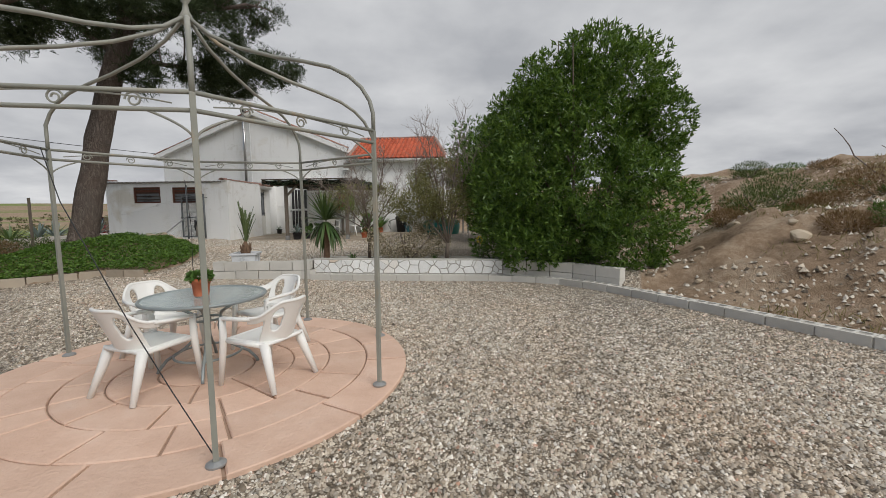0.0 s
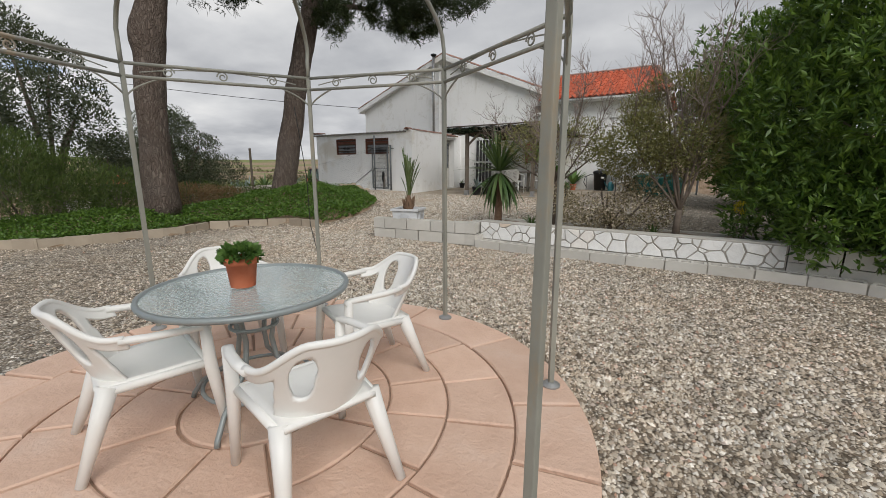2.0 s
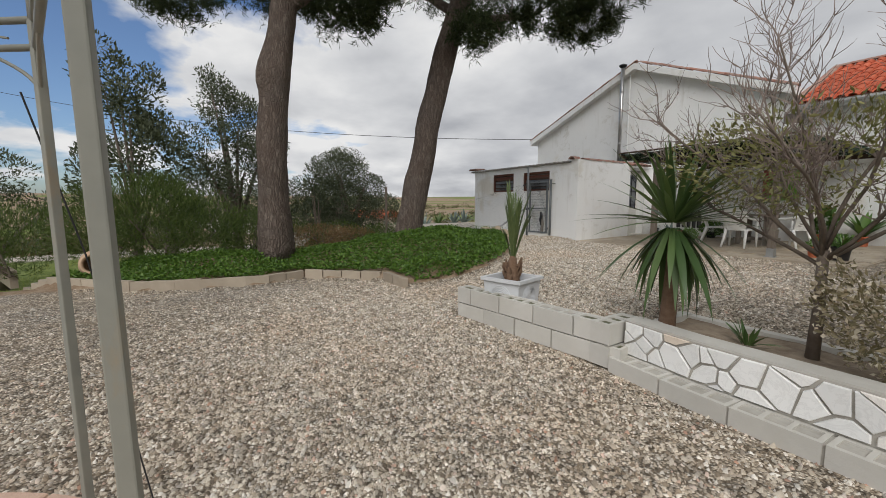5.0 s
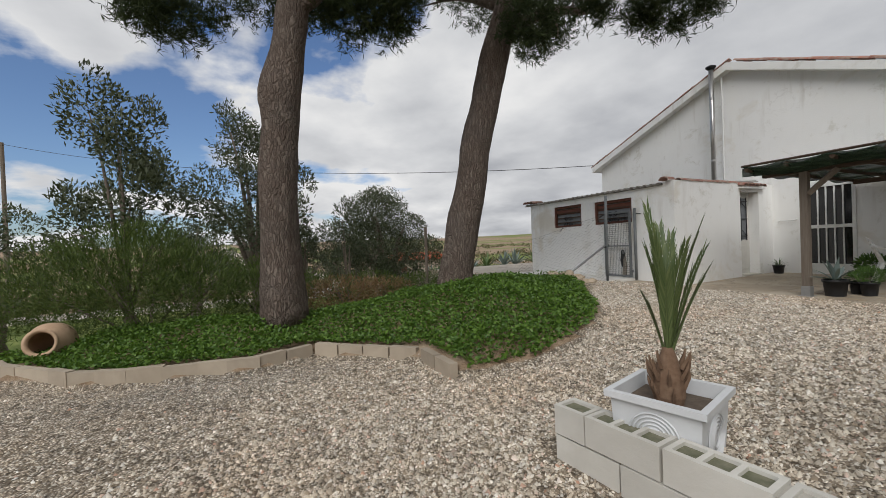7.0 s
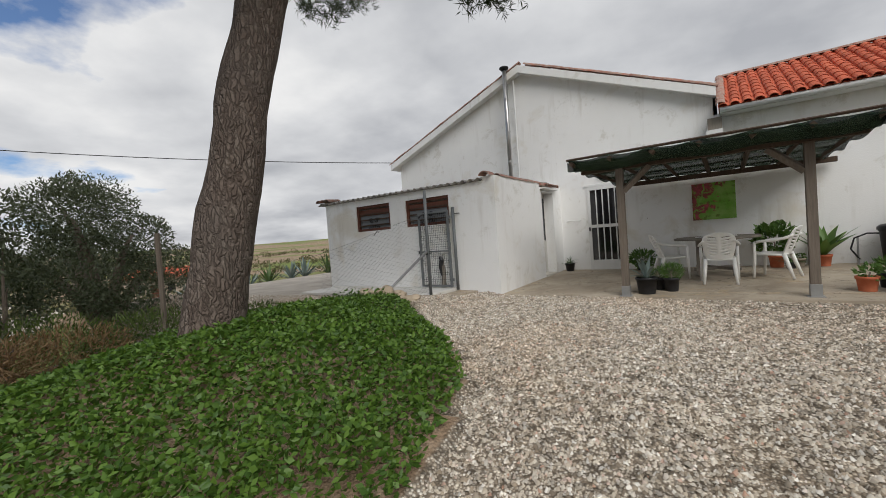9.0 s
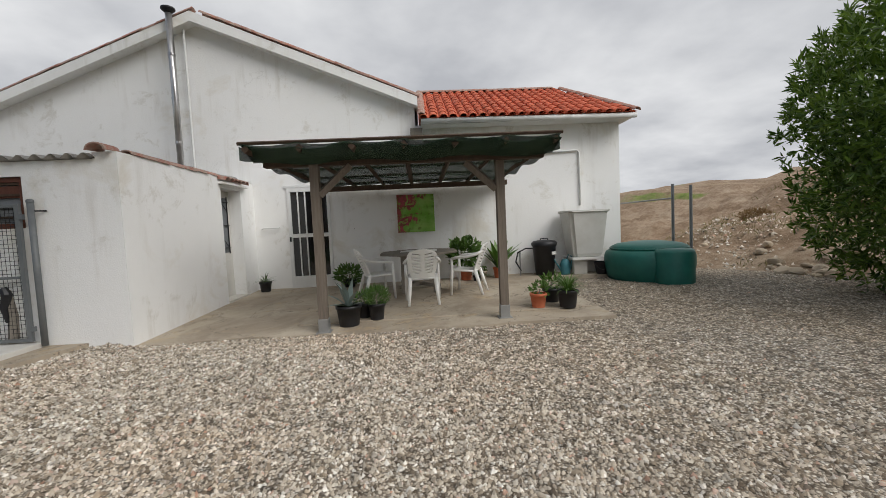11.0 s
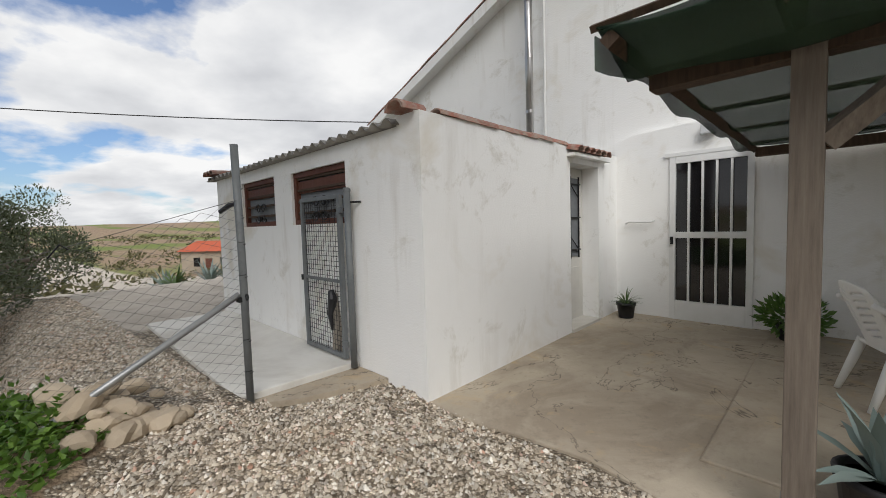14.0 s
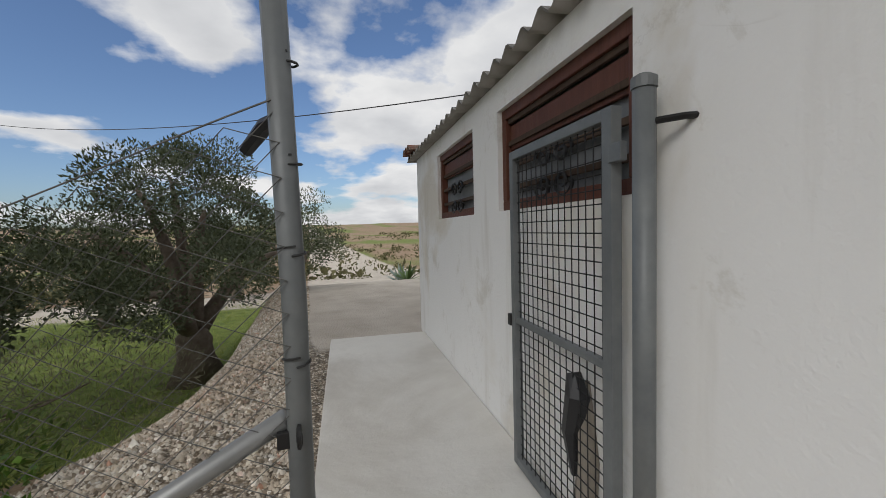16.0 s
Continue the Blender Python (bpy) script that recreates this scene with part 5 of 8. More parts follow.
def high_chair(m):
    """White resin armchair with a tall herringbone-slotted back; it faces +y."""
    ch = thing("patio_chair", m, "white resin patio armchair with a tall herringbone-slotted back", "chair", "chairs round the patio table")
    part("seat", panel(lambda s, t: (s * (0.20 + 0.03 * t), -0.20 + 0.43 * t, 0.41 + 0.02 * t - 0.02 * (1 - s * s) * math.sin(math.pi * t)), 10, 10, 0.02), WHITE_PLASTIC, ch, smooth=True)

    def back(s, t):
        w = 0.175 + 0.06 * math.sin(min(t * 1.15, 1) * math.pi * 0.6)
        if t > 0.8:
            w *= math.sqrt(max(0.05, 1 - ((t - 0.8) / 0.215) ** 2 * 0.55))
        return (w * s, -0.20 - 0.17 * t + 0.05 * s * s, 0.42 + 0.46 * t - 0.035 * s * s * t)

    def hole(s, t):
        if not (0.10 < abs(s) < 0.72 and 0.16 < t < 0.90):
            return False
        return ((t - 0.14 * (abs(s) - 0.1)) * 9.0) % 1.0 < 0.34

    part("backrest", panel(back, 36, 54, 0.018, hole), WHITE_PLASTIC, ch, smooth=True)
    for sx in (-1, 1):
        top = [(sx * 0.215, -0.31, 0.74), (sx * 0.262, -0.22, 0.69), (sx * 0.285, -0.06, 0.655), (sx * 0.285, 0.12, 0.645), (sx * 0.27, 0.21, 0.625)]
        part("armrest", tube(top, 0.024, 8), WHITE_PLASTIC, ch, smooth=True)
        part("leg", tube([(sx * 0.272, 0.215, 0.63), (sx * 0.265, 0.22, 0.40), (sx * 0.275, 0.24, 0.0)], [0.022, 0.028, 0.02], 8), WHITE_PLASTIC, ch, smooth=True)
        part("leg", tube([(sx * 0.20, -0.17, 0.42), (sx * 0.215, -0.23, 0.22), (sx * 0.235, -0.30, 0.0)], [0.034, 0.030, 0.02], 8), WHITE_PLASTIC, ch, smooth=True)
        part("side_rail", tube([(sx * 0.21, -0.18, 0.40), (sx * 0.245, 0.21, 0.42)], 0.018, 6), WHITE_PLASTIC, ch, smooth=True)
    part("seat_apron", tube([(-0.24, 0.22, 0.42), (0.24, 0.22, 0.42)], 0.018, 6), WHITE_PLASTIC, ch, smooth=True)
    return ch


def hface(u, v, tu, tv):
    return HM @ pose(u, v, tz(u, v), 0, 0, math.degrees(math.atan2(-(tu - u), tv - v)))


pc = high_chair(hface(3.50, 1.48, 3.47, 2.5))
copy_thing(pc, hface(2.70, 2.10, 3.6, 2.45))
copy_thing(pc, hface(4.30, 2.05, 3.3, 2.4))

# ---- things along the house wall ----
art = thing("wall_picture", hpose(3.02, V_LOW - 0.03, 1.63), "square abstract print in pink and green on the wall", "picture")
part("canvas", box(0, 0, 0, 0.80, 0.028, 0.81, 0.004), ART, art)

wt_ = thing("water_tank", hpose(6.94, 3.38, 0.605), "dirty white plastic tank standing on blocks", "tank")
bm = bmesh.new()
for z, w, d in ((0.36, 0.28, 0.24), (0.42, 0.31, 0.27), (1.26, 0.40, 0.33), (1.28, 0.435, 0.36), (1.31, 0.435, 0.36)):
    for sx, sy in ((-1, -1), (1, -1), (1, 1), (-1, 1)):
        bm.verts.new((sx * w, sy * d, z))
bm.verts.ensure_lookup_table()
for k in range(4):
    for i in range(4):
        bm.faces.new((bm.verts[4 * k + i], bm.verts[4 * k + (i + 1) % 4], bm.verts[4 * k + 4 + (i + 1) % 4], bm.verts[4 * k + 4 + i]))
bm.faces.new([bm.verts[i] for i in (3, 2, 1, 0)])
bmesh.ops.bevel(bm, geom=[e for e in bm.edges if abs(e.verts[0].co.z - e.verts[1].co.z) > 0.01], offset=0.06, segments=3, affect="EDGES")
part("tank_body", bm, TANK_WHITE, wt_, smooth=False)
part("tank_lid", box(-0.42, -0.35, 1.30, 0.42, 0.35, 1.325, 0.008), TANK_WHITE, wt_)
part("base_board", box(-0.36, -0.30, 0.30, 0.36, 0.30, 0.35, 0.008), WHITE_PLASTIC, wt_)
part("support_block", box(-0.30, -0.22, 0.0, -0.02, 0.24, 0.30, 0.01), BLOCK, wt_)
part("support_block", box(0.06, 0.05, 0.0, 0.30, 0.24, 0.30, 0.01), BLOCK, wt_)

bn = thing("dustbin", hpose(6.1, 3.42, 0.602), "black plastic dustbin with a domed lid", "bin")
part("bin_body", lathe([(0.19, 0.0), (0.24, 0.60), (0.255, 0.61), (0.255, 0.64)], 24), BLACK_PLASTIC, bn, smooth=True)
part("lid", lathe([(0.27, 0.63), (0.27, 0.68), (0.22, 0.72), (0.08, 0.74), (0.0, 0.745)], 24, cap=False), BLACK_PLASTIC, bn, smooth=True)
part("lid_handle", tube([(-0.08, 0, 0.73), (-0.07, 0, 0.77), (0.07, 0, 0.77), (0.08, 0, 0.73)], 0.012, 6), BLACK_PLASTIC, bn)
part("bin_label", box(0.08, -0.262, 0.44, 0.17, -0.236, 0.50, 0.004, m=pose(0, 0, 0)), WHITE_PLASTIC, bn, "white sticker")

wc = thing("watering_can", hpose(6.50, 3.30, 0.602), "teal plastic watering can", "watering can")
part("can_body", lathe([(0.085, 0.0), (0.10, 0.02), (0.10, 0.24), (0.07, 0.30), (0.055, 0.32)], 18), TEAL_PLASTIC, wc, smooth=True)
part("spout", tube([(-0.08, 0, 0.08), (-0.2, 0, 0.26), (-0.25, 0, 0.36)], [0.022, 0.016, 0.014], 8), TEAL_PLASTIC, wc, smooth=True)
part("rose", lathe([(0.015, 0.0), (0.045, 0.05), (0.04, 0.06)], 12, centre=(-0.25, 0, 0.34)), BLACK_PLASTIC, wc)
part("can_handle", tube([(0.03, 0, 0.31), (0.08, 0, 0.42), (0.14, 0, 0.36), (0.12, 0, 0.12), (0.095, 0, 0.08)], 0.012, 6), TEAL_PLASTIC, wc, smooth=True)

bk = thing("bucket", hpose(7.20, 3.12, 0.602), "black rubber bucket with a wire handle", "bucket")
part("bucket_body", lathe([(0.10, 0.0), (0.15, 0.24), (0.158, 0.25), (0.14, 0.25), (0.095, 0.03)], 20, cap=False), BLACK_PLASTIC, bk, smooth=True)
part("bail", tube([(-0.15, -0.01, 0.22), (-0.1, -0.14, 0.12), (0.0, -0.17, 0.09), (0.1, -0.14, 0.12), (0.15, -0.01, 0.22)], 0.004, 5), WIRE, bk)

tapm = thing("garden_tap", hpose(5.60, 3.52, tz(5.6, 3.5)), "standpipe with a black hose bent over it", "tap")
part("standpipe", tube([(0, 0, 0), (0, 0, 0.52)], 0.016, 8), GALV, tapm)
part("hose", tube([(0.02, 0, 0.10), (-0.10, -0.02, 0.30), (-0.05, -0.03, 0.50), (0.12, -0.04, 0.58), (0.30, -0.03, 0.57), (0.36, 0.0, 0.5)], 0.015, 8), BLACK_PLASTIC, tapm, smooth=True)

ht = thing("round_tub", hpose(8.0, 2.78, 0.55), "round padded dark green tub with a domed cover", "tub")
part("tub_body", lathe([(0.72, -0.08), (0.78, 0.05), (0.82, 0.25), (0.82, 0.42), (0.78, 0.52), (0.70, 0.56)], 56), GREEN_PLASTIC, ht, smooth=True)
part("cover", lathe([(0.70, 0.56), (0.69, 0.61), (0.58, 0.66), (0.30, 0.70), (0.0, 0.705)], 56, cap=False), GREEN_PLASTIC, ht, smooth=True)
part("cover_seam", tube([(0.70 * math.cos(t), 0.70 * math.sin(t), 0.575) for t in np.linspace(0, 2 * math.pi, 56, endpoint=False)], 0.018, 6, closed=True), GREEN_PLASTIC, ht, smooth=True)
hp_ = thing("green_barrel", hpose(8.02, 1.98, 0.53), "dark green cylindrical drum beside the tub", "drum")
part("drum_body", lathe([(0.31, -0.06), (0.325, 0.04), (0.325, 0.55), (0.30, 0.60), (0.1, 0.615), (0.0, 0.617)], 36, cap=False), GREEN_PLASTIC, hp_, smooth=True)

for u, v, h in ((8.95, 3.45, 1.6), (9.18, 3.2, 1.55)):
    x, y = (HM @ Vector((u, v, 0))).xy
    fp = thing("fence_post", pose(x, y, hz(x, y) - 0.1), "grey steel fence post on the bank", "post", "fence posts on the bank")
    part("post_tube", tube([(0, 0, 0), (0, 0, h + 0.35)], 0.03, 8), GREY_PAINT, fp)
x0, y0 = (HM @ Vector((8.03, 4.5, 0))).xy
x1, y1 = (HM @ Vector((8.95, 3.45, 0))).xy
rl = thing("fence_rail", pose(x0, y0, 2.05), "thin steel rail from the house corner to the post", "rail")
part("rail_tube", tube([(0, 0, 0), (x1 - x0, y1 - y0, 0.05)], 0.018, 6), GALV, rl)

# ---- pots ----
def potted(name, m, r, h, pot_mat, label, plant, taper=0.78):
    """A pot with soil; plant(parent, height) adds what grows in it."""
    e = thing(name, m, label, "potted plant")
    part("pot", pot_body(r, h, taper=taper), pot_mat, e, smooth=True)
    part("soil", lathe([(0.01, h - 0.035), (r * 0.93, h - 0.035)], 18), SOIL, e)
    plant(e, h)
    return e


def plant_blades(n, length, width, droop, mat, seed, low=15, high=85):
    def f(e, h):
        v, q = blades(n, length, width, droop, random.Random(seed), low, high, 0.02, h - 0.03)
        mass("leaves", v, q, mat, e)
    return f


def plant_bush(n, blob, ll, lw, mat, seed, lift=0.4, stem=True):
    def f(e, h):
        r_ = np.random.RandomState(seed)
        c, rad = blob
        p, d = inside_blobs(n, [((c[0], c[1], c[2] + h), rad)], r_, 0.3)
        v, q = leaf_mesh(p, d + np.array([0, 0, lift]), ll, lw, rng=r_)
        mass("foliage", v, q, mat, e)
        if stem:
            part("stem", tube([(0, 0, h - 0.04), (c[0], c[1], c[2] + h)], 0.01, 5), TWIG, e)
    return f


def at_h(u, v):
    return hpose(u, v, tz(u, v) + 0.001)


potted("potted_agave", at_h(2.50, 0.40), 0.165, 0.27, BLACK_PLASTIC, "blue-grey agave in a black pot by the pergola post", plant_blades(15, 0.42, 0.075, 0.55, AGAVE, 3, 20, 85))
potted("potted_plant", at_h(2.66, 0.72), 0.10, 0.20, BLACK_PLASTIC, "small green plant in a black pot", plant_bush(160, ((0, 0, 0.07), (0.12, 0.12, 0.09)), 0.05, 0.025, POTLEAF, 4))
potted("potted_grass", at_h(2.85, 0.58), 0.115, 0.22, BLACK_PLASTIC, "bushy green herb in a black pot", plant_bush(900, ((0, 0, 0.09), (0.17, 0.17, 0.13)), 0.07, 0.008, POTLEAF, 5, 0.9))
potted("potted_plant", at_h(5.13, 0.62), 0.115, 0.20, TERRACOTTA, "leafy plant in a terracotta pot at the terrace edge", plant_bush(80, ((0.03, 0, 0.05), (0.12, 0.11, 0.09)), 0.075, 0.04, POTLEAF, 6))
potted("potted_plant", at_h(5.42, 0.92), 0.13, 0.20, BLACK_PLASTIC, "dark leafy plant in a black pot", plant_bush(150, ((0, 0, 0.09), (0.15, 0.14, 0.12)), 0.08, 0.038, POTLEAF, 7))
potted("potted_spider_plant", at_h(5.52, 0.52), 0.14, 0.24, BLACK_PLASTIC, "spiky spider plant in a black pot", plant_blades(75, 0.34, 0.018, 1.2, POTLEAF, 8, 25, 88))
potted("potted_spiky_plant", at_h(0.24, 3.52), 0.12, 0.21, BLACK_PLASTIC, "thin-leaved plant in a black pot by the door", plant_blades(45, 0.24, 0.014, 0.9, YUCCA, 9, 20, 88))
potted("potted_bush", at_h(1.98, 3.45), 0.13, 0.16, BLACK_PLASTIC, "rounded green succulent bush against the wall", plant_bush(650, ((0, -0.02, 0.10), (0.30, 0.24, 0.20)), 0.075, 0.04, POTLEAF, 10))
potted("potted_bush", at_h(4.42, 3.42), 0.13, 0.24, TERRACOTTA, "tall round-leaved plant in a terracotta pot", plant_bush(320, ((-0.03, 0, 0.34), (0.30, 0.2, 0.30)), 0.13, 0.10, POTLEAF, 12))
potted("potted_plant", at_h(4.78, 3.50), 0.09, 0.16, SANDBLOCK, "small succulent in a stone pot", plant_bush(80, ((0, 0, 0.03), (0.08, 0.08, 0.05)), 0.05, 0.03, POTLEAF, 13))
potted("potted_cactus", at_h(5.12, 3.45), 0.12, 0.22, TERRACOTTA, "broad-leaved plant in a terracotta pot by the wall", plant_blades(18, 0.68, 0.17, 0.5, POTLEAF, 14, 40, 86))
potted("potted_plant", at_h(4.62, 3.2), 0.09, 0.12, BLACK_PLASTIC, "drooping strap-leaved plant in a dark pot", plant_blades(26, 0.30, 0.03, 1.1, YUCCA, 15, 20, 80))


# ---- kerbs and low walls ----
def along(line):
    """Lengths along a polyline, and a function from length to place and heading."""
    P = [Vector((x, y)) for x, y in line]
    L = [0.0]
    for a, b in zip(P, P[1:]):
        L.append(L[-1] + (b - a).length)

    def at(s):
        s = min(max(s, 0.0), L[-1])
        for i in range(len(P) - 1):
            if s <= L[i + 1] + 1e-9:
                d = (P[i + 1] - P[i]).normalized()
                return P[i] + d * (s - L[i]), d
        return P[-1], (P[-1] - P[-2]).normalized()

    return L[-1], at


def block_mesh(name, L, D, H, mat, cells=3, hollow=True):
    """A hollow concrete block, open cells showing as shallow recesses on its top."""
    bm = bmesh.new()
    xs, ys = [0.0], [0.0, 0.035, D - 0.035, D]
    w = (L - 0.03 * (cells + 1)) / cells
    for c in range(cells):
        xs += [0.03 + c * (w + 0.03), (c + 1) * (w + 0.03)]
    xs.append(L)
    g = [[bm.verts.new((x, y, H)) for y in ys] for x in xs]
    for i in range(len(xs) - 1):
        for j in range(3):
            q = (g[i][j], g[i + 1][j], g[i + 1][j + 1], g[i][j + 1])
            # cell floors take a darker olive-brown than the block
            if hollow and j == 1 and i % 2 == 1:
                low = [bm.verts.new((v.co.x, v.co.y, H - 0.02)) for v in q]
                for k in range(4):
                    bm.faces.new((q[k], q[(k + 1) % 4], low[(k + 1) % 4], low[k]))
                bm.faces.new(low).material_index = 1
            else:
                bm.faces.new(q)
    rim = [g[i][0] for i in range(len(xs))] + [g[-1][j] for j in (1, 2, 3)] + [g[i][3] for i in range(len(xs) - 2, -1, -1)] + [g[0][2], g[0][1]]
    lo = [bm.verts.new((v.co.x, v.co.y, 0)) for v in rim]
    n = len(rim)
    for k in range(n):
        bm.faces.new((rim[k], rim[(k + 1) % n], lo[(k + 1) % n], lo[k]))
    bm.faces.new(lo)
    bmesh.ops.recalc_face_normals(bm, faces=bm.faces[:])
    me = bpy.data.meshes.new(name)
    bm.to_mesh(me)
    bm.free()
    me.materials.append(mat)
    me.materials.append(CELL_FLOOR)
    return me


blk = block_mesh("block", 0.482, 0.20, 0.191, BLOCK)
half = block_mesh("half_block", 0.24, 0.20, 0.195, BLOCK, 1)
krng = random.Random(8)


def place_block(parent, mesh, p, d, z, name="block", back=0.0):
    """Set a block with its front lower edge from p along d."""
    a = math.atan2(d.y, d.x)
    jit = pose(krng.uniform(-0.004, 0.004), krng.uniform(-0.006, 0.006), krng.uniform(-0.004, 0.004), 0, 0, krng.uniform(-0.6, 0.6))
    return share(name, mesh, parent, Matrix.Translation((p.x, p.y, z)) @ Matrix.Rotation(a, 4, "Z") @ Matrix.Translation((0, back, 0)) @ jit)


# double course of blocks beside the planter
W0, W1 = Vector((-5.10, 8.885)), Vector((-2.97, 8.97))
bw = tagged(new("wall_blocks"), "low wall of two courses of grey concrete blocks", "wall", kind="structure")
d = (W1 - W0).normalized()
nrm_ = Vector((-d.y, d.x))
Ltot = (W1 - W0).length
for course, off in ((0, 0.0), (1, -0.25)):
    s = off
    z = 0.045 + 0.205 * course
    while s < Ltot - 0.05:
        L = 0.5
        if s < 0:
            place_block(bw, half, W0, d, z)
        elif s + 0.45 > Ltot:
            place_block(bw, half, W0 + d * s, d, z)
        else:
            place_block(bw, blk, W0 + d * s, d, z)
        s += L
core = prism([tuple(W0 + nrm_ * 0.03 + d * 0.03), tuple(W1 + nrm_ * 0.03 - d * 0.02), tuple(W1 + nrm_ * 0.185 - d * 0.02), tuple(W0 + nrm_ * 0.185 + d * 0.01)], "z", -0.1, 0.42)
part("mortar_core", core, MORTAR, bw)
place_block(bw, blk, Vector((-2.96, 8.95)), Vector((0.03, 1.0)).normalized(), 0.25)
place_block(bw, blk, Vector((-2.96, 8.95)), Vector((0.03, 1.0)).normalized(), 0.045)

# single kerb course along the yard
kl, kat = along(KERB)
kerb = tagged(new("kerb"), "kerb of grey hollow concrete blocks round the gravel yard", "kerb", kind="structure")
s = 0.0
while s < kl - 0.5:
    p, d = kat(s)
    q, _ = kat(s + 0.5)
    d = (q - p).normalized()
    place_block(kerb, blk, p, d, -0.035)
    s += 0.5
bmk = bmesh.new()
prev = None
for i in range(int(kl / 0.25)):
    p, d = kat(i * 0.25)
    n_ = Vector((-d.y, d.x))
    a, b = p + n_ * 0.015, p + n_ * 0.185
    ring = [bmk.verts.new((a.x, a.y, -0.15)), bmk.verts.new((b.x, b.y, -0.15)), bmk.verts.new((b.x, b.y, 0.142)), bmk.verts.new((a.x, a.y, 0.142))]
    if prev:
        for k in range(4):
            bmk.faces.new((prev[k], prev[(k + 1) % 4], ring[(k + 1) % 4], ring[k]))
    prev = ring
part("mortar_core", bmk, MORTAR, kerb)

# planter wall faced with marble offcuts
face_line = [(x - 0.0, y) for x, y in ((-2.93, 9.14), (-2.3, 9.015), (-1.15, 8.905), (0.0, 8.775), (1.1, 8.68), (1.35, 8.66))]
fl, fat = along(face_line)
marb = tagged(new("wall_planter"), "low planter wall faced with white marble offcuts", "wall", kind="structure")


def strip_wall(parent, name, line_at, length, z0, z1, depth, mat, step=0.2):
    bm = bmesh.new()
    prev = None
    n = int(length / step)
    rings = []
    for i in range(n + 1):
        p, d = line_at(length * i / n)
        nn = Vector((-d.y, d.x))
        b = p + nn * depth
        rings.append([bm.verts.new(c) for c in ((p.x, p.y, z0), (b.x, b.y, z0), (b.x, b.y, z1), (p.x, p.y, z1))])
    for r0, r1 in zip(rings, rings[1:]):
        for k in range(4):
            bm.faces.new((r0[k], r0[(k + 1) % 4], r1[(k + 1) % 4], r1[k]))
    bm.faces.new(rings[0][::-1])
    bm.faces.new(rings[-1])
    return part(name, bm, mat, parent)


strip_wall(marb, "wall_core", fat, fl, -0.05, 0.465, 0.17, MORTAR)
strip_wall(marb, "wall_cap", fat, fl, 0.466, 0.482, 0.19, BLOCK)


def clip(poly, a, b):
    """The part of a polygon that belongs to a and not to b; a third number weighs each."""
    nx_, ny_ = b[0] - a[0], b[1] - a[1]
    k_ = 0.5 + (a[2] - b[2]) / (2 * (nx_ * nx_ + ny_ * ny_))
    mx, my = a[0] + nx_ * k_, a[1] + ny_ * k_
    out = []
    for i in range(len(poly)):
        p, q = poly[i], poly[(i + 1) % len(poly)]
        fp, fq = (p[0] - mx) * nx_ + (p[1] - my) * ny_, (q[0] - mx) * nx_ + (q[1] - my) * ny_
        if fp <= 0:
            out.append(p)
        if fp * fq < 0:
            k = fp / (fp - fq)
            out.append((p[0] + k * (q[0] - p[0]), p[1] + k * (q[1] - p[1])))
    return out


mrng = random.Random(21)
seeds = []
z_lo, z_hi = 0.165, 0.462
while len(seeds) < 56:
    c = (mrng.uniform(0, fl), mrng.uniform(z_lo - 0.04, z_hi + 0.04), mrng.choice((0.0, 0.0, 0.006, 0.016)))
    if all((c[0] - o[0]) ** 2 * 0.55 + (c[1] - o[1]) ** 2 > 0.0115 for o in seeds) or mrng.random() < 0.03:
        seeds.append(c)
for i, sd_ in enumerate(seeds):
    poly = [(0.01, z_lo), (fl - 0.01, z_lo), (fl - 0.01, z_hi), (0.01, z_hi)]
    for o in seeds:
        if o is not sd_ and abs(o[0] - sd_[0]) < 1.2:
            poly = clip(poly, sd_, o)
    if len(poly) < 3:
        continue
    cx = sum(p[0] for p in poly) / len(poly)
    cz = sum(p[1] for p in poly) / len(poly)
    shr = []
    for x, z in poly:
        dd_ = math.hypot(x - cx, z - cz)
        k = max(0.2, 1 - 0.013 / max(dd_, 0.02))
        shr.append((cx + (x - cx) * k, cz + (z - cz) * k))
    bm = bmesh.new()
    layers = []
    for inset, out in ((1.0, 0.004), (1.0, -0.012), (0.95, -0.017 - mrng.uniform(0, 0.006))):
        ring = []
        for x, z in shr:
            xx, zz = cx + (x - cx) * inset, cz + (z - cz) * inset
            p, d = fat(xx)
            nn = Vector((-d.y, d.x))
            q = p + nn * out
            ring.append(bm.verts.new((q.x, q.y, zz)))
        layers.append(ring)
    m_ = len(shr)
    for A, B in zip(layers, layers[1:]):
        for k in range(m_):
            bm.faces.new((A[k], A[(k + 1) % m_], B[(k + 1) % m_], B[k]))
    bm.faces.new(layers[-1])
    part("marble_piece", bm, MARBLE, marb)

# plain block wall past the marble, under the big bush
pl_line = [(1.36, 8.66), (1.95, 8.53), (2.5, 8.25), (2.92, 7.78), (3.3, 7.28)]
pl, pat = along(pl_line)
pw = tagged(new("wall_blocks"), "low wall of grey concrete blocks under the big bush", "wall", kind="structure")
for course in range(2):
    s = 0.0
    while s < pl - 0.3:
        p, _ = pat(s)
        q, _ = pat(s + 0.5)
        place_block(pw, blk, p, (q - p).normalized(), 0.16 + 0.2 * course - 0.10)
        s += 0.5
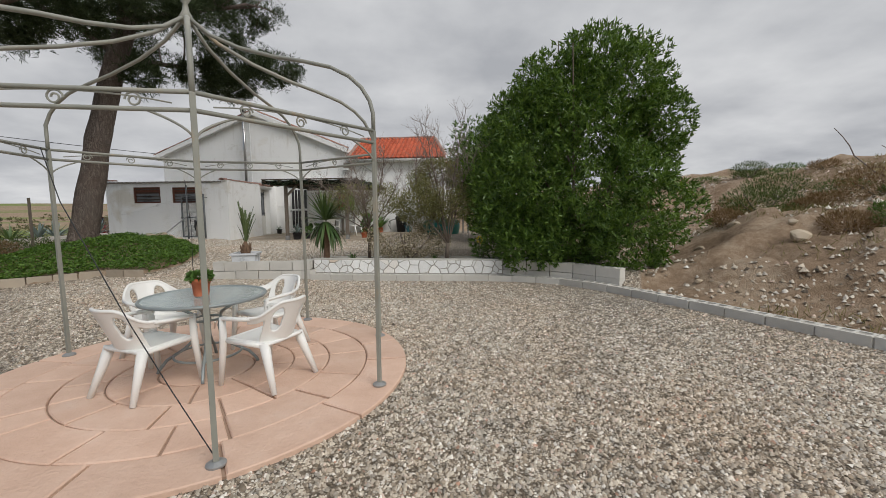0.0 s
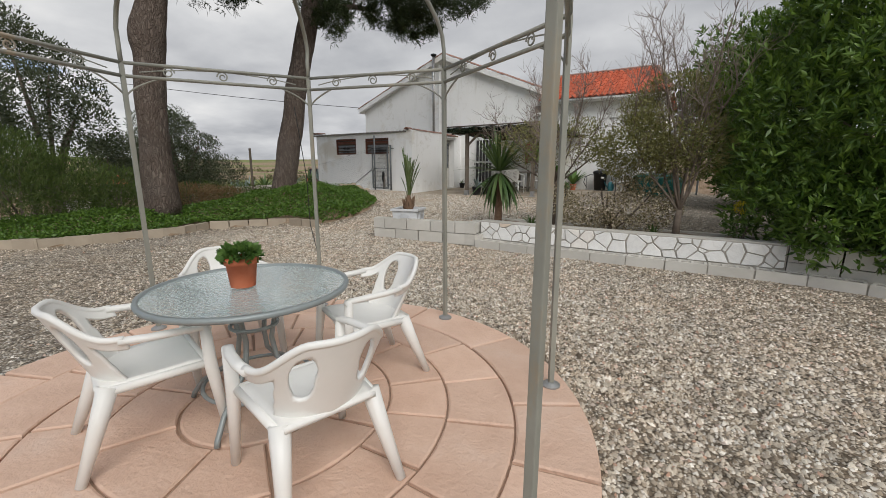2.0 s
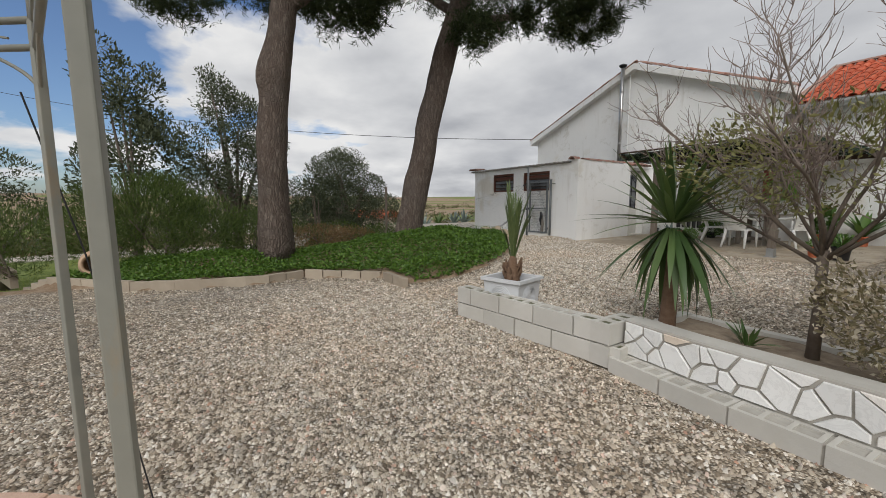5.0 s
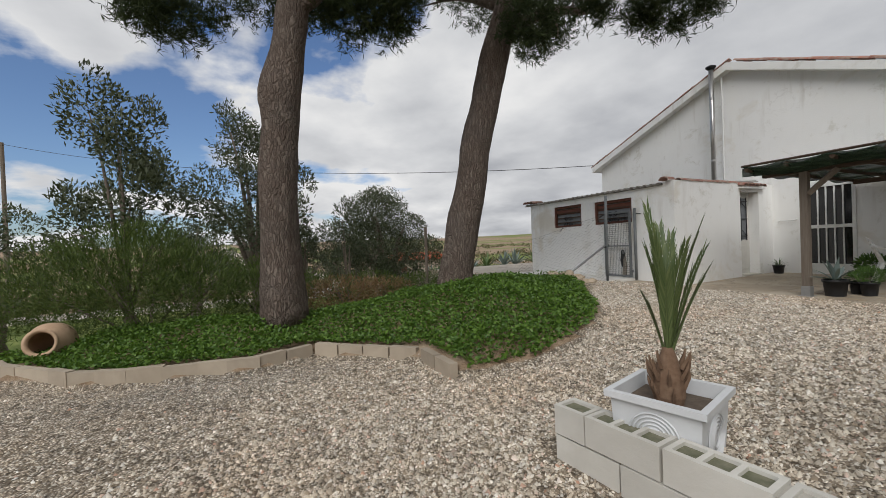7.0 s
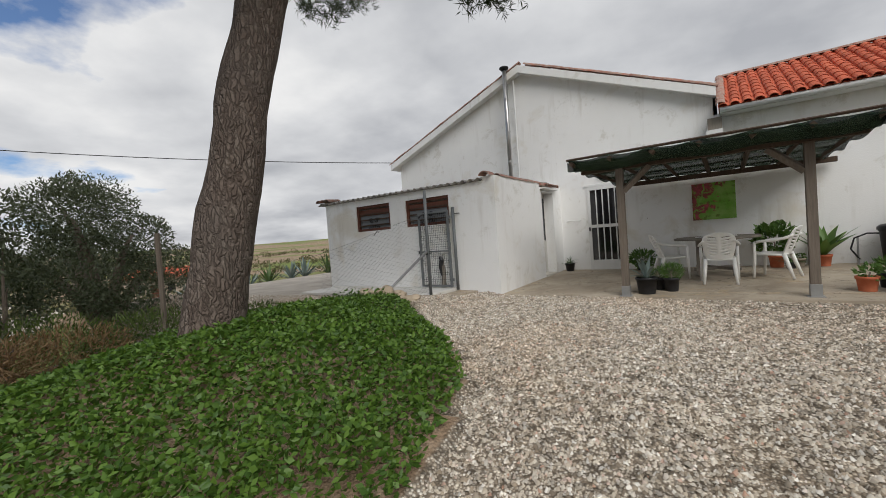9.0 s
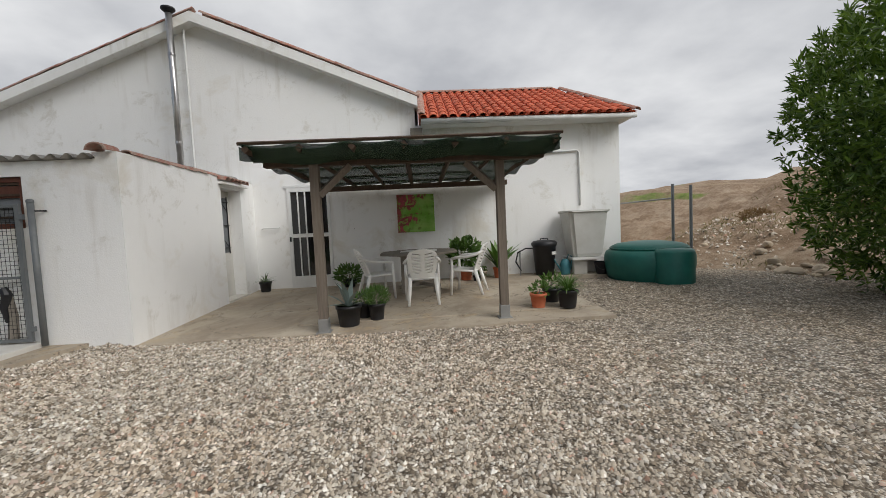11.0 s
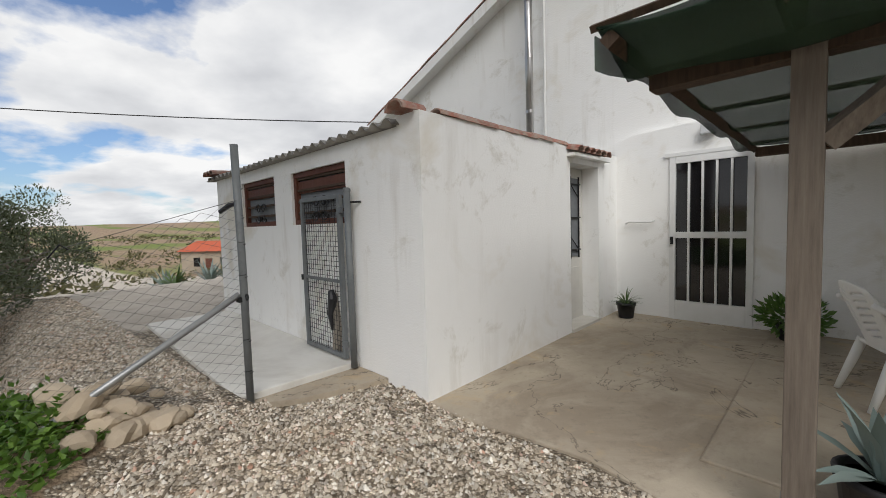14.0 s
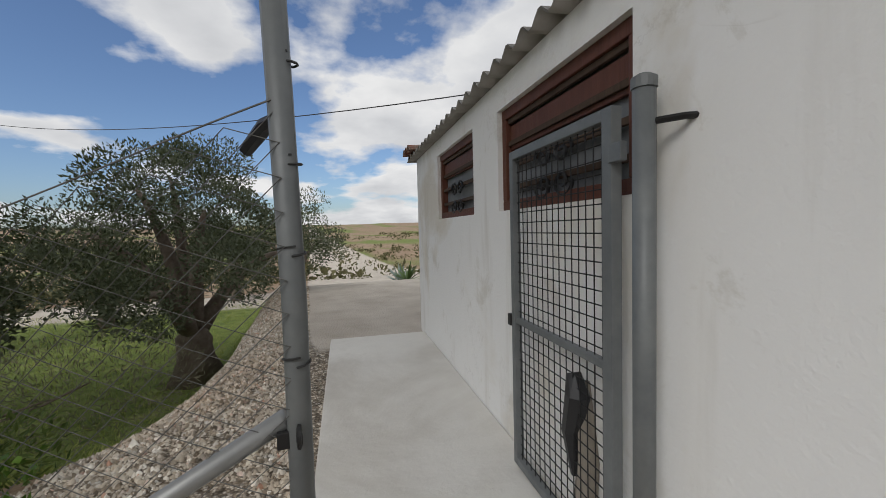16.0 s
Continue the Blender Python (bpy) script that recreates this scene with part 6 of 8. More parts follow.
# planter's back kerb and its soil
back_line = [(-2.72, 9.92), (-1.2, 9.80), (0.4, 9.62), (1.6, 9.45), (2.2, 9.3)]
bl, bat = along(back_line)
bk_ = tagged(new("kerb_planter"), "low concrete kerb at the back of the planter", "kerb", kind="structure")
strip_wall(bk_, "kerb_body", bat, bl, 0.1, 0.435, 0.09, BLOCK)
end_at = along([(-2.72, 9.15), (-2.72, 9.98)])
strip_wall(bk_, "kerb_end", end_at[1], end_at[0], 0.1, 0.45, 0.10, BLOCK)
soil_bm = bmesh.new()
rows2 = []
for i in range(24):
    f = i / 23
    a, _ = fat(f * fl)
    b, _ = bat(f * bl)
    rows2.append([soil_bm.verts.new((a.x + (b.x - a.x) * g, a.y + 0.1 + (b.y - a.y - 0.1) * g, 0.40 + 0.015 * math.sin(i * 1.9 + g * 7))) for g in (0.0, 0.25, 0.5, 0.75, 1.0)])
for a, b in zip(rows2, rows2[1:]):
    for k in range(4):
        soil_bm.faces.new((a[k], b[k], b[k + 1], a[k + 1]))
soil = link("planter_soil", soil_bm, BED_SOIL)
tagged(soil, "dry brown soil in the planter", "soil", kind="structure")

# sandy edging blocks of the planted bed
edge_line = [(-12.5, 3.35), (-10.5, 4.35), (-9.45, 5.25), (-9.05, 5.9), (-8.72, 7.3), (-9.03, 8.08), (-7.75, 9.10), (-7.68, 9.12), (-6.85, 9.08)]
edge = tagged(new("edging"), "edging of sandy concrete blocks round the planted bed", "edging", kind="structure")
eb = block_mesh("edge_block", 0.385, 0.10, 0.25, SANDBLOCK, 1, False)
for (x0, y0), (x1, y1) in zip(edge_line, edge_line[1:]):
    a, b = Vector((x0, y0)), Vector((x1, y1))
    L = (b - a).length
    n = max(1, round(L / 0.395))
    d = (b - a).normalized()
    if L < 0.2:
        continue
    for k in range(n):
        p = a + d * (k * L / n)
        place_block(edge, eb, p, d, hz(p.x + d.y * 0.2, p.y - d.x * 0.2) - 0.06 + krng.uniform(-0.012, 0.012), "edging_block")
kerb_w = tagged(new("kerb_west"), "pale low kerb at the yard's edge", "kerb", kind="structure")
strip_wall(kerb_w, "kerb_body", along([(-19.0, 1.2), (-12.6, 3.25)])[1], along([(-19.0, 1.2), (-12.6, 3.25)])[0], -0.2, 0.16, 0.12, SANDBLOCK)

# ---- shed gate, fence post, brace and chain link ----
gate = thing("wire_gate", hpose(-1.06, -0.085, 0.625), "grey steel gate with welded mesh folded against the shed", "gate")
GW, GH = 0.80, 1.60
for b in ((-GW, 0.0, -GW + 0.04, GH), (-0.05, 0.0, 0.0, GH), (-GW + 0.04, GH - 0.04, -0.05, GH), (-GW + 0.04, 0.0, -0.05, 0.04)):
    part("gate_frame", box(b[0], -0.02, b[1], b[2], 0.02, b[3], 0.004), GREY_PAINT, gate)
part("gate_rail", box(-GW + 0.04, -0.014, 0.74, -0.05, 0.014, 0.77, 0.003), GREY_PAINT, gate)
for i in range(15):
    x = -GW + 0.04 + (GW - 0.09) * (i + 0.5) / 15
    part("mesh_wire", tube([(x, 0, 0.03), (x, 0, GH - 0.03)], 0.0026, 5), BLACK_IRON, gate)
for i in range(31):
    z = 0.03 + (GH - 0.06) * (i + 0.5) / 31
    part("mesh_wire", tube([(-GW + 0.03, 0.004, z), (-0.04, 0.004, z)], 0.0026, 5), BLACK_IRON, gate)
part("latch", box(-GW - 0.03, -0.03, 0.72, -GW + 0.005, 0.0, 0.78, 0.004), BLACK_IRON, gate)
part("hinge", box(-0.01, -0.025, 0.12, 0.05, 0.0, 0.18, 0.004), GREY_PAINT, gate)
part("hinge", box(-0.01, -0.025, 1.42, 0.05, 0.0, 1.48, 0.004), GREY_PAINT, gate)
gpst = thing("gate_post", hpose(-0.94, -0.085, 0.57), "grey round steel gate post by the shed wall", "post")
part("post_tube", tube([(0, 0, 0), (0, 0, 1.68)], 0.032, 14), GREY_PAINT, gpst, smooth=True)
part("post_cap", lathe([(0.036, 1.665), (0.036, 1.695), (0.02, 1.705)], 14), GREY_PAINT, gpst)
part("wall_tie", tube([(0, 0, 1.57), (0.08, 0.06, 1.57), (0.1, 0.098, 1.57)], 0.01, 6), BLACK_IRON, gpst)
dk = thing("leaning_plank", hpose(-1.32, -0.045, 0.61), "old dark wooden plank and rag leaning behind the gate", "plank")
part("plank", tube([(0, 0.0, 0.0), (0.01, 0.015, 0.32), (-0.03, 0.02, 0.62)], [0.05, 0.045, 0.03], 6), TABLE_WOOD, dk)
part("rag", tube([(-0.02, -0.02, 0.25), (-0.04, -0.025, 0.42), (0.0, -0.02, 0.58), (-0.03, -0.02, 0.66)], [0.02, 0.04, 0.05, 0.03], 7), BLACK_PLASTIC, dk)

FPX, FPY = -9.18, 14.62
fpost = thing("fence_post", pose(FPX, FPY, 0.50), "tall grey steel fence post with a diagonal brace", "post")
part("post_tube", tube([(0, 0, 0), (0.005, 0, 1.2), (0.03, -0.02, 2.05)], 0.028, 12), GREY_PAINT, fpost, smooth=True)
part("brace_tube", tube([(-0.01, -0.03, 0.92), (-0.42, -1.85, -0.22)], 0.024, 10), GALV, fpost, "galvanised diagonal brace", True)
part("bolt_ring", tube([(0.03 + 0.022 * math.cos(t) + 0.02, 0.0, 0.90 + 0.022 * math.sin(t)) for t in np.linspace(0, 6.28, 14, endpoint=False)], 0.006, 5, closed=True), BLACK_IRON, fpost)
part("clamp", box(-0.035, -0.05, 0.86, 0.02, 0.02, 0.90, 0.004), BLACK_IRON, fpost)
for z in (0.3, 0.55, 1.05, 1.3, 1.5, 1.72):
    part("tie_wire", tube([(0.03 * math.cos(t) + 0.006 * z, 0.03 * math.sin(t), z + 0.02 * t / 6) for t in np.linspace(0, 6.6, 12)], 0.003, 4), CABLE, fpost)
part("wire_stub", tube([(0, 0, 1.62), (-0.05, -0.05, 1.6), (-0.10, -0.10, 1.55)], [0.012, 0.02, 0.016], 6), BLACK_PLASTIC, fpost)

cl = thing("chain_link_fence", pose(FPX, FPY, 0.50), "sagging rusty chain link fence tied to the post", "fence")
cd = Vector((-0.62, -1.83, 0)).normalized()
cdn = Vector((-cd.y, cd.x, 0))


def cl_at(s, f):
    """A place on the slack netting: s metres from the post, f from foot to top."""
    top = 1.62 - 0.42 * min(s, 1.4) / 1.4 - 0.25 * max(0, s - 1.4)
    g = max(-0.02 - 0.28 * s, -0.5)
    z = g + (top - g) * f
    return cd * s + cdn * (0.05 * math.sin(s * 3 + f * 2) * f - 0.08 * s * (1 - f)) + Vector((0, 0, z))


step = 0.062
V_, F_ = [], []


def add_wire(pts, r):
    for a, b in zip(pts, pts[1:]):
        d = (b - a).normalized()
        e1 = d.cross(Vector((0.3, 0.5, 0.8))).normalized() * r
        e2 = d.cross(e1).normalized() * r
        o = len(V_)
        for p in (a, b):
            V_.extend([tuple(p + e1), tuple(p - e1 * 0.5 + e2 * 0.87), tuple(p - e1 * 0.5 - e2 * 0.87)])
        for k in range(3):
            F_.append((o + k, o + (k + 1) % 3, o + 3 + (k + 1) % 3, o + 3 + k))


cols, rows3 = 34, 44
for c in range(cols):
    pts = []
    for r in range(rows3 + 1):
        off = (r % 2) * step if c % 2 == 0 else ((r + 1) % 2) * step
        pts.append(cl_at(c * step + off, r / rows3))
    add_wire(pts, 0.0013)
add_wire([cl_at(0.0 + 0.05 * k, 1.0) + Vector((0, 0, 0.02)) for k in range(46)], 0.0025)
mass("netting", V_, F_, WIRE, cl)
part("barbed_end", tube([cl_at(1.0, 1.0), cl_at(1.05, 1.0) + Vector((0.02, 0.01, 0.05)), cl_at(1.1, 1.0) + Vector((0, 0, -0.02))], 0.006, 5), BLACK_IRON, cl)

# overhead wire from the eaves to a far pole
A_, B_ = HM @ Vector((-5.85, 3.75, 4.42)), Vector((-38.5, -4.5, 8.9))
wire = thing("power_line", Matrix.Translation(A_), "black overhead cable running from the eaves", "cable")
part("cable", tube([A_.lerp(B_, k / 30) - A_ - Vector((0, 0, 0.9 * 4 * (k / 30) * (1 - k / 30))) for k in range(31)], 0.013, 5), CABLE, wire)
pole = thing("utility_pole", pose(-38.5, -4.5, hz(-38.5, -4.5)), "wooden utility pole carrying the cable", "pole")
part("pole_shaft", tube([(0, 0, -0.3), (0, 0, 9.0 - hz(-38.5, -4.5))], [0.14, 0.10], 10), POST_WOOD, pole)
sp = thing("fence_stake", pose(-11.3, 11.1, hz(-11.3, 11.1)), "thin wooden stake behind the planted bed", "post")
part("stake", tube([(0, 0, -0.1), (0.01, 0, 2.0 - hz(-11.3, 11.1))], 0.035, 7), POST_WOOD, sp)

# stones heaped at the end of the path
srng = np.random.RandomState(4)


def stone(name, x, y, z, r, seed, label, group):
    bm = bmesh.new()
    bmesh.ops.create_icosphere(bm, subdivisions=2, radius=1.0)
    rr = random.Random(seed)
    ks = [(Vector((rr.gauss(0, 1), rr.gauss(0, 1), rr.gauss(0, 1))).normalized(), rr.uniform(0.62, 0.88)) for _ in range(9)]
    for v in bm.verts:
        for n_, c in ks:
            e = v.co.dot(n_) - c
            if e > 0:
                v.co -= n_ * e * 0.9
        v.co = Vector((v.co.x * r * rr.uniform(0.97, 1.03) * 1.25, v.co.y * r, v.co.z * r * 0.72))
    ob = link(name, bm, ROCK, m=pose(x, y, z, rr.uniform(-14, 14), rr.uniform(-14, 14), rr.uniform(0, 360)))
    return tagged(ob, label, "stone", group)


for i in range(70):
    f = srng.uniform(0, 1)
    x = -9.12 - 0.85 * f + srng.uniform(-0.1, 0.1)
    y = 14.2 - 0.6 * srng.uniform(0, 1) ** 0.8 - 0.1 * f
    r = srng.uniform(0.06, 0.115) if i % 3 else srng.uniform(0.035, 0.06)
    stone("stone", x, y, hz(x, y) + r * 0.45 + (0.09 if srng.uniform() < 0.35 else 0), r, i, "tan field stone in the heap beside the path", "stones heaped by the path")


# ---- trees and shrubs ----
def limb(bm, p0, d0, length, r0, rng, segs=5, wander=0.25, lift=0.05, sides=6, r1=None):
    """A wandering tapered limb; returns its points."""
    pts, d = [Vector(p0)], Vector(d0).normalized()
    for i in range(segs):
        d = (d + Vector((rng.uniform(-1, 1), rng.uniform(-1, 1), rng.uniform(-1, 1))) * wander + Vector((0, 0, lift))).normalized()
        pts.append(pts[-1] + d * length / segs)
    end = r1 if r1 is not None else r0 * 0.35
    tube(pts, [r0 + (end - r0) * i / segs for i in range(segs + 1)], sides, bm)
    return pts, d


def twigs(bm, starts, n, length, r, rng, lift=0.15, spread=0.9, depth=1):
    tips = []
    for p, d in starts:
        for _ in range(n):
            dd = (Vector(d) + Vector((rng.uniform(-1, 1), rng.uniform(-1, 1), rng.uniform(-0.6, 1))) * spread).normalized()
            pts, e = limb(bm, p, dd, length * rng.uniform(0.6, 1.2), r, rng, 4, 0.3, lift, 3, r * 0.4)
            tips.append((pts[-1], e))
            tips.append((pts[2], e))
    if depth > 1:
        return twigs(bm, tips, max(1, n - 1), length * 0.6, r * 0.55, rng, lift, spread, depth - 1)
    return tips


def big_bush(name, base, blobs, count, label, seed, stems, leaf=(0.125, 0.034)):
    """Oleander: many stems, whorls of long leaves."""
    e = thing(name, Matrix.Translation(base), label, "bush", "big oleanders")
    rng, rr = np.random.RandomState(seed), random.Random(seed)
    b0 = Vector(base)
    for k in range(stems):
        c, r = blobs[k % len(blobs)]
        goal = Vector(c) + Vector((rr.uniform(-0.7, 0.7) * r[0], rr.uniform(-0.7, 0.7) * r[1], rr.uniform(0.0, 0.8) * r[2])) - b0
        p0 = Vector((rr.uniform(-0.5, 0.5), rr.uniform(-0.35, 0.35), -0.1))
        mid = p0.lerp(goal, 0.5) + Vector((0, 0, 0.25))
        part("stem", tube([p0, p0.lerp(mid, 0.5), mid, goal], [0.045, 0.036, 0.026, 0.010], 6), THIN_BARK, e)
    n_w = count // 7
    p, d = inside_blobs(n_w, [(tuple(Vector(c) - b0), r) for c, r in blobs], rng, 0.55)
    bump = np.sin(p[:, 0] * 3.1 + seed) * np.cos(p[:, 1] * 2.7) * np.sin(p[:, 2] * 3.3 + 1.0)
    p = p + d * (0.22 * bump[:, None])
    keep = np.sin(p[:, 0] * 5.3 + 2 * p[:, 2]) + np.cos(p[:, 2] * 4.7 - p[:, 1] * 3.9) > -1.45
    p, d = p[keep], d[keep]
    way = unit(d * 0.7 + np.array([0, 0, 0.55]) + rng.normal(size=d.shape) * 0.35)
    P = np.repeat(p, 7, 0)
    W_ = np.repeat(way, 7, 0) * 0.75 + rng.normal(size=(len(P), 3)) * 0.55
    P = P + np.repeat(way, 7, 0) * rng.uniform(-0.07, 0.03, (len(P), 1))
    v, f = leaf_mesh(P, W_, leaf[0], leaf[1], 0.15, rng)
    mass("crown", v, f, OLEANDER, e)
    return e


big_bush("oleander", (3.3, 9.3, hz(3.3, 9.3)), [((2.75, 9.35, 2.35), (2.25, 1.55, 2.15)), ((3.55, 9.1, 3.75), (1.45, 1.2, 1.65)), ((1.75, 9.3, 1.6), (1.3, 1.15, 1.35)), ((4.15, 8.1, 1.55), (1.05, 0.9, 1.25)), ((2.1, 9.3, 3.2), (1.2, 1.1, 1.3)), ((4.5, 9.0, 2.6), (0.8, 0.9, 1.2)), ((4.2, 9.0, 4.3), (0.95, 0.9, 1.05)), ((2.6, 9.1, 4.1), (1.15, 1.0, 0.95)), ((1.85, 8.62, 0.95), (0.75, 0.45, 0.75)), ((1.75, 8.6, 1.0), (0.6, 0.42, 0.8)), ((2.6, 8.4, 0.95), (0.85, 0.45, 0.72)), ((2.7, 8.35, 1.0), (0.9, 0.45, 0.8)), ((3.7, 7.85, 0.9), (0.8, 0.5, 0.72)), ((3.3, 9.1, 4.75), (0.95, 0.8, 0.8)), ((4.75, 8.9, 3.4), (0.7, 0.7, 0.9))], 96000, "large dense dark-green oleander bush beside the kerb", 3, 16)
big_bush("oleander", (2.9, 14.9, hz(2.9, 14.9)), [((2.7, 14.55, 2.7), (2.4, 2.0, 2.3)), ((1.85, 14.3, 3.4), (1.7, 1.4, 1.5)), ((3.2, 13.4, 2.3), (1.7, 1.3, 1.9)), ((1.75, 13.9, 2.4), (1.6, 1.2, 1.5)), ((3.4, 13.8, 4.4), (1.5, 1.3, 1.2)), ((2.4, 13.6, 1.3), (1.3, 0.9, 0.9)), ((1.85, 15.3, 3.1), (0.95, 1.0, 1.6)), ((1.9, 15.2, 1.6), (0.85, 0.9, 1.0))], 66000, "large dark-green oleander bush at the terrace's edge", 5, 12, (0.14, 0.036))


def pine(name, curve, radius, limbs, clumps, label, seed, knot=None):
    base = Vector(curve[0])
    e = thing(name, Matrix.Translation(base), label, "tree", "umbrella pines")
    rr, rng = random.Random(seed), np.random.RandomState(seed)
    pts = [Vector(p) - base for p in curve]
    rad = [radius * k for k in (1.25, 1.02, 0.96, 0.92, 0.88, 0.82, 0.76, 0.68, 0.55)][:len(pts)]
    fine, fr = [], []
    for i in range(len(pts) - 1):
        for k in range(5):
            fine.append(pts[i].lerp(pts[i + 1], k / 5))
            fr.append(rad[i] + (rad[i + 1] - rad[i]) * k / 5)
    fine.append(pts[-1])
    fr.append(rad[-1])
    bm = tube(fine, fr, 22)
    for v in bm.verts:
        q = Vector((v.co.x * 2.6, v.co.y * 2.6, v.co.z * 0.9))
        ax = min(fine, key=lambda p: abs(p.z - v.co.z))
        out = Vector((v.co.x - ax.x, v.co.y - ax.y, 0))
        v.co += out * (0.16 * noise.noise(q + Vector((seed, 0, 0))) + 0.08 * noise.noise(q * 3))
        if knot:
            kd = (v.co - Vector(knot)).length
            v.co += out.normalized() * 0.16 * math.exp(-(kd / 0.4) ** 2)
    part("trunk", bm, BARK, e, smooth=True)
    for i, (h, az, L, up) in enumerate(limbs):
        p = min(fine, key=lambda q: abs(q.z + base.z - h))
        bm = bmesh.new()
        d = Vector((math.cos(az), math.sin(az), up))
        q, dd = limb(bm, p, d, L, radius * 0.42, rr, 7, 0.16, 0.03, 8)
        for w in q[3:]:
            limb(bm, w, dd + Vector((rr.uniform(-1, 1), rr.uniform(-1, 1), 0.2)), L * 0.4, radius * 0.13, rr, 4, 0.25, 0.05, 5)
        part("limb", bm, BARK, e, smooth=True)
    # needles sit in tufts, tufts in clumps
    P, W_ = [], []
    for c, r, n in clumps:
        c = np.array(c) - np.array(base)
        sub = c + unit(rng.normal(size=(n // 14 + 1, 3))) * np.array(r) * rng.uniform(0.3, 1.0, (n // 14 + 1, 1)) ** 0.5
        tuft = np.repeat(sub, 14, 0) + rng.normal(size=(len(sub) * 14, 3)) * 0.10
        P.append(tuft)
        W_.append(unit(rng.normal(size=tuft.shape) + np.array([0, 0, 0.5])))
    P, W_ = np.concatenate(P), np.concatenate(W_)
    Pn, Wn = np.repeat(P, 5, 0), np.repeat(W_, 5, 0) + rng.normal(size=(len(P) * 5, 3)) * 0.55
    v, f = leaf_mesh(Pn, Wn, 0.17, 0.016, 0.1, rng)
    mass("crown", v, f, PINE, e)
    return e


def clump_ring(centre, z, spread, n, rng, rad=(0.9, 0.9, 0.5), cnt=560):
    out = []
    for i in range(n):
        a, r = rng.uniform(0, 2 * math.pi), spread * math.sqrt(rng.uniform(0.02, 1))
        k = rng.uniform(0.7, 1.3)
        out.append(((centre[0] + r * math.cos(a), centre[1] + r * math.sin(a), z + rng.uniform(-0.5, 0.9) + 0.12 * r), (rad[0] * k, rad[1] * k, rad[2] * k), int(cnt * k)))
    return out


prng = random.Random(31)
pine("pine_tree", [(-9.76, 10.82, 0.35), (-9.66, 10.98, 1.4), (-9.55, 11.18, 2.6), (-9.44, 11.4, 3.8), (-9.33, 11.68, 5.0), (-9.22, 12.0, 6.1), (-9.12, 12.35, 7.2), (-9.0, 12.7, 8.2)], 0.31,
     [(5.6, 1.2, 3.2, 0.35), (6.0, 3.4, 2.8, 0.5), (6.6, 5.4, 3.4, 0.3), (7.2, 0.3, 3.4, 0.3), (7.0, 2.4, 3.0, 0.5)],
     clump_ring((-9.2, 12.6), 8.2, 3.8, 22, prng) + [((-5.6, 14.0, 6.3), (1.0, 0.8, 0.5), 1300), ((-6.6, 13.5, 6.4), (1.2, 0.9, 0.55), 1500), ((-7.7, 13.6, 6.0), (1.0, 0.9, 0.55), 1300), ((-6.9, 12.2, 7.0), (1.2, 1.0, 0.6), 1200), ((-10.6, 14.2, 7.2), (1.2, 1.0, 0.5), 1100), ((-11.4, 14.9, 7.1), (0.8, 0.8, 0.4), 700), ((-8.0, 11.6, 7.2), (1.0, 0.9, 0.5), 900), ((-9.8, 12.6, 7.3), (0.9, 0.9, 0.4), 700), ((-8.44, 11.9, 5.45), (0.55, 0.55, 0.4), 650), ((-7.44, 14.66, 5.95), (1.0, 0.8, 0.4), 1100)],
     "tall leaning pine with furrowed bark in the planted bed", 7)
pine("pine_tree", [(-10.34, 7.87, 0.35), (-10.30, 7.84, 1.4), (-10.24, 7.84, 2.6), (-10.2, 7.88, 3.4), (-10.12, 8.0, 4.4), (-10.03, 8.14, 5.5), (-9.92, 8.4, 6.6), (-9.8, 8.7, 7.6)], 0.315,
     [(5.6, 0.8, 3.0, 0.45), (6.1, 4.4, 3.2, 0.4), (6.6, 2.6, 2.8, 0.5), (7.0, 5.9, 3.4, 0.3)],
     clump_ring((-9.9, 8.6), 8.0, 3.6, 20, prng) + [((-8.9, 9.9, 6.2), (1.1, 0.9, 0.5), 1200), ((-10.1, 9.6, 6.1), (1.1, 1.0, 0.5), 1300), ((-11.6, 6.4, 6.0), (1.0, 0.9, 0.5), 1000), ((-7.6, 9.6, 6.9), (1.2, 1.0, 0.6), 1200), ((-11.2, 8.2, 6.4), (1.0, 1.0, 0.5), 1000), ((-8.2, 8.0, 7.3), (1.1, 1.0, 0.6), 1000), ((-10.9, 9.6, 7.0), (1.0, 1.0, 0.45), 800), ((-9.88, 9.37, 5.75), (0.95, 0.9, 0.42), 1200), ((-11.71, 6.16, 5.9), (0.7, 0.7, 0.4), 700)],
     "tall straight pine with furrowed bark in the planted bed", 9, knot=(0.05, -0.3, 3.9))


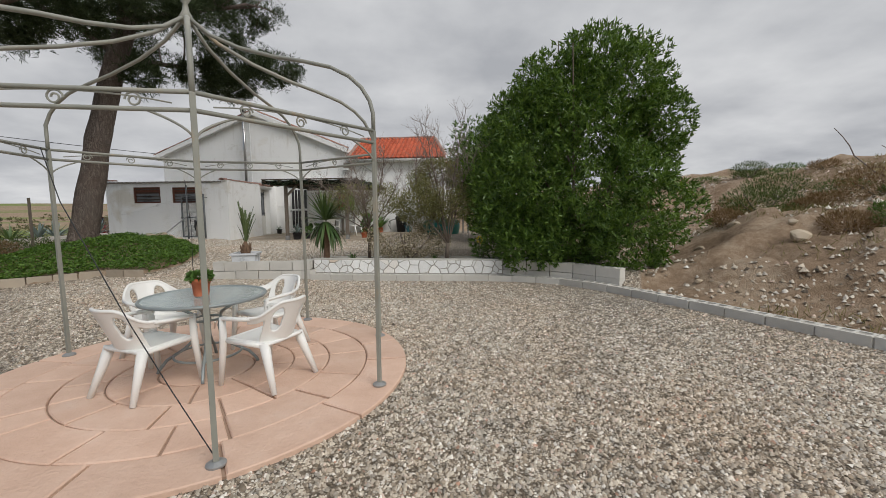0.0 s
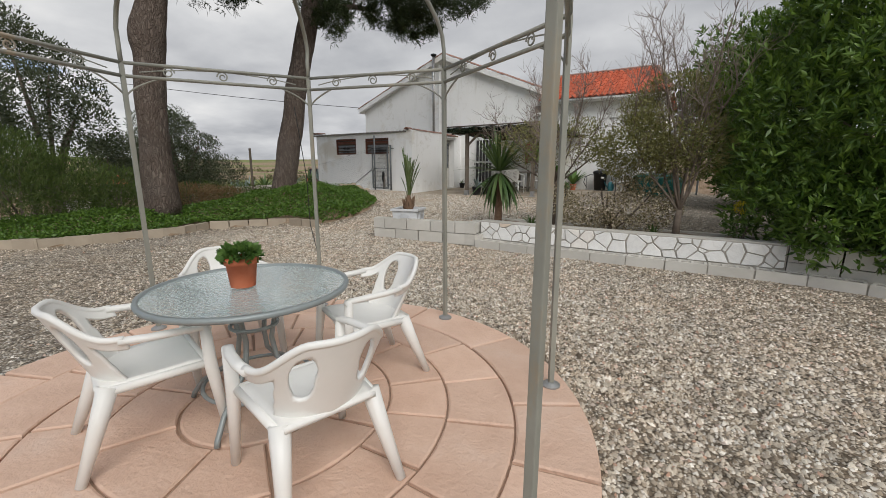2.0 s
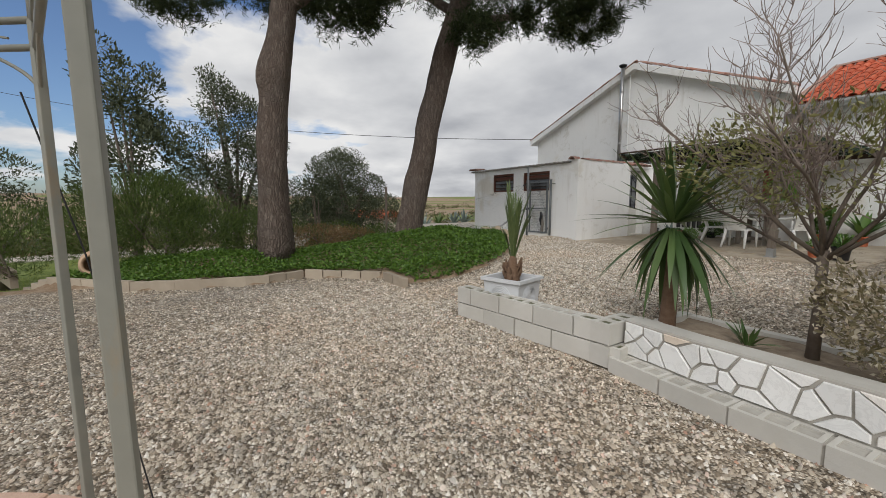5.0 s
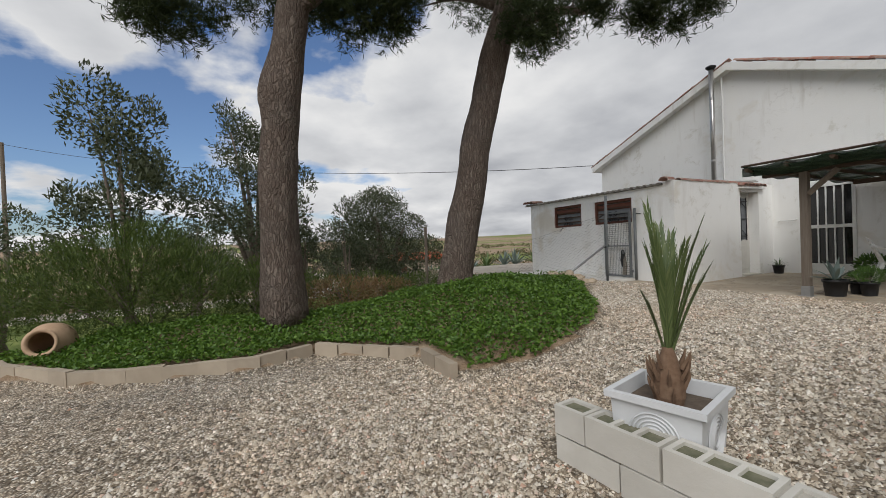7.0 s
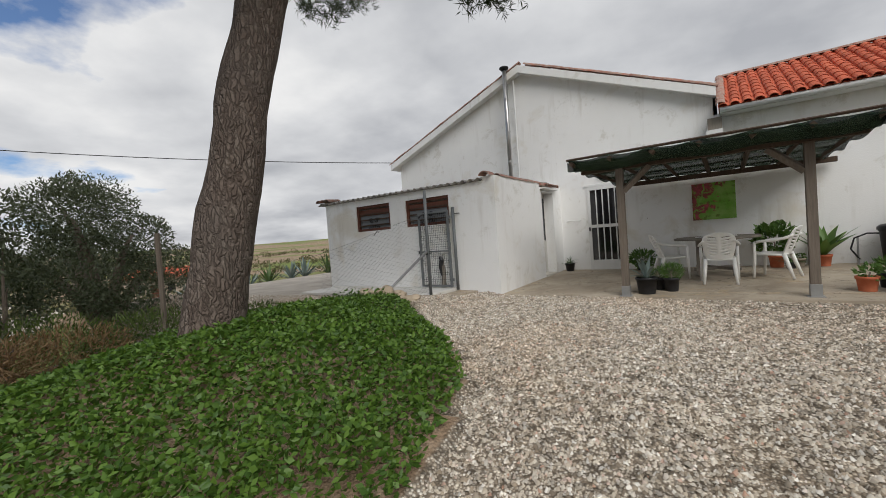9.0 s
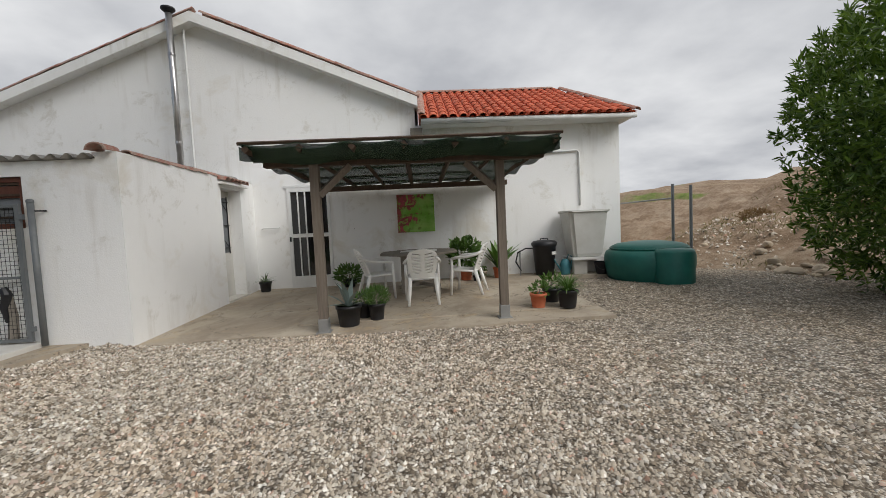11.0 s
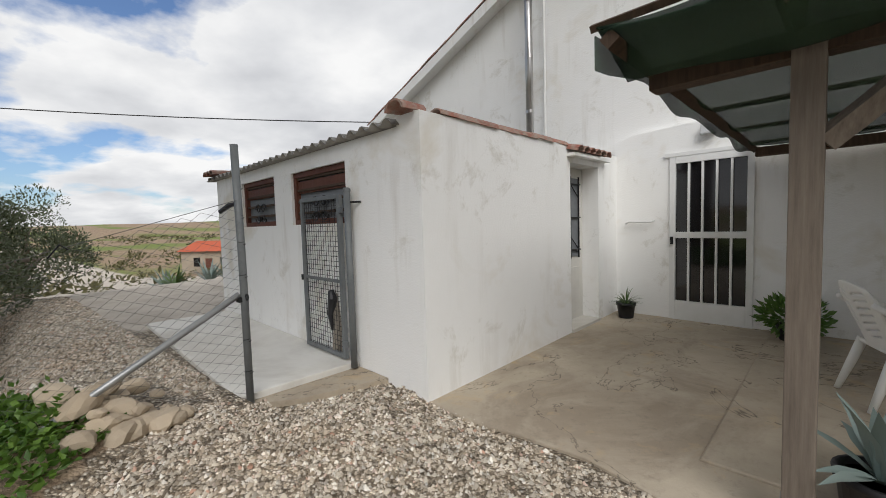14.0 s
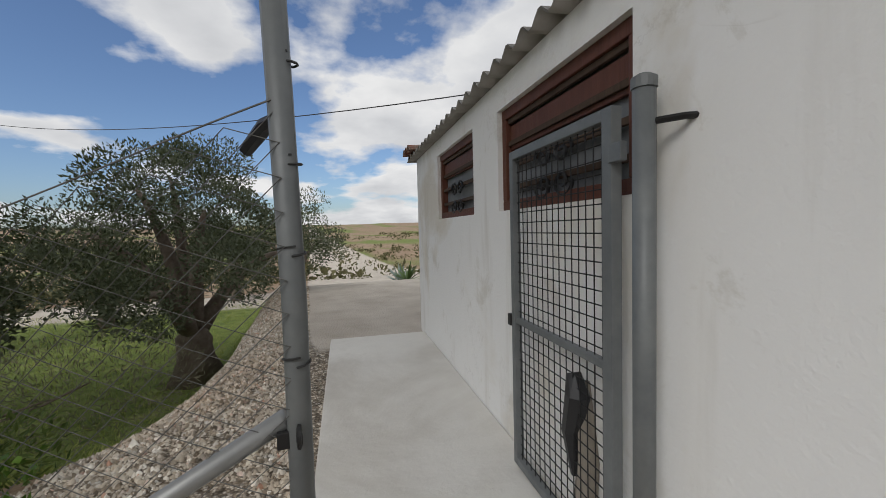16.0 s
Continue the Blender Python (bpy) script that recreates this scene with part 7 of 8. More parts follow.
def bare_tree(name, base, trunk, forks, spread, leaf_blobs, n_leaf, label, seed, tw=5, twig_len=0.55, depth=2, lmat=SPARSE):
    e = thing(name, Matrix.Translation(base), label, "tree")
    rr, rng = random.Random(seed), np.random.RandomState(seed)
    part("trunk", tube([Vector(p) for p in trunk[0]], trunk[1], 9), THIN_BARK, e, smooth=True)
    top = Vector(trunk[0][-1])
    starts = []
    for az, L, up, r in forks:
        bm = bmesh.new()
        pts, d = limb(bm, top - Vector((0, 0, rr.uniform(0, 0.12))), (math.cos(az) * spread, math.sin(az) * spread, up), L, r, rr, 7, 0.2, 0.05, 6)
        part("limb", bm, THIN_BARK, e, smooth=True)
        starts += [(p, d) for p in pts[2:]]
    bm = bmesh.new()
    twigs(bm, starts, tw, twig_len, 0.0055, rr, 0.12, 1.25, depth)
    part("twig_work", bm, TWIG, e)
    if n_leaf:
        p, d = inside_blobs(n_leaf, leaf_blobs, rng, 0.3)
        keep = np.sin(p[:, 0] * 6.1 + p[:, 2] * 3) + np.cos(p[:, 2] * 5.3 + p[:, 1] * 4) > -0.5
        v, f = leaf_mesh(p[keep], d[keep] + rng.normal(size=(keep.sum(), 3)) * 0.6 + np.array([0, 0, 0.3]), 0.06, 0.019, 0.15, rng)
        mass("crown", v, f, lmat, e)
    return e


b = (0.14, 9.12, 0.40)
bare_tree("fruit_tree", b, ([(0, 0, -0.05), (0.01, 0.01, 0.25), (0.02, 0.0, 0.42)], [0.06, 0.048, 0.044]), [(2.9, 2.5, 2.0, 0.024), (3.4, 2.1, 1.5, 0.02), (1.8, 2.3, 2.6, 0.02), (0.4, 2.0, 2.4, 0.02), (3.9, 2.5, 2.8, 0.022), (2.4, 2.7, 3.2, 0.02), (-0.6, 1.9, 2.0, 0.018), (3.1, 2.0, 0.9, 0.018), (3.0, 2.8, 4.0, 0.018), (0.9, 2.6, 3.6, 0.018)], 0.7,
          [((-0.35, 0.1, 1.55), (0.75, 0.65, 0.6)), ((0.05, 0.25, 1.35), (0.6, 0.6, 0.55)), ((-0.65, 0.1, 1.3), (0.6, 0.55, 0.5)), ((-0.15, 0.2, 2.0), (0.55, 0.5, 0.35))], 21000, "half-bare fruit tree with grey-green leaves in the planter", 17, 4, 0.42, 2)
b = (-1.72, 9.55, 0.40)
bare_tree("small_tree", b, ([(0, 0, -0.05), (0.01, 0.0, 0.4), (0.0, 0.01, 0.80)], [0.045, 0.036, 0.034]), [(0.4, 1.5, 0.8, 0.018), (2.0, 1.4, 0.7, 0.018), (3.6, 1.5, 0.8, 0.018), (5.0, 1.4, 0.8, 0.017), (1.2, 1.7, 1.9, 0.016), (4.3, 1.6, 1.8, 0.016), (2.8, 1.5, 0.55, 0.016), (6.0, 1.4, 0.6, 0.016), (0.2, 1.8, 2.6, 0.015), (3.2, 1.8, 2.8, 0.015)], 1.0,
          [((0.0, 0.0, 1.45), (1.1, 0.95, 0.40))], 4200, "small bare umbrella-shaped tree with sparse leaves", 19, 4, 0.34, 2)


def shrub(name, base, blobs, n, leaf, mat, label, category="shrub", seed=1, shell=0.4, lift=0.5, extra=None, group="", stems=6, gap=-9.0):
    e = thing(name, Matrix.Translation(base), label, category, group)
    rng, rr = np.random.RandomState(seed), random.Random(seed)
    b0 = Vector(base)
    bm = bmesh.new()
    for k in range(stems):
        c, r = blobs[k % len(blobs)]
        goal = Vector(c) + Vector((rr.uniform(-0.6, 0.6) * r[0], rr.uniform(-0.6, 0.6) * r[1], rr.uniform(-0.1, 0.6) * r[2])) - b0
        limb(bm, (rr.uniform(-0.06, 0.06), rr.uniform(-0.06, 0.06), -0.05), goal, goal.length, 0.02 + 0.006 * goal.length, rr, 5, 0.12, 0.02, 5)
    part("stems", bm, THIN_BARK, e)
    p, d = inside_blobs(n, [(tuple(Vector(c) - b0), r) for c, r in blobs], rng, shell)
    keep = np.sin(p[:, 0] * 4.1 + p[:, 2] * 2.3 + seed) + np.cos(p[:, 2] * 4.3 + p[:, 1] * 3.7) > gap
    p, d = p[keep], d[keep]
    v, f = leaf_mesh(p, d * 0.7 + rng.normal(size=p.shape) * 0.6 + np.array([0, 0, lift]), leaf[0], leaf[1], 0.15, rng)
    mass("crown", v, f, mat, e)
    if extra:
        m2, k, l2 = extra
        sel = rng.choice(len(p), k)
        v, f = leaf_mesh(p[sel] + d[sel] * 0.04, rng.normal(size=(k, 3)) + np.array([0, 0, 0.4]), l2[0], l2[1], 0.2, rng)
        mass("blossom", v, f, m2, e)
    return e


shrub("flowering_shrub", (-0.8, 9.45, 0.40), [((-1.15, 9.4, 0.88), (0.58, 0.42, 0.48)), ((-0.42, 9.4, 0.84), (0.66, 0.42, 0.42)), ((-0.9, 9.5, 1.08), (0.5, 0.38, 0.36))], 6800, (0.055, 0.02), BLOOM, "straggly brownish shrub with faded white flowers", seed=23, extra=(PETAL, 2300, (0.036, 0.03)), gap=-0.6)
shrub("yellow_flower", (0.88, 9.2, 0.40), [((0.88, 9.2, 0.6), (0.16, 0.12, 0.16))], 220, (0.09, 0.02), POTLEAF, "green plant with a yellow flower head", seed=24, stems=3)
yf = thing("yellow_bloom_plant", pose(0.88, 9.19, 0.40), "yellow flower head on a stalk", "flower")
part("stalk", tube([(0, 0, 0), (0.01, 0, 0.42)], 0.008, 5), TWIG, yf)
pr, dr = inside_blobs(160, [((0.01, 0, 0.47), (0.07, 0.07, 0.08))], np.random.RandomState(3), 0.3)
v, f = leaf_mesh(pr, dr, 0.03, 0.02, rng=np.random.RandomState(4))
mass("petals", v, f, YELLOW, yf)
for x, y, L, s in ((-2.1, 9.5, 0.22, 2), (-0.15, 9.3, 0.2, 3), (1.15, 9.1, 0.22, 4)):
    ag = thing("small_aloe", pose(x, y, 0.405), "small spiky aloe growing in the planter", "plant", "aloes in the planter")
    v, q = blades(16, L, 0.03, 0.4, random.Random(s), 15, 85)
    mass("leaves", v, q, YUCCA, ag)

# yucca
yc = thing("yucca", pose(-2.72, 9.47, 0.38), "green yucca with a drooping skirt of sword leaves", "plant")
part("trunk", tube([(0, 0, -0.03), (0.02, 0.0, 0.45), (0.03, 0.0, 0.92)], [0.075, 0.06, 0.055], 10), HUSK, yc)
v, q = blades(70, 0.82, 0.055, 0.35, random.Random(6), 0, 85, 0.04, 0.98, 5)
mass("leaves", v, q, YUCCA, yc)
v, q = blades(55, 0.78, 0.065, 0.55, random.Random(7), -70, -25, 0.05, 0.92, 5)
mass("skirt_leaves", v, q, YUCCA, yc)

# palm in a square grey planter
PX, PY = -4.56, 9.33
pb = hz(PX, PY)
pl_ = thing("palm_planter", pose(PX, PY, pb, 0, 0, 12), "young palm in a square pale grey plastic planter", "potted plant")
bm = bmesh.new()
prof = [(0.235, 0.0), (0.255, 0.36), (0.285, 0.36), (0.285, 0.40), (0.245, 0.40), (0.24, 0.30)]
rings = []
for w, z in prof:
    rings.append([bm.verts.new((sx * w, sy * w, z)) for sx, sy in ((-1, -1), (1, -1), (1, 1), (-1, 1))])
for a, b in zip(rings, rings[1:]):
    for k in range(4):
        bm.faces.new((a[k], a[(k + 1) % 4], b[(k + 1) % 4], b[k]))
bm.faces.new(rings[0][::-1])
part("planter_body", bm, GREY_PLASTIC, pl_)
part("soil", box(-0.235, -0.235, 0.28, 0.235, 0.235, 0.31), SOIL, pl_)
for rz in (0, 90, 180, 270):
    for k in range(5):
        r = 0.055 + 0.022 * k
        pts = [(r * math.cos(t), -0.250 - 0.001 * k, 0.17 + r * math.sin(t)) for t in np.linspace(0, 2 * math.pi, 26, endpoint=False)]
        bm = tube(pts, 0.006, 5, closed=True)
        bmesh.ops.rotate(bm, verts=bm.verts[:], matrix=Matrix.Rotation(radians(rz), 3, "Z"))
        part("ring_relief", bm, GREY_PLASTIC, pl_)
part("palm_stump", lathe([(0.075, 0.28), (0.095, 0.36), (0.085, 0.48), (0.05, 0.60), (0.03, 0.66)], 14), HUSK, pl_)
rr = random.Random(12)
for k in range(34):
    a, z = rr.uniform(0, 6.28), rr.uniform(0.33, 0.55)
    part("husk_scale", tube([(0.08 * math.cos(a), 0.08 * math.sin(a), z), (0.115 * math.cos(a), 0.115 * math.sin(a), z + 0.07), (0.125 * math.cos(a), 0.125 * math.sin(a), z + 0.11)], [0.016, 0.011, 0.003], 4), HUSK, pl_)
FR = [(150, 0.98, 86), (120, 0.85, 84), (250, 0.8, 88), (20, 0.85, 82), (330, 0.75, 82), (95, 0.8, 84), (185, 0.7, 86), (45, 0.72, 76), (290, 0.55, 80), (10, 0.6, 74), (200, 0.4, 78)]
for az, L, el in FR:
    a, e_ = radians(az), radians(el)
    d = Vector((math.cos(a), math.sin(a), 0))
    side = Vector((-math.sin(a), math.cos(a), 0))
    pts, p = [], Vector((0, 0, 0.55))
    for k in range(13):
        pts.append(p.copy())
        ee = e_ - 0.22 * (k / 12) ** 1.5
        p = p + (d * math.cos(ee) + Vector((0, 0, math.sin(ee)))) * L / 12
    fr = part("frond", tube(pts, [0.012 - 0.0007 * k for k in range(13)], 5), PALM, pl_)
    V2, F2 = [], []
    for k in range(3, 13):
        tdir = (pts[k] - pts[k - 1]).normalized()
        for sgn in (-1, 1):
            for half_ in (0, 0.5):
                w = (tdir * 0.95 + side * sgn * 0.24 + Vector((0, 0, 0.05))).normalized()
                ll = 0.20 * (1 - abs(k - 7) / 11) * (0.8 + 0.4 * rr.random())
                b_ = pts[k] - tdir * half_ * L / 12
                tip = b_ + w * ll
                o = len(V2)
                n_ = w.cross(side).normalized()
                wd = w.cross(n_).normalized() * 0.0075
                mid = b_ + w * ll * 0.45
                V2 += [tuple(b_), tuple(mid + wd + n_ * 0.004), tuple(tip), tuple(mid - wd + n_ * 0.004)]
                F2 += [(o, o + 1, o + 2), (o, o + 2, o + 3)]
    mass("leaf_blade", V2, F2, PALM, fr)

# clay jar lying in the bed
jx, jy = -10.9, 4.78
jar = thing("clay_jar", pose(jx, jy, hz(jx, jy) + 0.22, 0, 82, -8), "weathered clay jar lying on its side in the bed", "jar")
part("jar_body", lathe([(0.10, -0.36), (0.20, -0.30), (0.27, -0.10), (0.27, 0.08), (0.20, 0.24), (0.17, 0.28), (0.20, 0.31), (0.165, 0.31), (0.14, 0.27), (0.18, 0.2), (0.22, 0.0), (0.15, -0.28)], 26), m_simple("sandy_clay", (0.42, 0.28, 0.18), (0.52, 0.37, 0.25), 6, 0.9), jar, smooth=True)

# shrubs behind the bed
shrub("feathery_shrub", (-11.6, 5.9, 0.2), [((-11.5, 5.6, 1.15), (1.15, 1.1, 1.0)), ((-11.3, 6.6, 0.95), (0.8, 0.8, 0.85)), ((-11.9, 4.7, 1.05), (0.9, 0.8, 0.85)), ((-11.7, 5.9, 1.6), (0.6, 0.6, 0.6))], 19000, (0.13, 0.012), FEATHER, "feathery green shrub behind the planted bed", seed=41, lift=0.9)
shrub("feathery_shrub", (-12.6, 3.3, 0.1), [((-12.6, 3.3, 0.8), (1.2, 1.1, 0.8)), ((-13.5, 2.2, 0.8), (1.2, 1.1, 0.9))], 9000, (0.13, 0.014), FEATHER, "feathery green shrub at the yard's edge", seed=42, lift=0.9)
shrub("feathery_shrub", (-12.0, 7.7, 0.2), [((-12.0, 7.7, 0.75), (1.0, 0.9, 0.7))], 6000, (0.12, 0.012), FEATHER, "dark feathery shrub behind the pine", seed=43, lift=0.8)
shrub("dry_shrub", (-11.4, 9.3, 0.3), [((-11.3, 9.1, 0.65), (0.7, 0.9, 0.35)), ((-11.5, 10.1, 0.6), (0.6, 0.7, 0.3))], 4200, (0.10, 0.014), DRY, "brown dried-out shrub between the pines", seed=44, lift=0.7)
shrub("low_hedge", (-11.8, 11.4, 0.1), [((-11.7, 11.2, 0.55), (0.8, 0.9, 0.4)), ((-11.2, 12.4, 0.5), (0.7, 0.8, 0.3)), ((-12.2, 10.0, 0.6), (0.7, 0.9, 0.45)), ((-12.4, 8.7, 0.6), (0.7, 0.9, 0.5))], 9000, (0.08, 0.02), FEATHER, "dark low hedge behind the planted bed", seed=45)
shrub("dry_hedge", (-14.0, 9.6, -0.8), [((-14.0, 9.6, 0.2), (1.2, 1.8, 0.9)), ((-14.2, 12.0, 0.0), (1.0, 1.4, 0.7)), ((-14.6, 6.6, 0.3), (1.2, 1.7, 0.9))], 11000, (0.09, 0.012), m_leaf("grey_scrub_leaves", (0.11, 0.11, 0.075), (0.20, 0.185, 0.13), 0.7, 0.2, 0.15), "grey-green scrub below the bed", seed=46, lift=0.7)


def olive(x, y, h, R, label, seed, n=9000, trunk_r=0.2, group="olive trees", low=0.26, gap=-1.2):
    """Olive: short forked trunk, wide crown of R metres made of many clumps."""
    z = hz(x, y)
    rr = random.Random(seed)
    e = thing("olive_tree", pose(x, y, z), label, "tree", group)
    fork = h * 0.17
    bm = bmesh.new()
    tube([(0, 0, -0.1), (0.03, 0.02, fork * 0.5), (0.0, 0.0, fork), (0.05, 0.03, fork * 1.2)], [trunk_r * 1.5, trunk_r, trunk_r * 1.05, trunk_r * 0.6], 14, bm)
    for v in bm.verts:
        v.co += Vector((v.co.x, v.co.y, 0)) * 0.5 * noise.noise(v.co * 4.0)
    part("trunk", bm, THIN_BARK, e, smooth=True)
    blobs = []
    for k in range(13):
        a = k * 2.4 + rr.uniform(-0.3, 0.3)
        r = R * (0.62 if k < 8 else 0.28) * rr.uniform(0.85, 1.15)
        zz = h * (rr.uniform(low + 0.06, 0.58) if k < 8 else rr.uniform(0.6, 0.82))
        c = Vector((r * math.cos(a), r * math.sin(a), zz))
        blobs.append((tuple(c), (0.31 * R * rr.uniform(0.75, 1.25), 0.31 * R * rr.uniform(0.75, 1.25), 0.125 * h * rr.uniform(0.8, 1.3))))
        if k % 2 == 0:
            bm = bmesh.new()
            tube(arc_points((0, 0, fork * 0.95), c, 0.08 * h, 6), [trunk_r * (0.55 - 0.075 * i) for i in range(7)], 6, bm)
            part("limb", bm, THIN_BARK, e, smooth=True)
    rng = np.random.RandomState(seed)
    p, d = inside_blobs(n, blobs, rng, 0.35)
    keep = np.sin(p[:, 0] * 3.7 + p[:, 2] * 2.3 + seed) + np.cos(p[:, 2] * 4.3 + p[:, 1] * 3.1) > gap
    p, d = p[keep], d[keep]
    v, f = leaf_mesh(p, d * 0.6 + rng.normal(size=p.shape) * 0.6 + np.array([0, 0, 0.4]), 0.095 if n > 20000 else 0.12, 0.034 if n > 20000 else 0.042, 0.12, rng)
    mass("crown", v, f, OLIVE, e)
    return e


olive(-17.1, 12.45, 5.1, 2.75, "old grey-green olive tree with a forked gnarled trunk", 51, 44000, 0.32, gap=-0.45)
olive(-13.0, 5.35, 6.4, 1.45, "sparse young olive tree behind the bed", 52, 12000, 0.09, gap=-0.3)
olive(-15.6, 7.9, 7.6, 2.1, "tall olive tree behind the pines", 53, 19000, 0.15, gap=-0.3)
olive(-15.5, 9.15, 4.2, 0.85, "small olive tree beyond the bed", 60, 3600, 0.08, gap=-0.3)
olive(-14.9, 10.3, 4.4, 0.75, "slender young olive tree beyond the bed", 61, 3600, 0.07, gap=-0.3)
olive(-24.0, 14.2, 4.0, 2.2, "distant olive tree in the grove", 54, 6000, 0.2)
olive(-23.5, 8.5, 4.2, 2.2, "distant olive tree in the grove", 55, 6000, 0.2)
olive(-20.5, 6.2, 4.4, 2.1, "olive tree in the grove", 56, 7000, 0.2, gap=-0.5)
olive(-28.0, 11.5, 4.0, 2.2, "distant olive tree in the grove", 57, 5000, 0.2)
olive(-17.5, 2.0, 4.6, 1.9, "olive tree beyond the yard", 58, 7000, 0.18, gap=-0.4)
olive(-21.0, -2.5, 4.6, 2.2, "olive tree beyond the yard", 59, 8000, 0.18)

# agaves along the drive
rr = random.Random(77)
for k in range(11):
    x, y = -16.5 - 0.8 * k + rr.uniform(-0.3, 0.3), 22.5 - 0.45 * k + rr.uniform(-0.4, 0.4)
    ag = thing("agave", pose(x, y, hz(x, y)), "grey-green agave clump beside the drive", "plant", "agaves along the drive")
    v, q = blades(26, 0.95, 0.11, 0.35, random.Random(k), 20, 88, 0.06, 0.0, 4)
    mass("leaves", v, q, AGAVE if k % 3 else YUCCA, ag)

# scrub on the bank
srr = random.Random(61)
SCRUB = [(6.2, 11.5, 0.8, 0), (8.0, 10.0, 0.9, 0), (9.2, 8.4, 0.8, 1), (10.0, 12.0, 0.9, 0), (7.4, 7.2, 0.45, 1), (10.6, 6.4, 0.8, 0), (12.0, 8.6, 0.9, 0), (9.0, 5.2, 0.5, 2), (8.2, 5.8, 0.5, 2), (9.8, 4.4, 0.55, 2), (11.0, 5.2, 0.6, 2), (13.0, 6.6, 0.7, 1), (7.0, 14.0, 0.5, 1), (6.0, 18.5, 0.4, 1), (9.0, 17.0, 0.6, 0), (5.2, 20.5, 0.4, 1), (11.5, 15.0, 0.7, 0), (13.5, 10.8, 0.9, 1), (8.2, 8.9, 0.4, 1), (6.6, 9.3, 0.4, 1)]
for i, (x, y, r, k) in enumerate(SCRUB):
    z = hz(x, y)
    shrub("scrub_bush", (x, y, z), [((x, y, z + r * 0.35), (r, r * 0.9, r * 0.5))], int(2200 * r) + 500, (0.10, 0.014 if k < 2 else 0.03), (FEATHER, DRY, COVER)[k], ("grey-green scrub bush on the bank", "dry brown scrub bush on the bank", "bright green weeds on the bank")[k], seed=100 + i, group="scrub on the bank", stems=4, lift=0.8)
for i in range(34):
    x, y, r = srr.uniform(5.2, 13.5), srr.uniform(4.0, 19.5), srr.uniform(0.22, 0.6)
    dF, sF = seg_dist(np.array([x]), np.array([y]), FOOT)
    if sF[0] < 0 or dF[0] < 2.6:
        continue
    z, k = hz(x, y), i % 5
    shrub("scrub_bush", (x, y, z), [((x, y, z + r * 0.3), (r * 1.2, r, r * 0.42))], int(1500 * r) + 260, (0.10, 0.016), (DRY, FEATHER, DRY, FEATHER, COVER)[k], ("dry brown scrub bush on the bank", "grey-green scrub bush on the bank", "dry brown scrub bush on the bank", "grey-green scrub bush on the bank", "bright green weeds on the bank")[k], seed=140 + i, group="scrub on the bank", stems=3, lift=0.8)
dead = thing("dead_brush", pose(11.4, 9.5, hz(11.4, 9.5)), "bare dead branches on top of the bank", "brush")
bm = bmesh.new()
rr = random.Random(5)
for k in range(16):
    limb(bm, (rr.uniform(-0.8, 0.8), rr.uniform(-0.5, 0.5), 0), (rr.uniform(-1, 1), rr.uniform(-1, 1), 0.9), rr.uniform(0.9, 1.9), 0.022, rr, 6, 0.35, 0.0, 4)
part("branches", bm, TWIG, dead)
for i in range(24):
    x, y = rr.uniform(1.9, 9.5), rr.uniform(3.0, 20.0)
    dF, sF = seg_dist(np.array([x]), np.array([y]), FOOT)
    if sF[0] < 0 or dF[0] < 0.15 or dF[0] > 5.5:
        continue
    r = rr.uniform(0.05, 0.12) if i % 4 else rr.uniform(0.10, 0.18)
    stone("stone", x, y, hz(x, y) + r * 0.15, r, 200 + i, "pale weathered stone lying on the bank", "stones on the bank")
for i in range(26):
    x, y = 2.3 + rr.uniform(0, 1.6), 17.2 + rr.uniform(-1.2, 1.0)
    r = rr.uniform(0.06, 0.16)
    stone("stone", x, y, hz(x, y) + r * 0.2, r, 300 + i, "pale rubble stone at the foot of the bank", "rubble by the bank")

# far house and parked car
fx, fy = -62.0, 35.0
fh = thing("distant_house", pose(fx, fy, hz(fx, fy), 0, 0, 30), "distant ochre house with an orange tile roof", "house")
part("wall", box(-4, -3, -1, 4, 3, 2.8), SANDBLOCK, fh)
part("roof", prism([(-3.4, 2.8), (3.4, 2.8), (0, 4.0)], "x", -4.3, 4.3), TILE, fh)
for x in (-2.2, 1.6):
    part("window", box(x, -3.04, 0.9, x + 0.9, -2.98, 2.0), DARK_GLASS, fh)
part("door", box(-0.5, -3.04, -0.2, 0.5, -2.98, 1.9), BROWN_WOOD, fh)
part("annex", box(4.0, -2.5, -1, 8.0, 2.5, 1.9), SANDBLOCK, fh)

cx_, cy_ = -23.4, 27.4
car = thing("parked_car", pose(cx_, cy_, hz(cx_, cy_) + 0.02, 0, 0, 120), "dark red estate car parked beyond the shed", "car")
body = [(-2.1, 0.35), (2.1, 0.35), (2.15, 0.7), (1.9, 0.85), (0.95, 0.95), (-2.0, 0.98), (-2.15, 0.8)]
bm = prism(body, "y", -0.85, 0.85)
bmesh.ops.bevel(bm, geom=bm.edges[:], offset=0.05, segments=2, affect="EDGES")
part("body", bm, CAR_RED, car)
bm = prism([(0.95, 0.95), (0.35, 1.45), (-1.6, 1.48), (-2.0, 0.98)], "y", -0.72, 0.72)
bmesh.ops.bevel(bm, geom=bm.edges[:], offset=0.05, segments=2, affect="EDGES")
part("cabin_glass", bm, DARK_GLASS, car)
part("roof_panel", box(-1.6, -0.70, 1.47, 0.32, 0.70, 1.51, 0.015), CAR_RED, car)
for x in (-1.3, 1.3):
    for y in (-0.8, 0.8):
        w = part("wheel", tube([(x, y - 0.1, 0.31), (x, y + 0.1, 0.31)], 0.31, 20), BLACK_PLASTIC, car)
        part("rim", tube([(x, y - 0.11, 0.31), (x, y + 0.11, 0.31)], 0.18, 14), GALV, w)
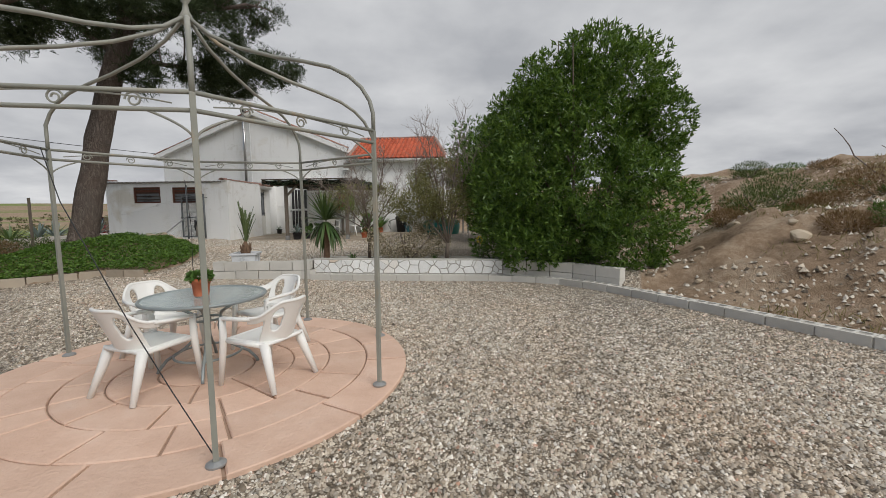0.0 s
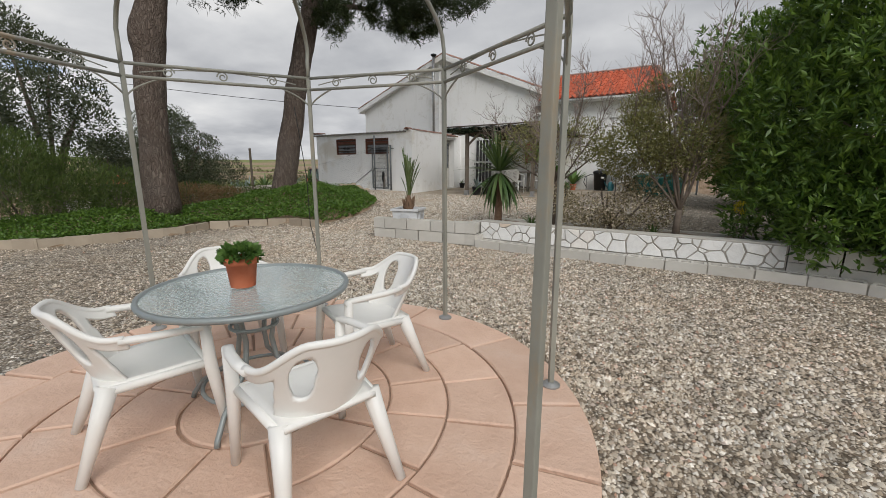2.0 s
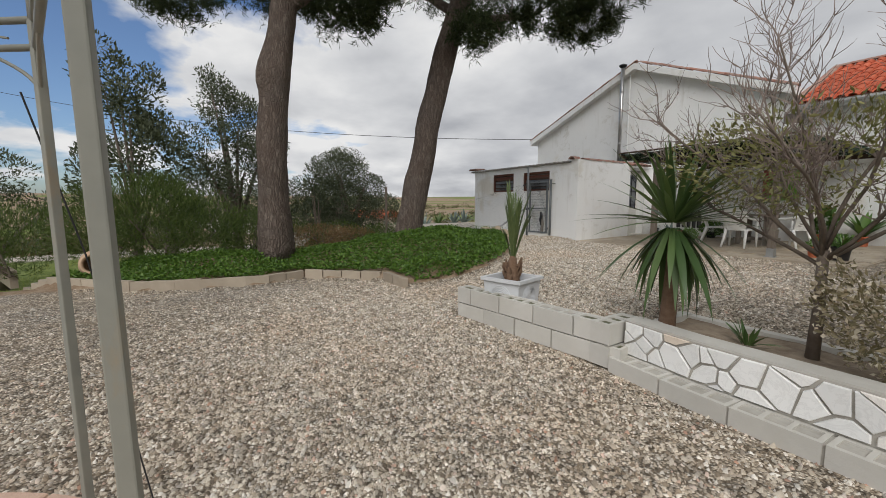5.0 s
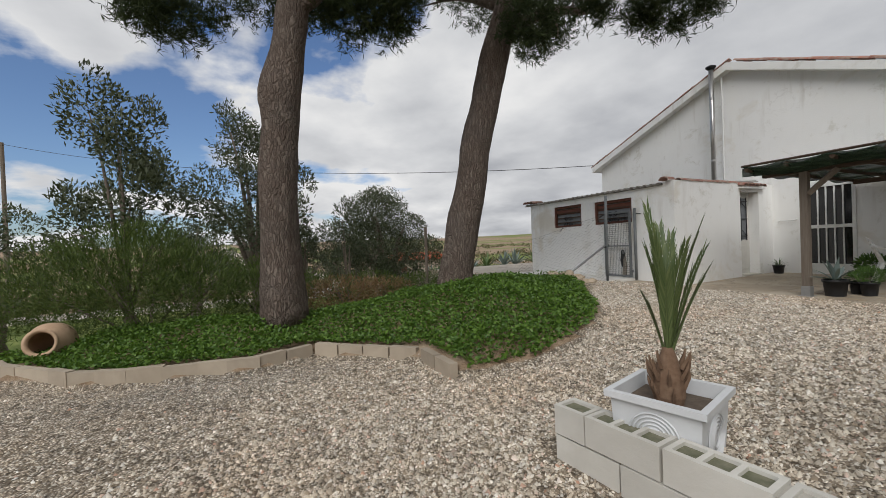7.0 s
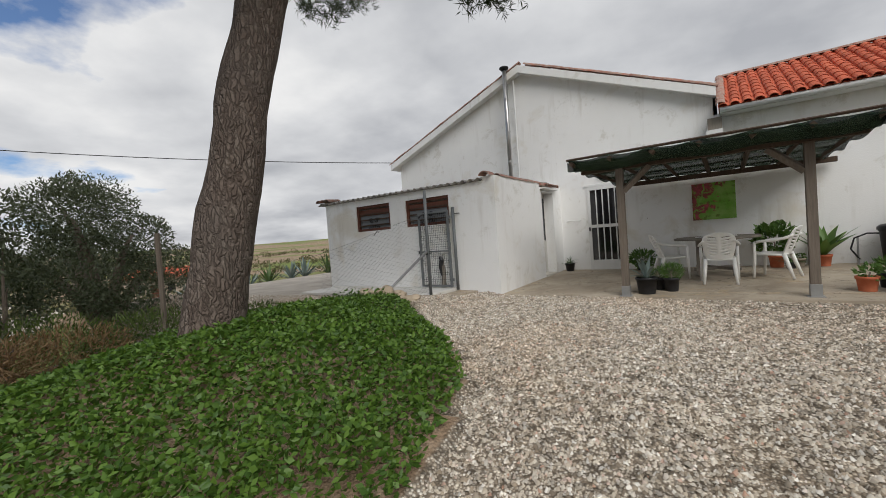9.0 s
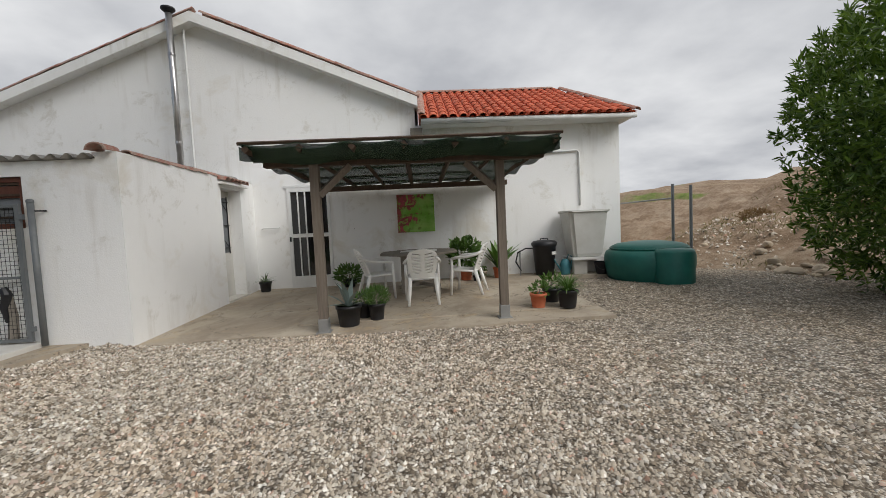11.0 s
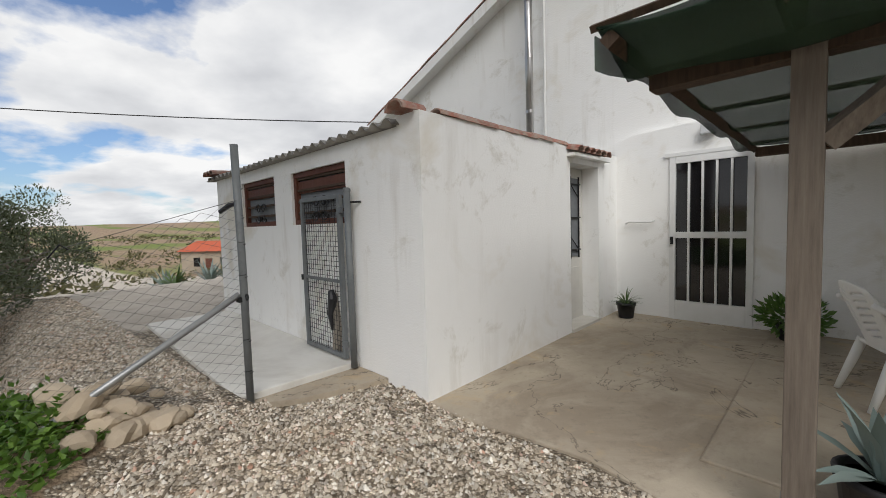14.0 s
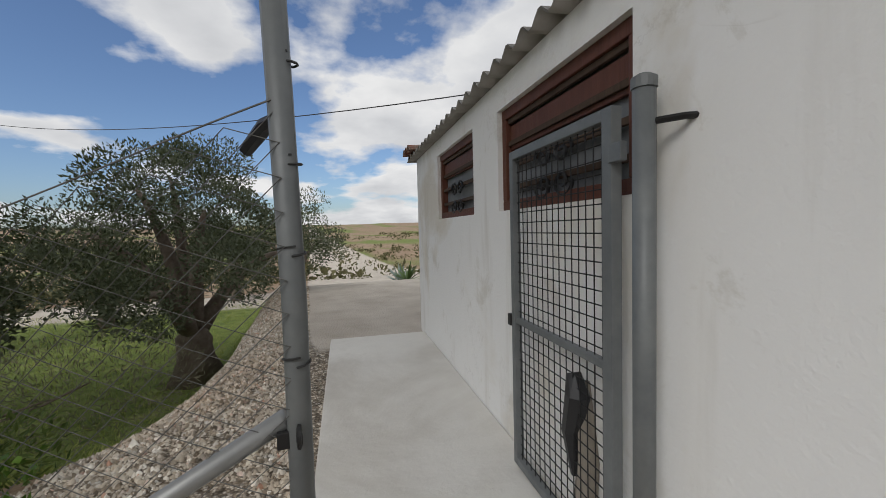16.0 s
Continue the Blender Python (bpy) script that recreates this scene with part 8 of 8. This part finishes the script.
for y in (-0.6, 0.6):
    part("headlight", box(2.08, y - 0.16, 0.62, 2.17, y + 0.16, 0.76, 0.02), GALV, car)
    part("tail_light", box(-2.17, y - 0.13, 0.62, -2.08, y + 0.13, 0.85, 0.02), TERRACOTTA, car)


# ---- roof tiles ----
def barrel_mesh(name, L, r0, r1, mat, n=7, t=0.014):
    """A curved clay tile, hump upwards, running along +y."""
    bm = bmesh.new()
    rings = []
    for y, r in ((0, r0), (L, r1)):
        rings.append([bm.verts.new((r * math.cos(a), y, r * math.sin(a) * 0.75)) for a in np.linspace(0, math.pi, n)] + [bm.verts.new(((r - t) * math.cos(a), y, (r - t) * math.sin(a) * 0.75)) for a in np.linspace(math.pi, 0, n)])
    m = 2 * n
    for k in range(m):
        bm.faces.new((rings[0][k], rings[0][(k + 1) % m], rings[1][(k + 1) % m], rings[1][k]))
    for r in rings:
        for k in range(n - 1):
            bm.faces.new((r[k], r[k + 1], r[m - 2 - k], r[m - 1 - k]))
    bmesh.ops.recalc_face_normals(bm, faces=bm.faces[:])
    me = bpy.data.meshes.new(name)
    bm.to_mesh(me)
    bm.free()
    me.materials.append(mat)
    return me


new_tile = barrel_mesh("roof_tile", 0.44, 0.085, 0.072, TILE)
old_tile = barrel_mesh("old_tile", 0.42, 0.095, 0.08, OLD_TILE)
trng = random.Random(14)
slope = math.atan2(RIDGE_Z - EAVE_Z, RIDGE_V - EAVE_V)
run = math.hypot(RIDGE_Z - EAVE_Z, RIDGE_V - EAVE_V)
pitch_u = 0.205
for i in range(22):
    u = 3.68 + pitch_u * i
    for j in range(9):
        s = -0.04 + 0.345 * j
        if s > run - 0.15:
            continue
        lim = 8.2 - 0.8 * (s / run)
        if u > lim - 0.02:
            continue
        m = Matrix.Translation((u, EAVE_V + s * math.cos(slope), EAVE_Z + s * math.sin(slope) + 0.012)) @ Matrix.Rotation(slope - radians(1.3), 4, "X") @ pose(trng.uniform(-0.006, 0.006), trng.uniform(-0.01, 0.01), 0, 0, 0, trng.uniform(-1, 1))
        share("roof_tile", new_tile, hip_roof, m)


def row_of_tiles(parent, mesh, p0, p1, gap, name="ridge_tile", lift=0.0):
    p0, p1 = Vector(p0), Vector(p1)
    d = p1 - p0
    n = int(d.length / gap)
    rot = d.to_track_quat("Y", "Z").to_matrix().to_4x4()
    for k in range(n + 1):
        share(name, mesh, parent, Matrix.Translation(p0 + d.normalized() * k * gap + Vector((0, 0, lift))) @ rot @ pose(trng.uniform(-0.006, 0.006), 0, trng.uniform(-0.004, 0.006), 2.0, trng.uniform(-3, 3), trng.uniform(-1.5, 1.5)))


row_of_tiles(hip_roof, old_tile, (3.65, RIDGE_V, RIDGE_Z + 0.02), (7.1, RIDGE_V, RIDGE_Z + 0.02), 0.36)
row_of_tiles(hip_roof, old_tile, (8.2, EAVE_V, EAVE_Z + 0.02), (7.5, RIDGE_V - 0.3, RIDGE_Z - 0.1), 0.36, "hip_tile")
row_of_tiles(hip_roof, old_tile, (3.64, EAVE_V, EAVE_Z + 0.04), (3.64, RIDGE_V - 0.3, RIDGE_Z - 0.1), 0.36, "verge_tile")
row_of_tiles(house, old_tile, (EL_U - 0.3, 3.78, EL_Z + 0.07), (APEX_U - 0.25, 3.78, APEX_Z + 0.09), 0.36, "verge_tile", 0.02)
row_of_tiles(house, old_tile, (ER_U + 0.15, 3.78, ER_Z + 0.13), (APEX_U + 0.25, 3.78, APEX_Z + 0.12), 0.36, "verge_tile", 0.02)
row_of_tiles(shed, old_tile, (-0.07, 2.35, 2.785), (-0.07, 0.36, 2.785), 0.34, "coping_tile")
for k in range(6):
    share("canopy_tile", old_tile, shed, Matrix.Translation((0.14, 2.42 + 0.155 * k, 2.715)) @ Matrix.Rotation(radians(90), 4, "Z") @ Matrix.Rotation(radians(15), 4, "X"))
part("canopy_slab", box(-0.22, 2.34, 2.665, 0.10, 3.36, 2.705, 0.006), PLASTER, shed)
big_tile = barrel_mesh("ridge_tile", 0.26, 0.115, 0.10, OLD_TILE, 9, 0.02)
share("coping_cap", big_tile, shed, Matrix.Translation((-0.14, -0.14, 2.80)) @ Matrix.Rotation(radians(3), 4, "X"))
for k in range(3):
    share("corner_tile", old_tile, shed, Matrix.Translation((-5.12 + 0.16 * k, -0.14, 2.80)) @ Matrix.Rotation(radians(4), 4, "X"))

# ---- gravel, leaves and weeds ----
def scatter(n, x0, x1, y0, y1, ok, seed):
    r = np.random.RandomState(seed)
    x, y = r.uniform(x0, x1, n), r.uniform(y0, y1, n)
    k = ok(x, y)
    return x[k], y[k]


def chips(name, x, y, size, seed, label):
    """Rounded pebbles lying on the ground, one mesh."""
    r = np.random.RandomState(seed)
    n = len(x)
    ang = np.arange(5) * 2 * np.pi / 5
    base = np.concatenate([np.stack([np.cos(ang), np.sin(ang), np.full(5, -0.35)], -1), [[0.0, 0.0, 1.0]]])
    faces = np.array([(k, (k + 1) % 5, 5) for k in range(5)])
    s = size * r.lognormal(0, 0.24, (n, 1, 1))
    v = base[None] * r.uniform(0.78, 1.22, (n, 6, 3)) * s * np.stack([r.uniform(1.0, 1.7, n), r.uniform(0.75, 1.05, n), r.uniform(0.75, 1.25, n)], -1)[:, None, :]
    v[:, 5, :2] += r.normal(0, 0.25, (n, 2)) * s[:, 0]
    a, t = r.uniform(0, 2 * np.pi, n), r.normal(0, 0.22, n)
    ct, st = np.cos(t)[:, None], np.sin(t)[:, None]
    v = np.stack([v[..., 0] * ct - v[..., 2] * st, v[..., 1], v[..., 0] * st + v[..., 2] * ct], -1)
    ca, sa = np.cos(a)[:, None], np.sin(a)[:, None]
    v = np.stack([v[..., 0] * ca - v[..., 1] * sa, v[..., 0] * sa + v[..., 1] * ca, v[..., 2]], -1)
    z = height(x, y) + s[:, 0, 0] * r.uniform(0.1, 0.55, n)
    v = v + np.stack([x, y, z], -1)[:, None, :]
    f = (faces[None] + (np.arange(n) * 6)[:, None, None]).reshape(-1, 3)
    ob = mass(name, v.reshape(-1, 3), f, CHIP, smooth=True)
    return tagged(ob, label, "gravel", kind="stuff")


def house_uv(x, y):
    c, s_ = math.cos(radians(-4.5)), math.sin(radians(-4.5))
    dx, dy = x + 8.18, y - 15.59
    return dx * c + dy * s_, -dx * s_ + dy * c


def yard_ok(x, y):
    d, s = seg_dist(x, y, FOOT)
    u, v = house_uv(x, y)
    built = ((u > 0.0) & (u < 5.97) & (v > 0.03)) | ((u > 5.97) & (v > 3.04)) | ((u < 0) & (v > 0)) | ((u > -4.8) & (u < -0.75) & (v > -1.2))
    out = (np.hypot(x - GC[0], y - GC[1]) > 1.97) & ~inside(x, y, BED) & ~((s > 0) & (d > 0.05)) & ~built
    dk, sk = seg_dist(x, y, KERB)
    out &= ~((dk < 0.21) & (sk < 0))
    wall_y = np.interp(x, [p[0] for p in BACK_EDGE], [p[1] for p in BACK_EDGE])
    out &= ~((x > -5.3) & (x < 2.6) & (y > wall_y - 0.16) & (y < np.where(x > -2.95, wall_y + 0.95, wall_y + 0.06)))
    return out & (x > -12.5) & ~((x < -9.3) & (y > 13.45) & (y < 14.4))


# chips lie thickest along the trodden line, the ground sheet's own gravel goes on beyond
TRODDEN = [(2.4, 2.4), (0.0, 0.5), (-0.3, 2.2), (-0.2, 3.6), (-0.9, 5.6), (-3.6, 7.2), (-5.2, 8.9), (-5.1, 11.8), (-6.4, 13.6), (-7.8, 14.4)]


def trodden(x, y, seed):
    d, _ = seg_dist(x, y, TRODDEN)
    return np.random.RandomState(seed).uniform(size=len(x)) < np.clip(1.35 - d / 2.9, 0.03, 1)


x, y = scatter(285000, -9.5, 5.2, -0.2, 9.0, lambda x, y: yard_ok(x, y) & trodden(x, y, 21), 1)
chips("gravel", x, y, 0.0108, 2, "loose grey and beige gravel of the yard")
x, y = scatter(265000, -9.6, 4.2, 9.0, 18.6, lambda x, y: yard_ok(x, y) & trodden(x, y, 22), 3)
chips("gravel", x, y, 0.0108, 4, "loose pale gravel of the upper yard")
x, y = scatter(26000, -18.5, -9.6, 13.1, 14.6, lambda x, y: ~inside(x, y, BED) & (house_uv(x, y)[1] < -1.15) & ~((x > -10.5) & (y < 14.3)), 5)
chips("gravel", x, y, 0.0125, 6, "loose pale gravel along the path's edge")

# ground cover in the bed
rng = np.random.RandomState(9)
x, y = scatter(140000, -13.2, -6.2, 3.2, 14.0, lambda x, y: inside(x, y, BED), 7)
d_, _ = seg_dist(x, y, BED + BED[:1])
lump = 0.5 + 0.5 * np.sin(x * 3.1 + 1) * np.cos(y * 2.9) * np.sin(x * 1.3 + y * 1.7)
near = smooth(-12.0, -10.6, x)
keep = (rng.uniform(size=len(x)) < 0.35 + 0.65 * near) & ~((d_ < 0.13) & (y < 9.3))
x, y, lump, d_ = x[keep], y[keep], lump[keep], d_[keep]
hgt = (0.02 + 0.19 * lump ** 1.2) * smooth(0.0, 0.25, d_) + 0.02
z = height(x, y) + hgt * rng.uniform(0.35, 1.0, len(x))
P = np.stack([x, y, z], -1)
W_ = rng.normal(size=P.shape) * np.array([1, 1, 0.4]) + np.array([0, 0, 0.25])
over = (d_ < 0.30) & (y < 9.3)
P[over, 2] += 0.10 * (1 - d_[over] / 0.30)
v, f = leaf_mesh(P, W_, 0.062, 0.038, 0.15, rng)
tagged(mass("ground_cover", v, f, COVER), "dense low green ground cover in the bed", "ground cover", kind="stuff")

# spill of leaves over the path's stones and rough grass in the grove
x, y = scatter(42000, -27.0, -11.5, 2.0, 13.2, lambda x, y: ~inside(x, y, BED), 12)
k = rng.uniform(size=len(x)) < np.clip(5.0 / np.hypot(x + 8.2, y - 14.7), 0, 1)
x, y = x[k], y[k]
P = np.stack([x, y, height(x, y) - 0.01], -1)
W_ = rng.normal(size=P.shape) * np.array([0.5, 0.5, 0.1]) + np.array([0, 0, 0.8])
v, f = leaf_mesh(P, W_, 0.11, 0.014, 0.1, rng)
tagged(mass("grass", v, f, m_leaf("meadow_grass", (0.16, 0.22, 0.05), (0.36, 0.37, 0.13), 0.6, 0.2, 0.25)), "short rough meadow grass in the olive grove", "grass", kind="stuff")
x, y = scatter(900, -11.4, -9.3, 12.0, 13.9, lambda x, y: seg_dist(x, y, [(-9.6, 13.5), (-10.9, 12.9)])[0] < 0.3, 13)
P = np.stack([x, y, height(x, y) + rng.uniform(0.0, 0.22, len(x))], -1)
v, f = leaf_mesh(P, rng.normal(size=P.shape) + np.array([0, 0, 0.3]), 0.06, 0.04, 0.15, rng)
tagged(mass("weeds", v, f, COVER), "green weeds beside the stone heap", "weeds", kind="stuff")

# pebbles and dry grass on the bank
def bank_ok(x, y):
    d, s = seg_dist(x, y, FOOT)
    return (s > 0) & (d > 0.05) & (d < 9)


x, y = scatter(30000, 1.2, 15.0, -2.0, 21.0, bank_ok, 15)
k = np.sin(x * 1.3) * np.cos(y * 1.1 + 0.6) + np.random.RandomState(2).uniform(-0.6, 0.6, len(x)) > 0.1
chips("bank_rubble", x[k], y[k], 0.028, 16, "small loose stones scattered over the earth bank")
x, y = scatter(40000, 1.2, 17.0, -2.0, 22.0, lambda x, y: bank_ok(x, y) & (np.sin(x * 0.9 + 1) * np.cos(y * 0.8) + 0.5 * np.sin(x * 2.3 + y * 1.9) > 0.45), 17)
P = np.stack([x, y, height(x, y) - 0.01], -1)
W_ = rng.normal(size=P.shape) * np.array([0.6, 0.6, 0.1]) + np.array([0, 0, 0.8])
v, f = leaf_mesh(P, W_, 0.16, 0.012, 0.1, rng)
tagged(mass("dry_grass", v, f, m_leaf("dry_bank_grass", (0.14, 0.13, 0.05), (0.30, 0.25, 0.13), 0.8, 0.15, 0.2)), "tufts of dry grass on the earth bank", "grass", kind="stuff")

# scrub over the far fields and hills
def far_scrub(n, seed):
    r = np.random.RandomState(seed)
    dist, a = 30 + 330 * r.uniform(size=n) ** 1.7, r.uniform(radians(20), radians(150), n)
    x, y = -dist * np.sin(a), dist * np.cos(a) * 0.9 + 10
    k = ~((x > -34) & (y > 8)) & (np.sin(x * 0.05 + 1) + np.cos(y * 0.07) + r.uniform(-1, 1, n) > -0.5)
    x, y, dist = x[k], y[k], dist[k]
    size = r.uniform(0.35, 1.1, len(x)) * (0.8 + dist / 190)
    per = 26
    d = unit(r.normal(size=(len(x) * per, 3)) * np.array([1, 1, 0.55]) + np.array([0, 0, 0.25]))
    S = np.repeat(size, per)[:, None]
    P = np.repeat(np.stack([x, y, height(x, y) + 0.15 * size], -1), per, 0) + d * S * np.array([1.1, 1.1, 0.7]) * r.uniform(0.5, 1, (len(d), 1))
    v, f = leaf_mesh(P, d + r.normal(size=d.shape) * 0.5, 1.0, 0.6, 0.2, r)
    c = np.repeat(P, 4, 0)
    return c + (v - c) * np.repeat(S, 4, 0) * 0.55, f


v, f = far_scrub(2600, 71)
tagged(mass("far_scrub", v, f, m_leaf("far_scrub_leaves", (0.075, 0.075, 0.035), (0.17, 0.155, 0.085), 0.8, 0.15, 0.1)), "grey-green scrub dotted over the far fields", "scrub", kind="stuff")
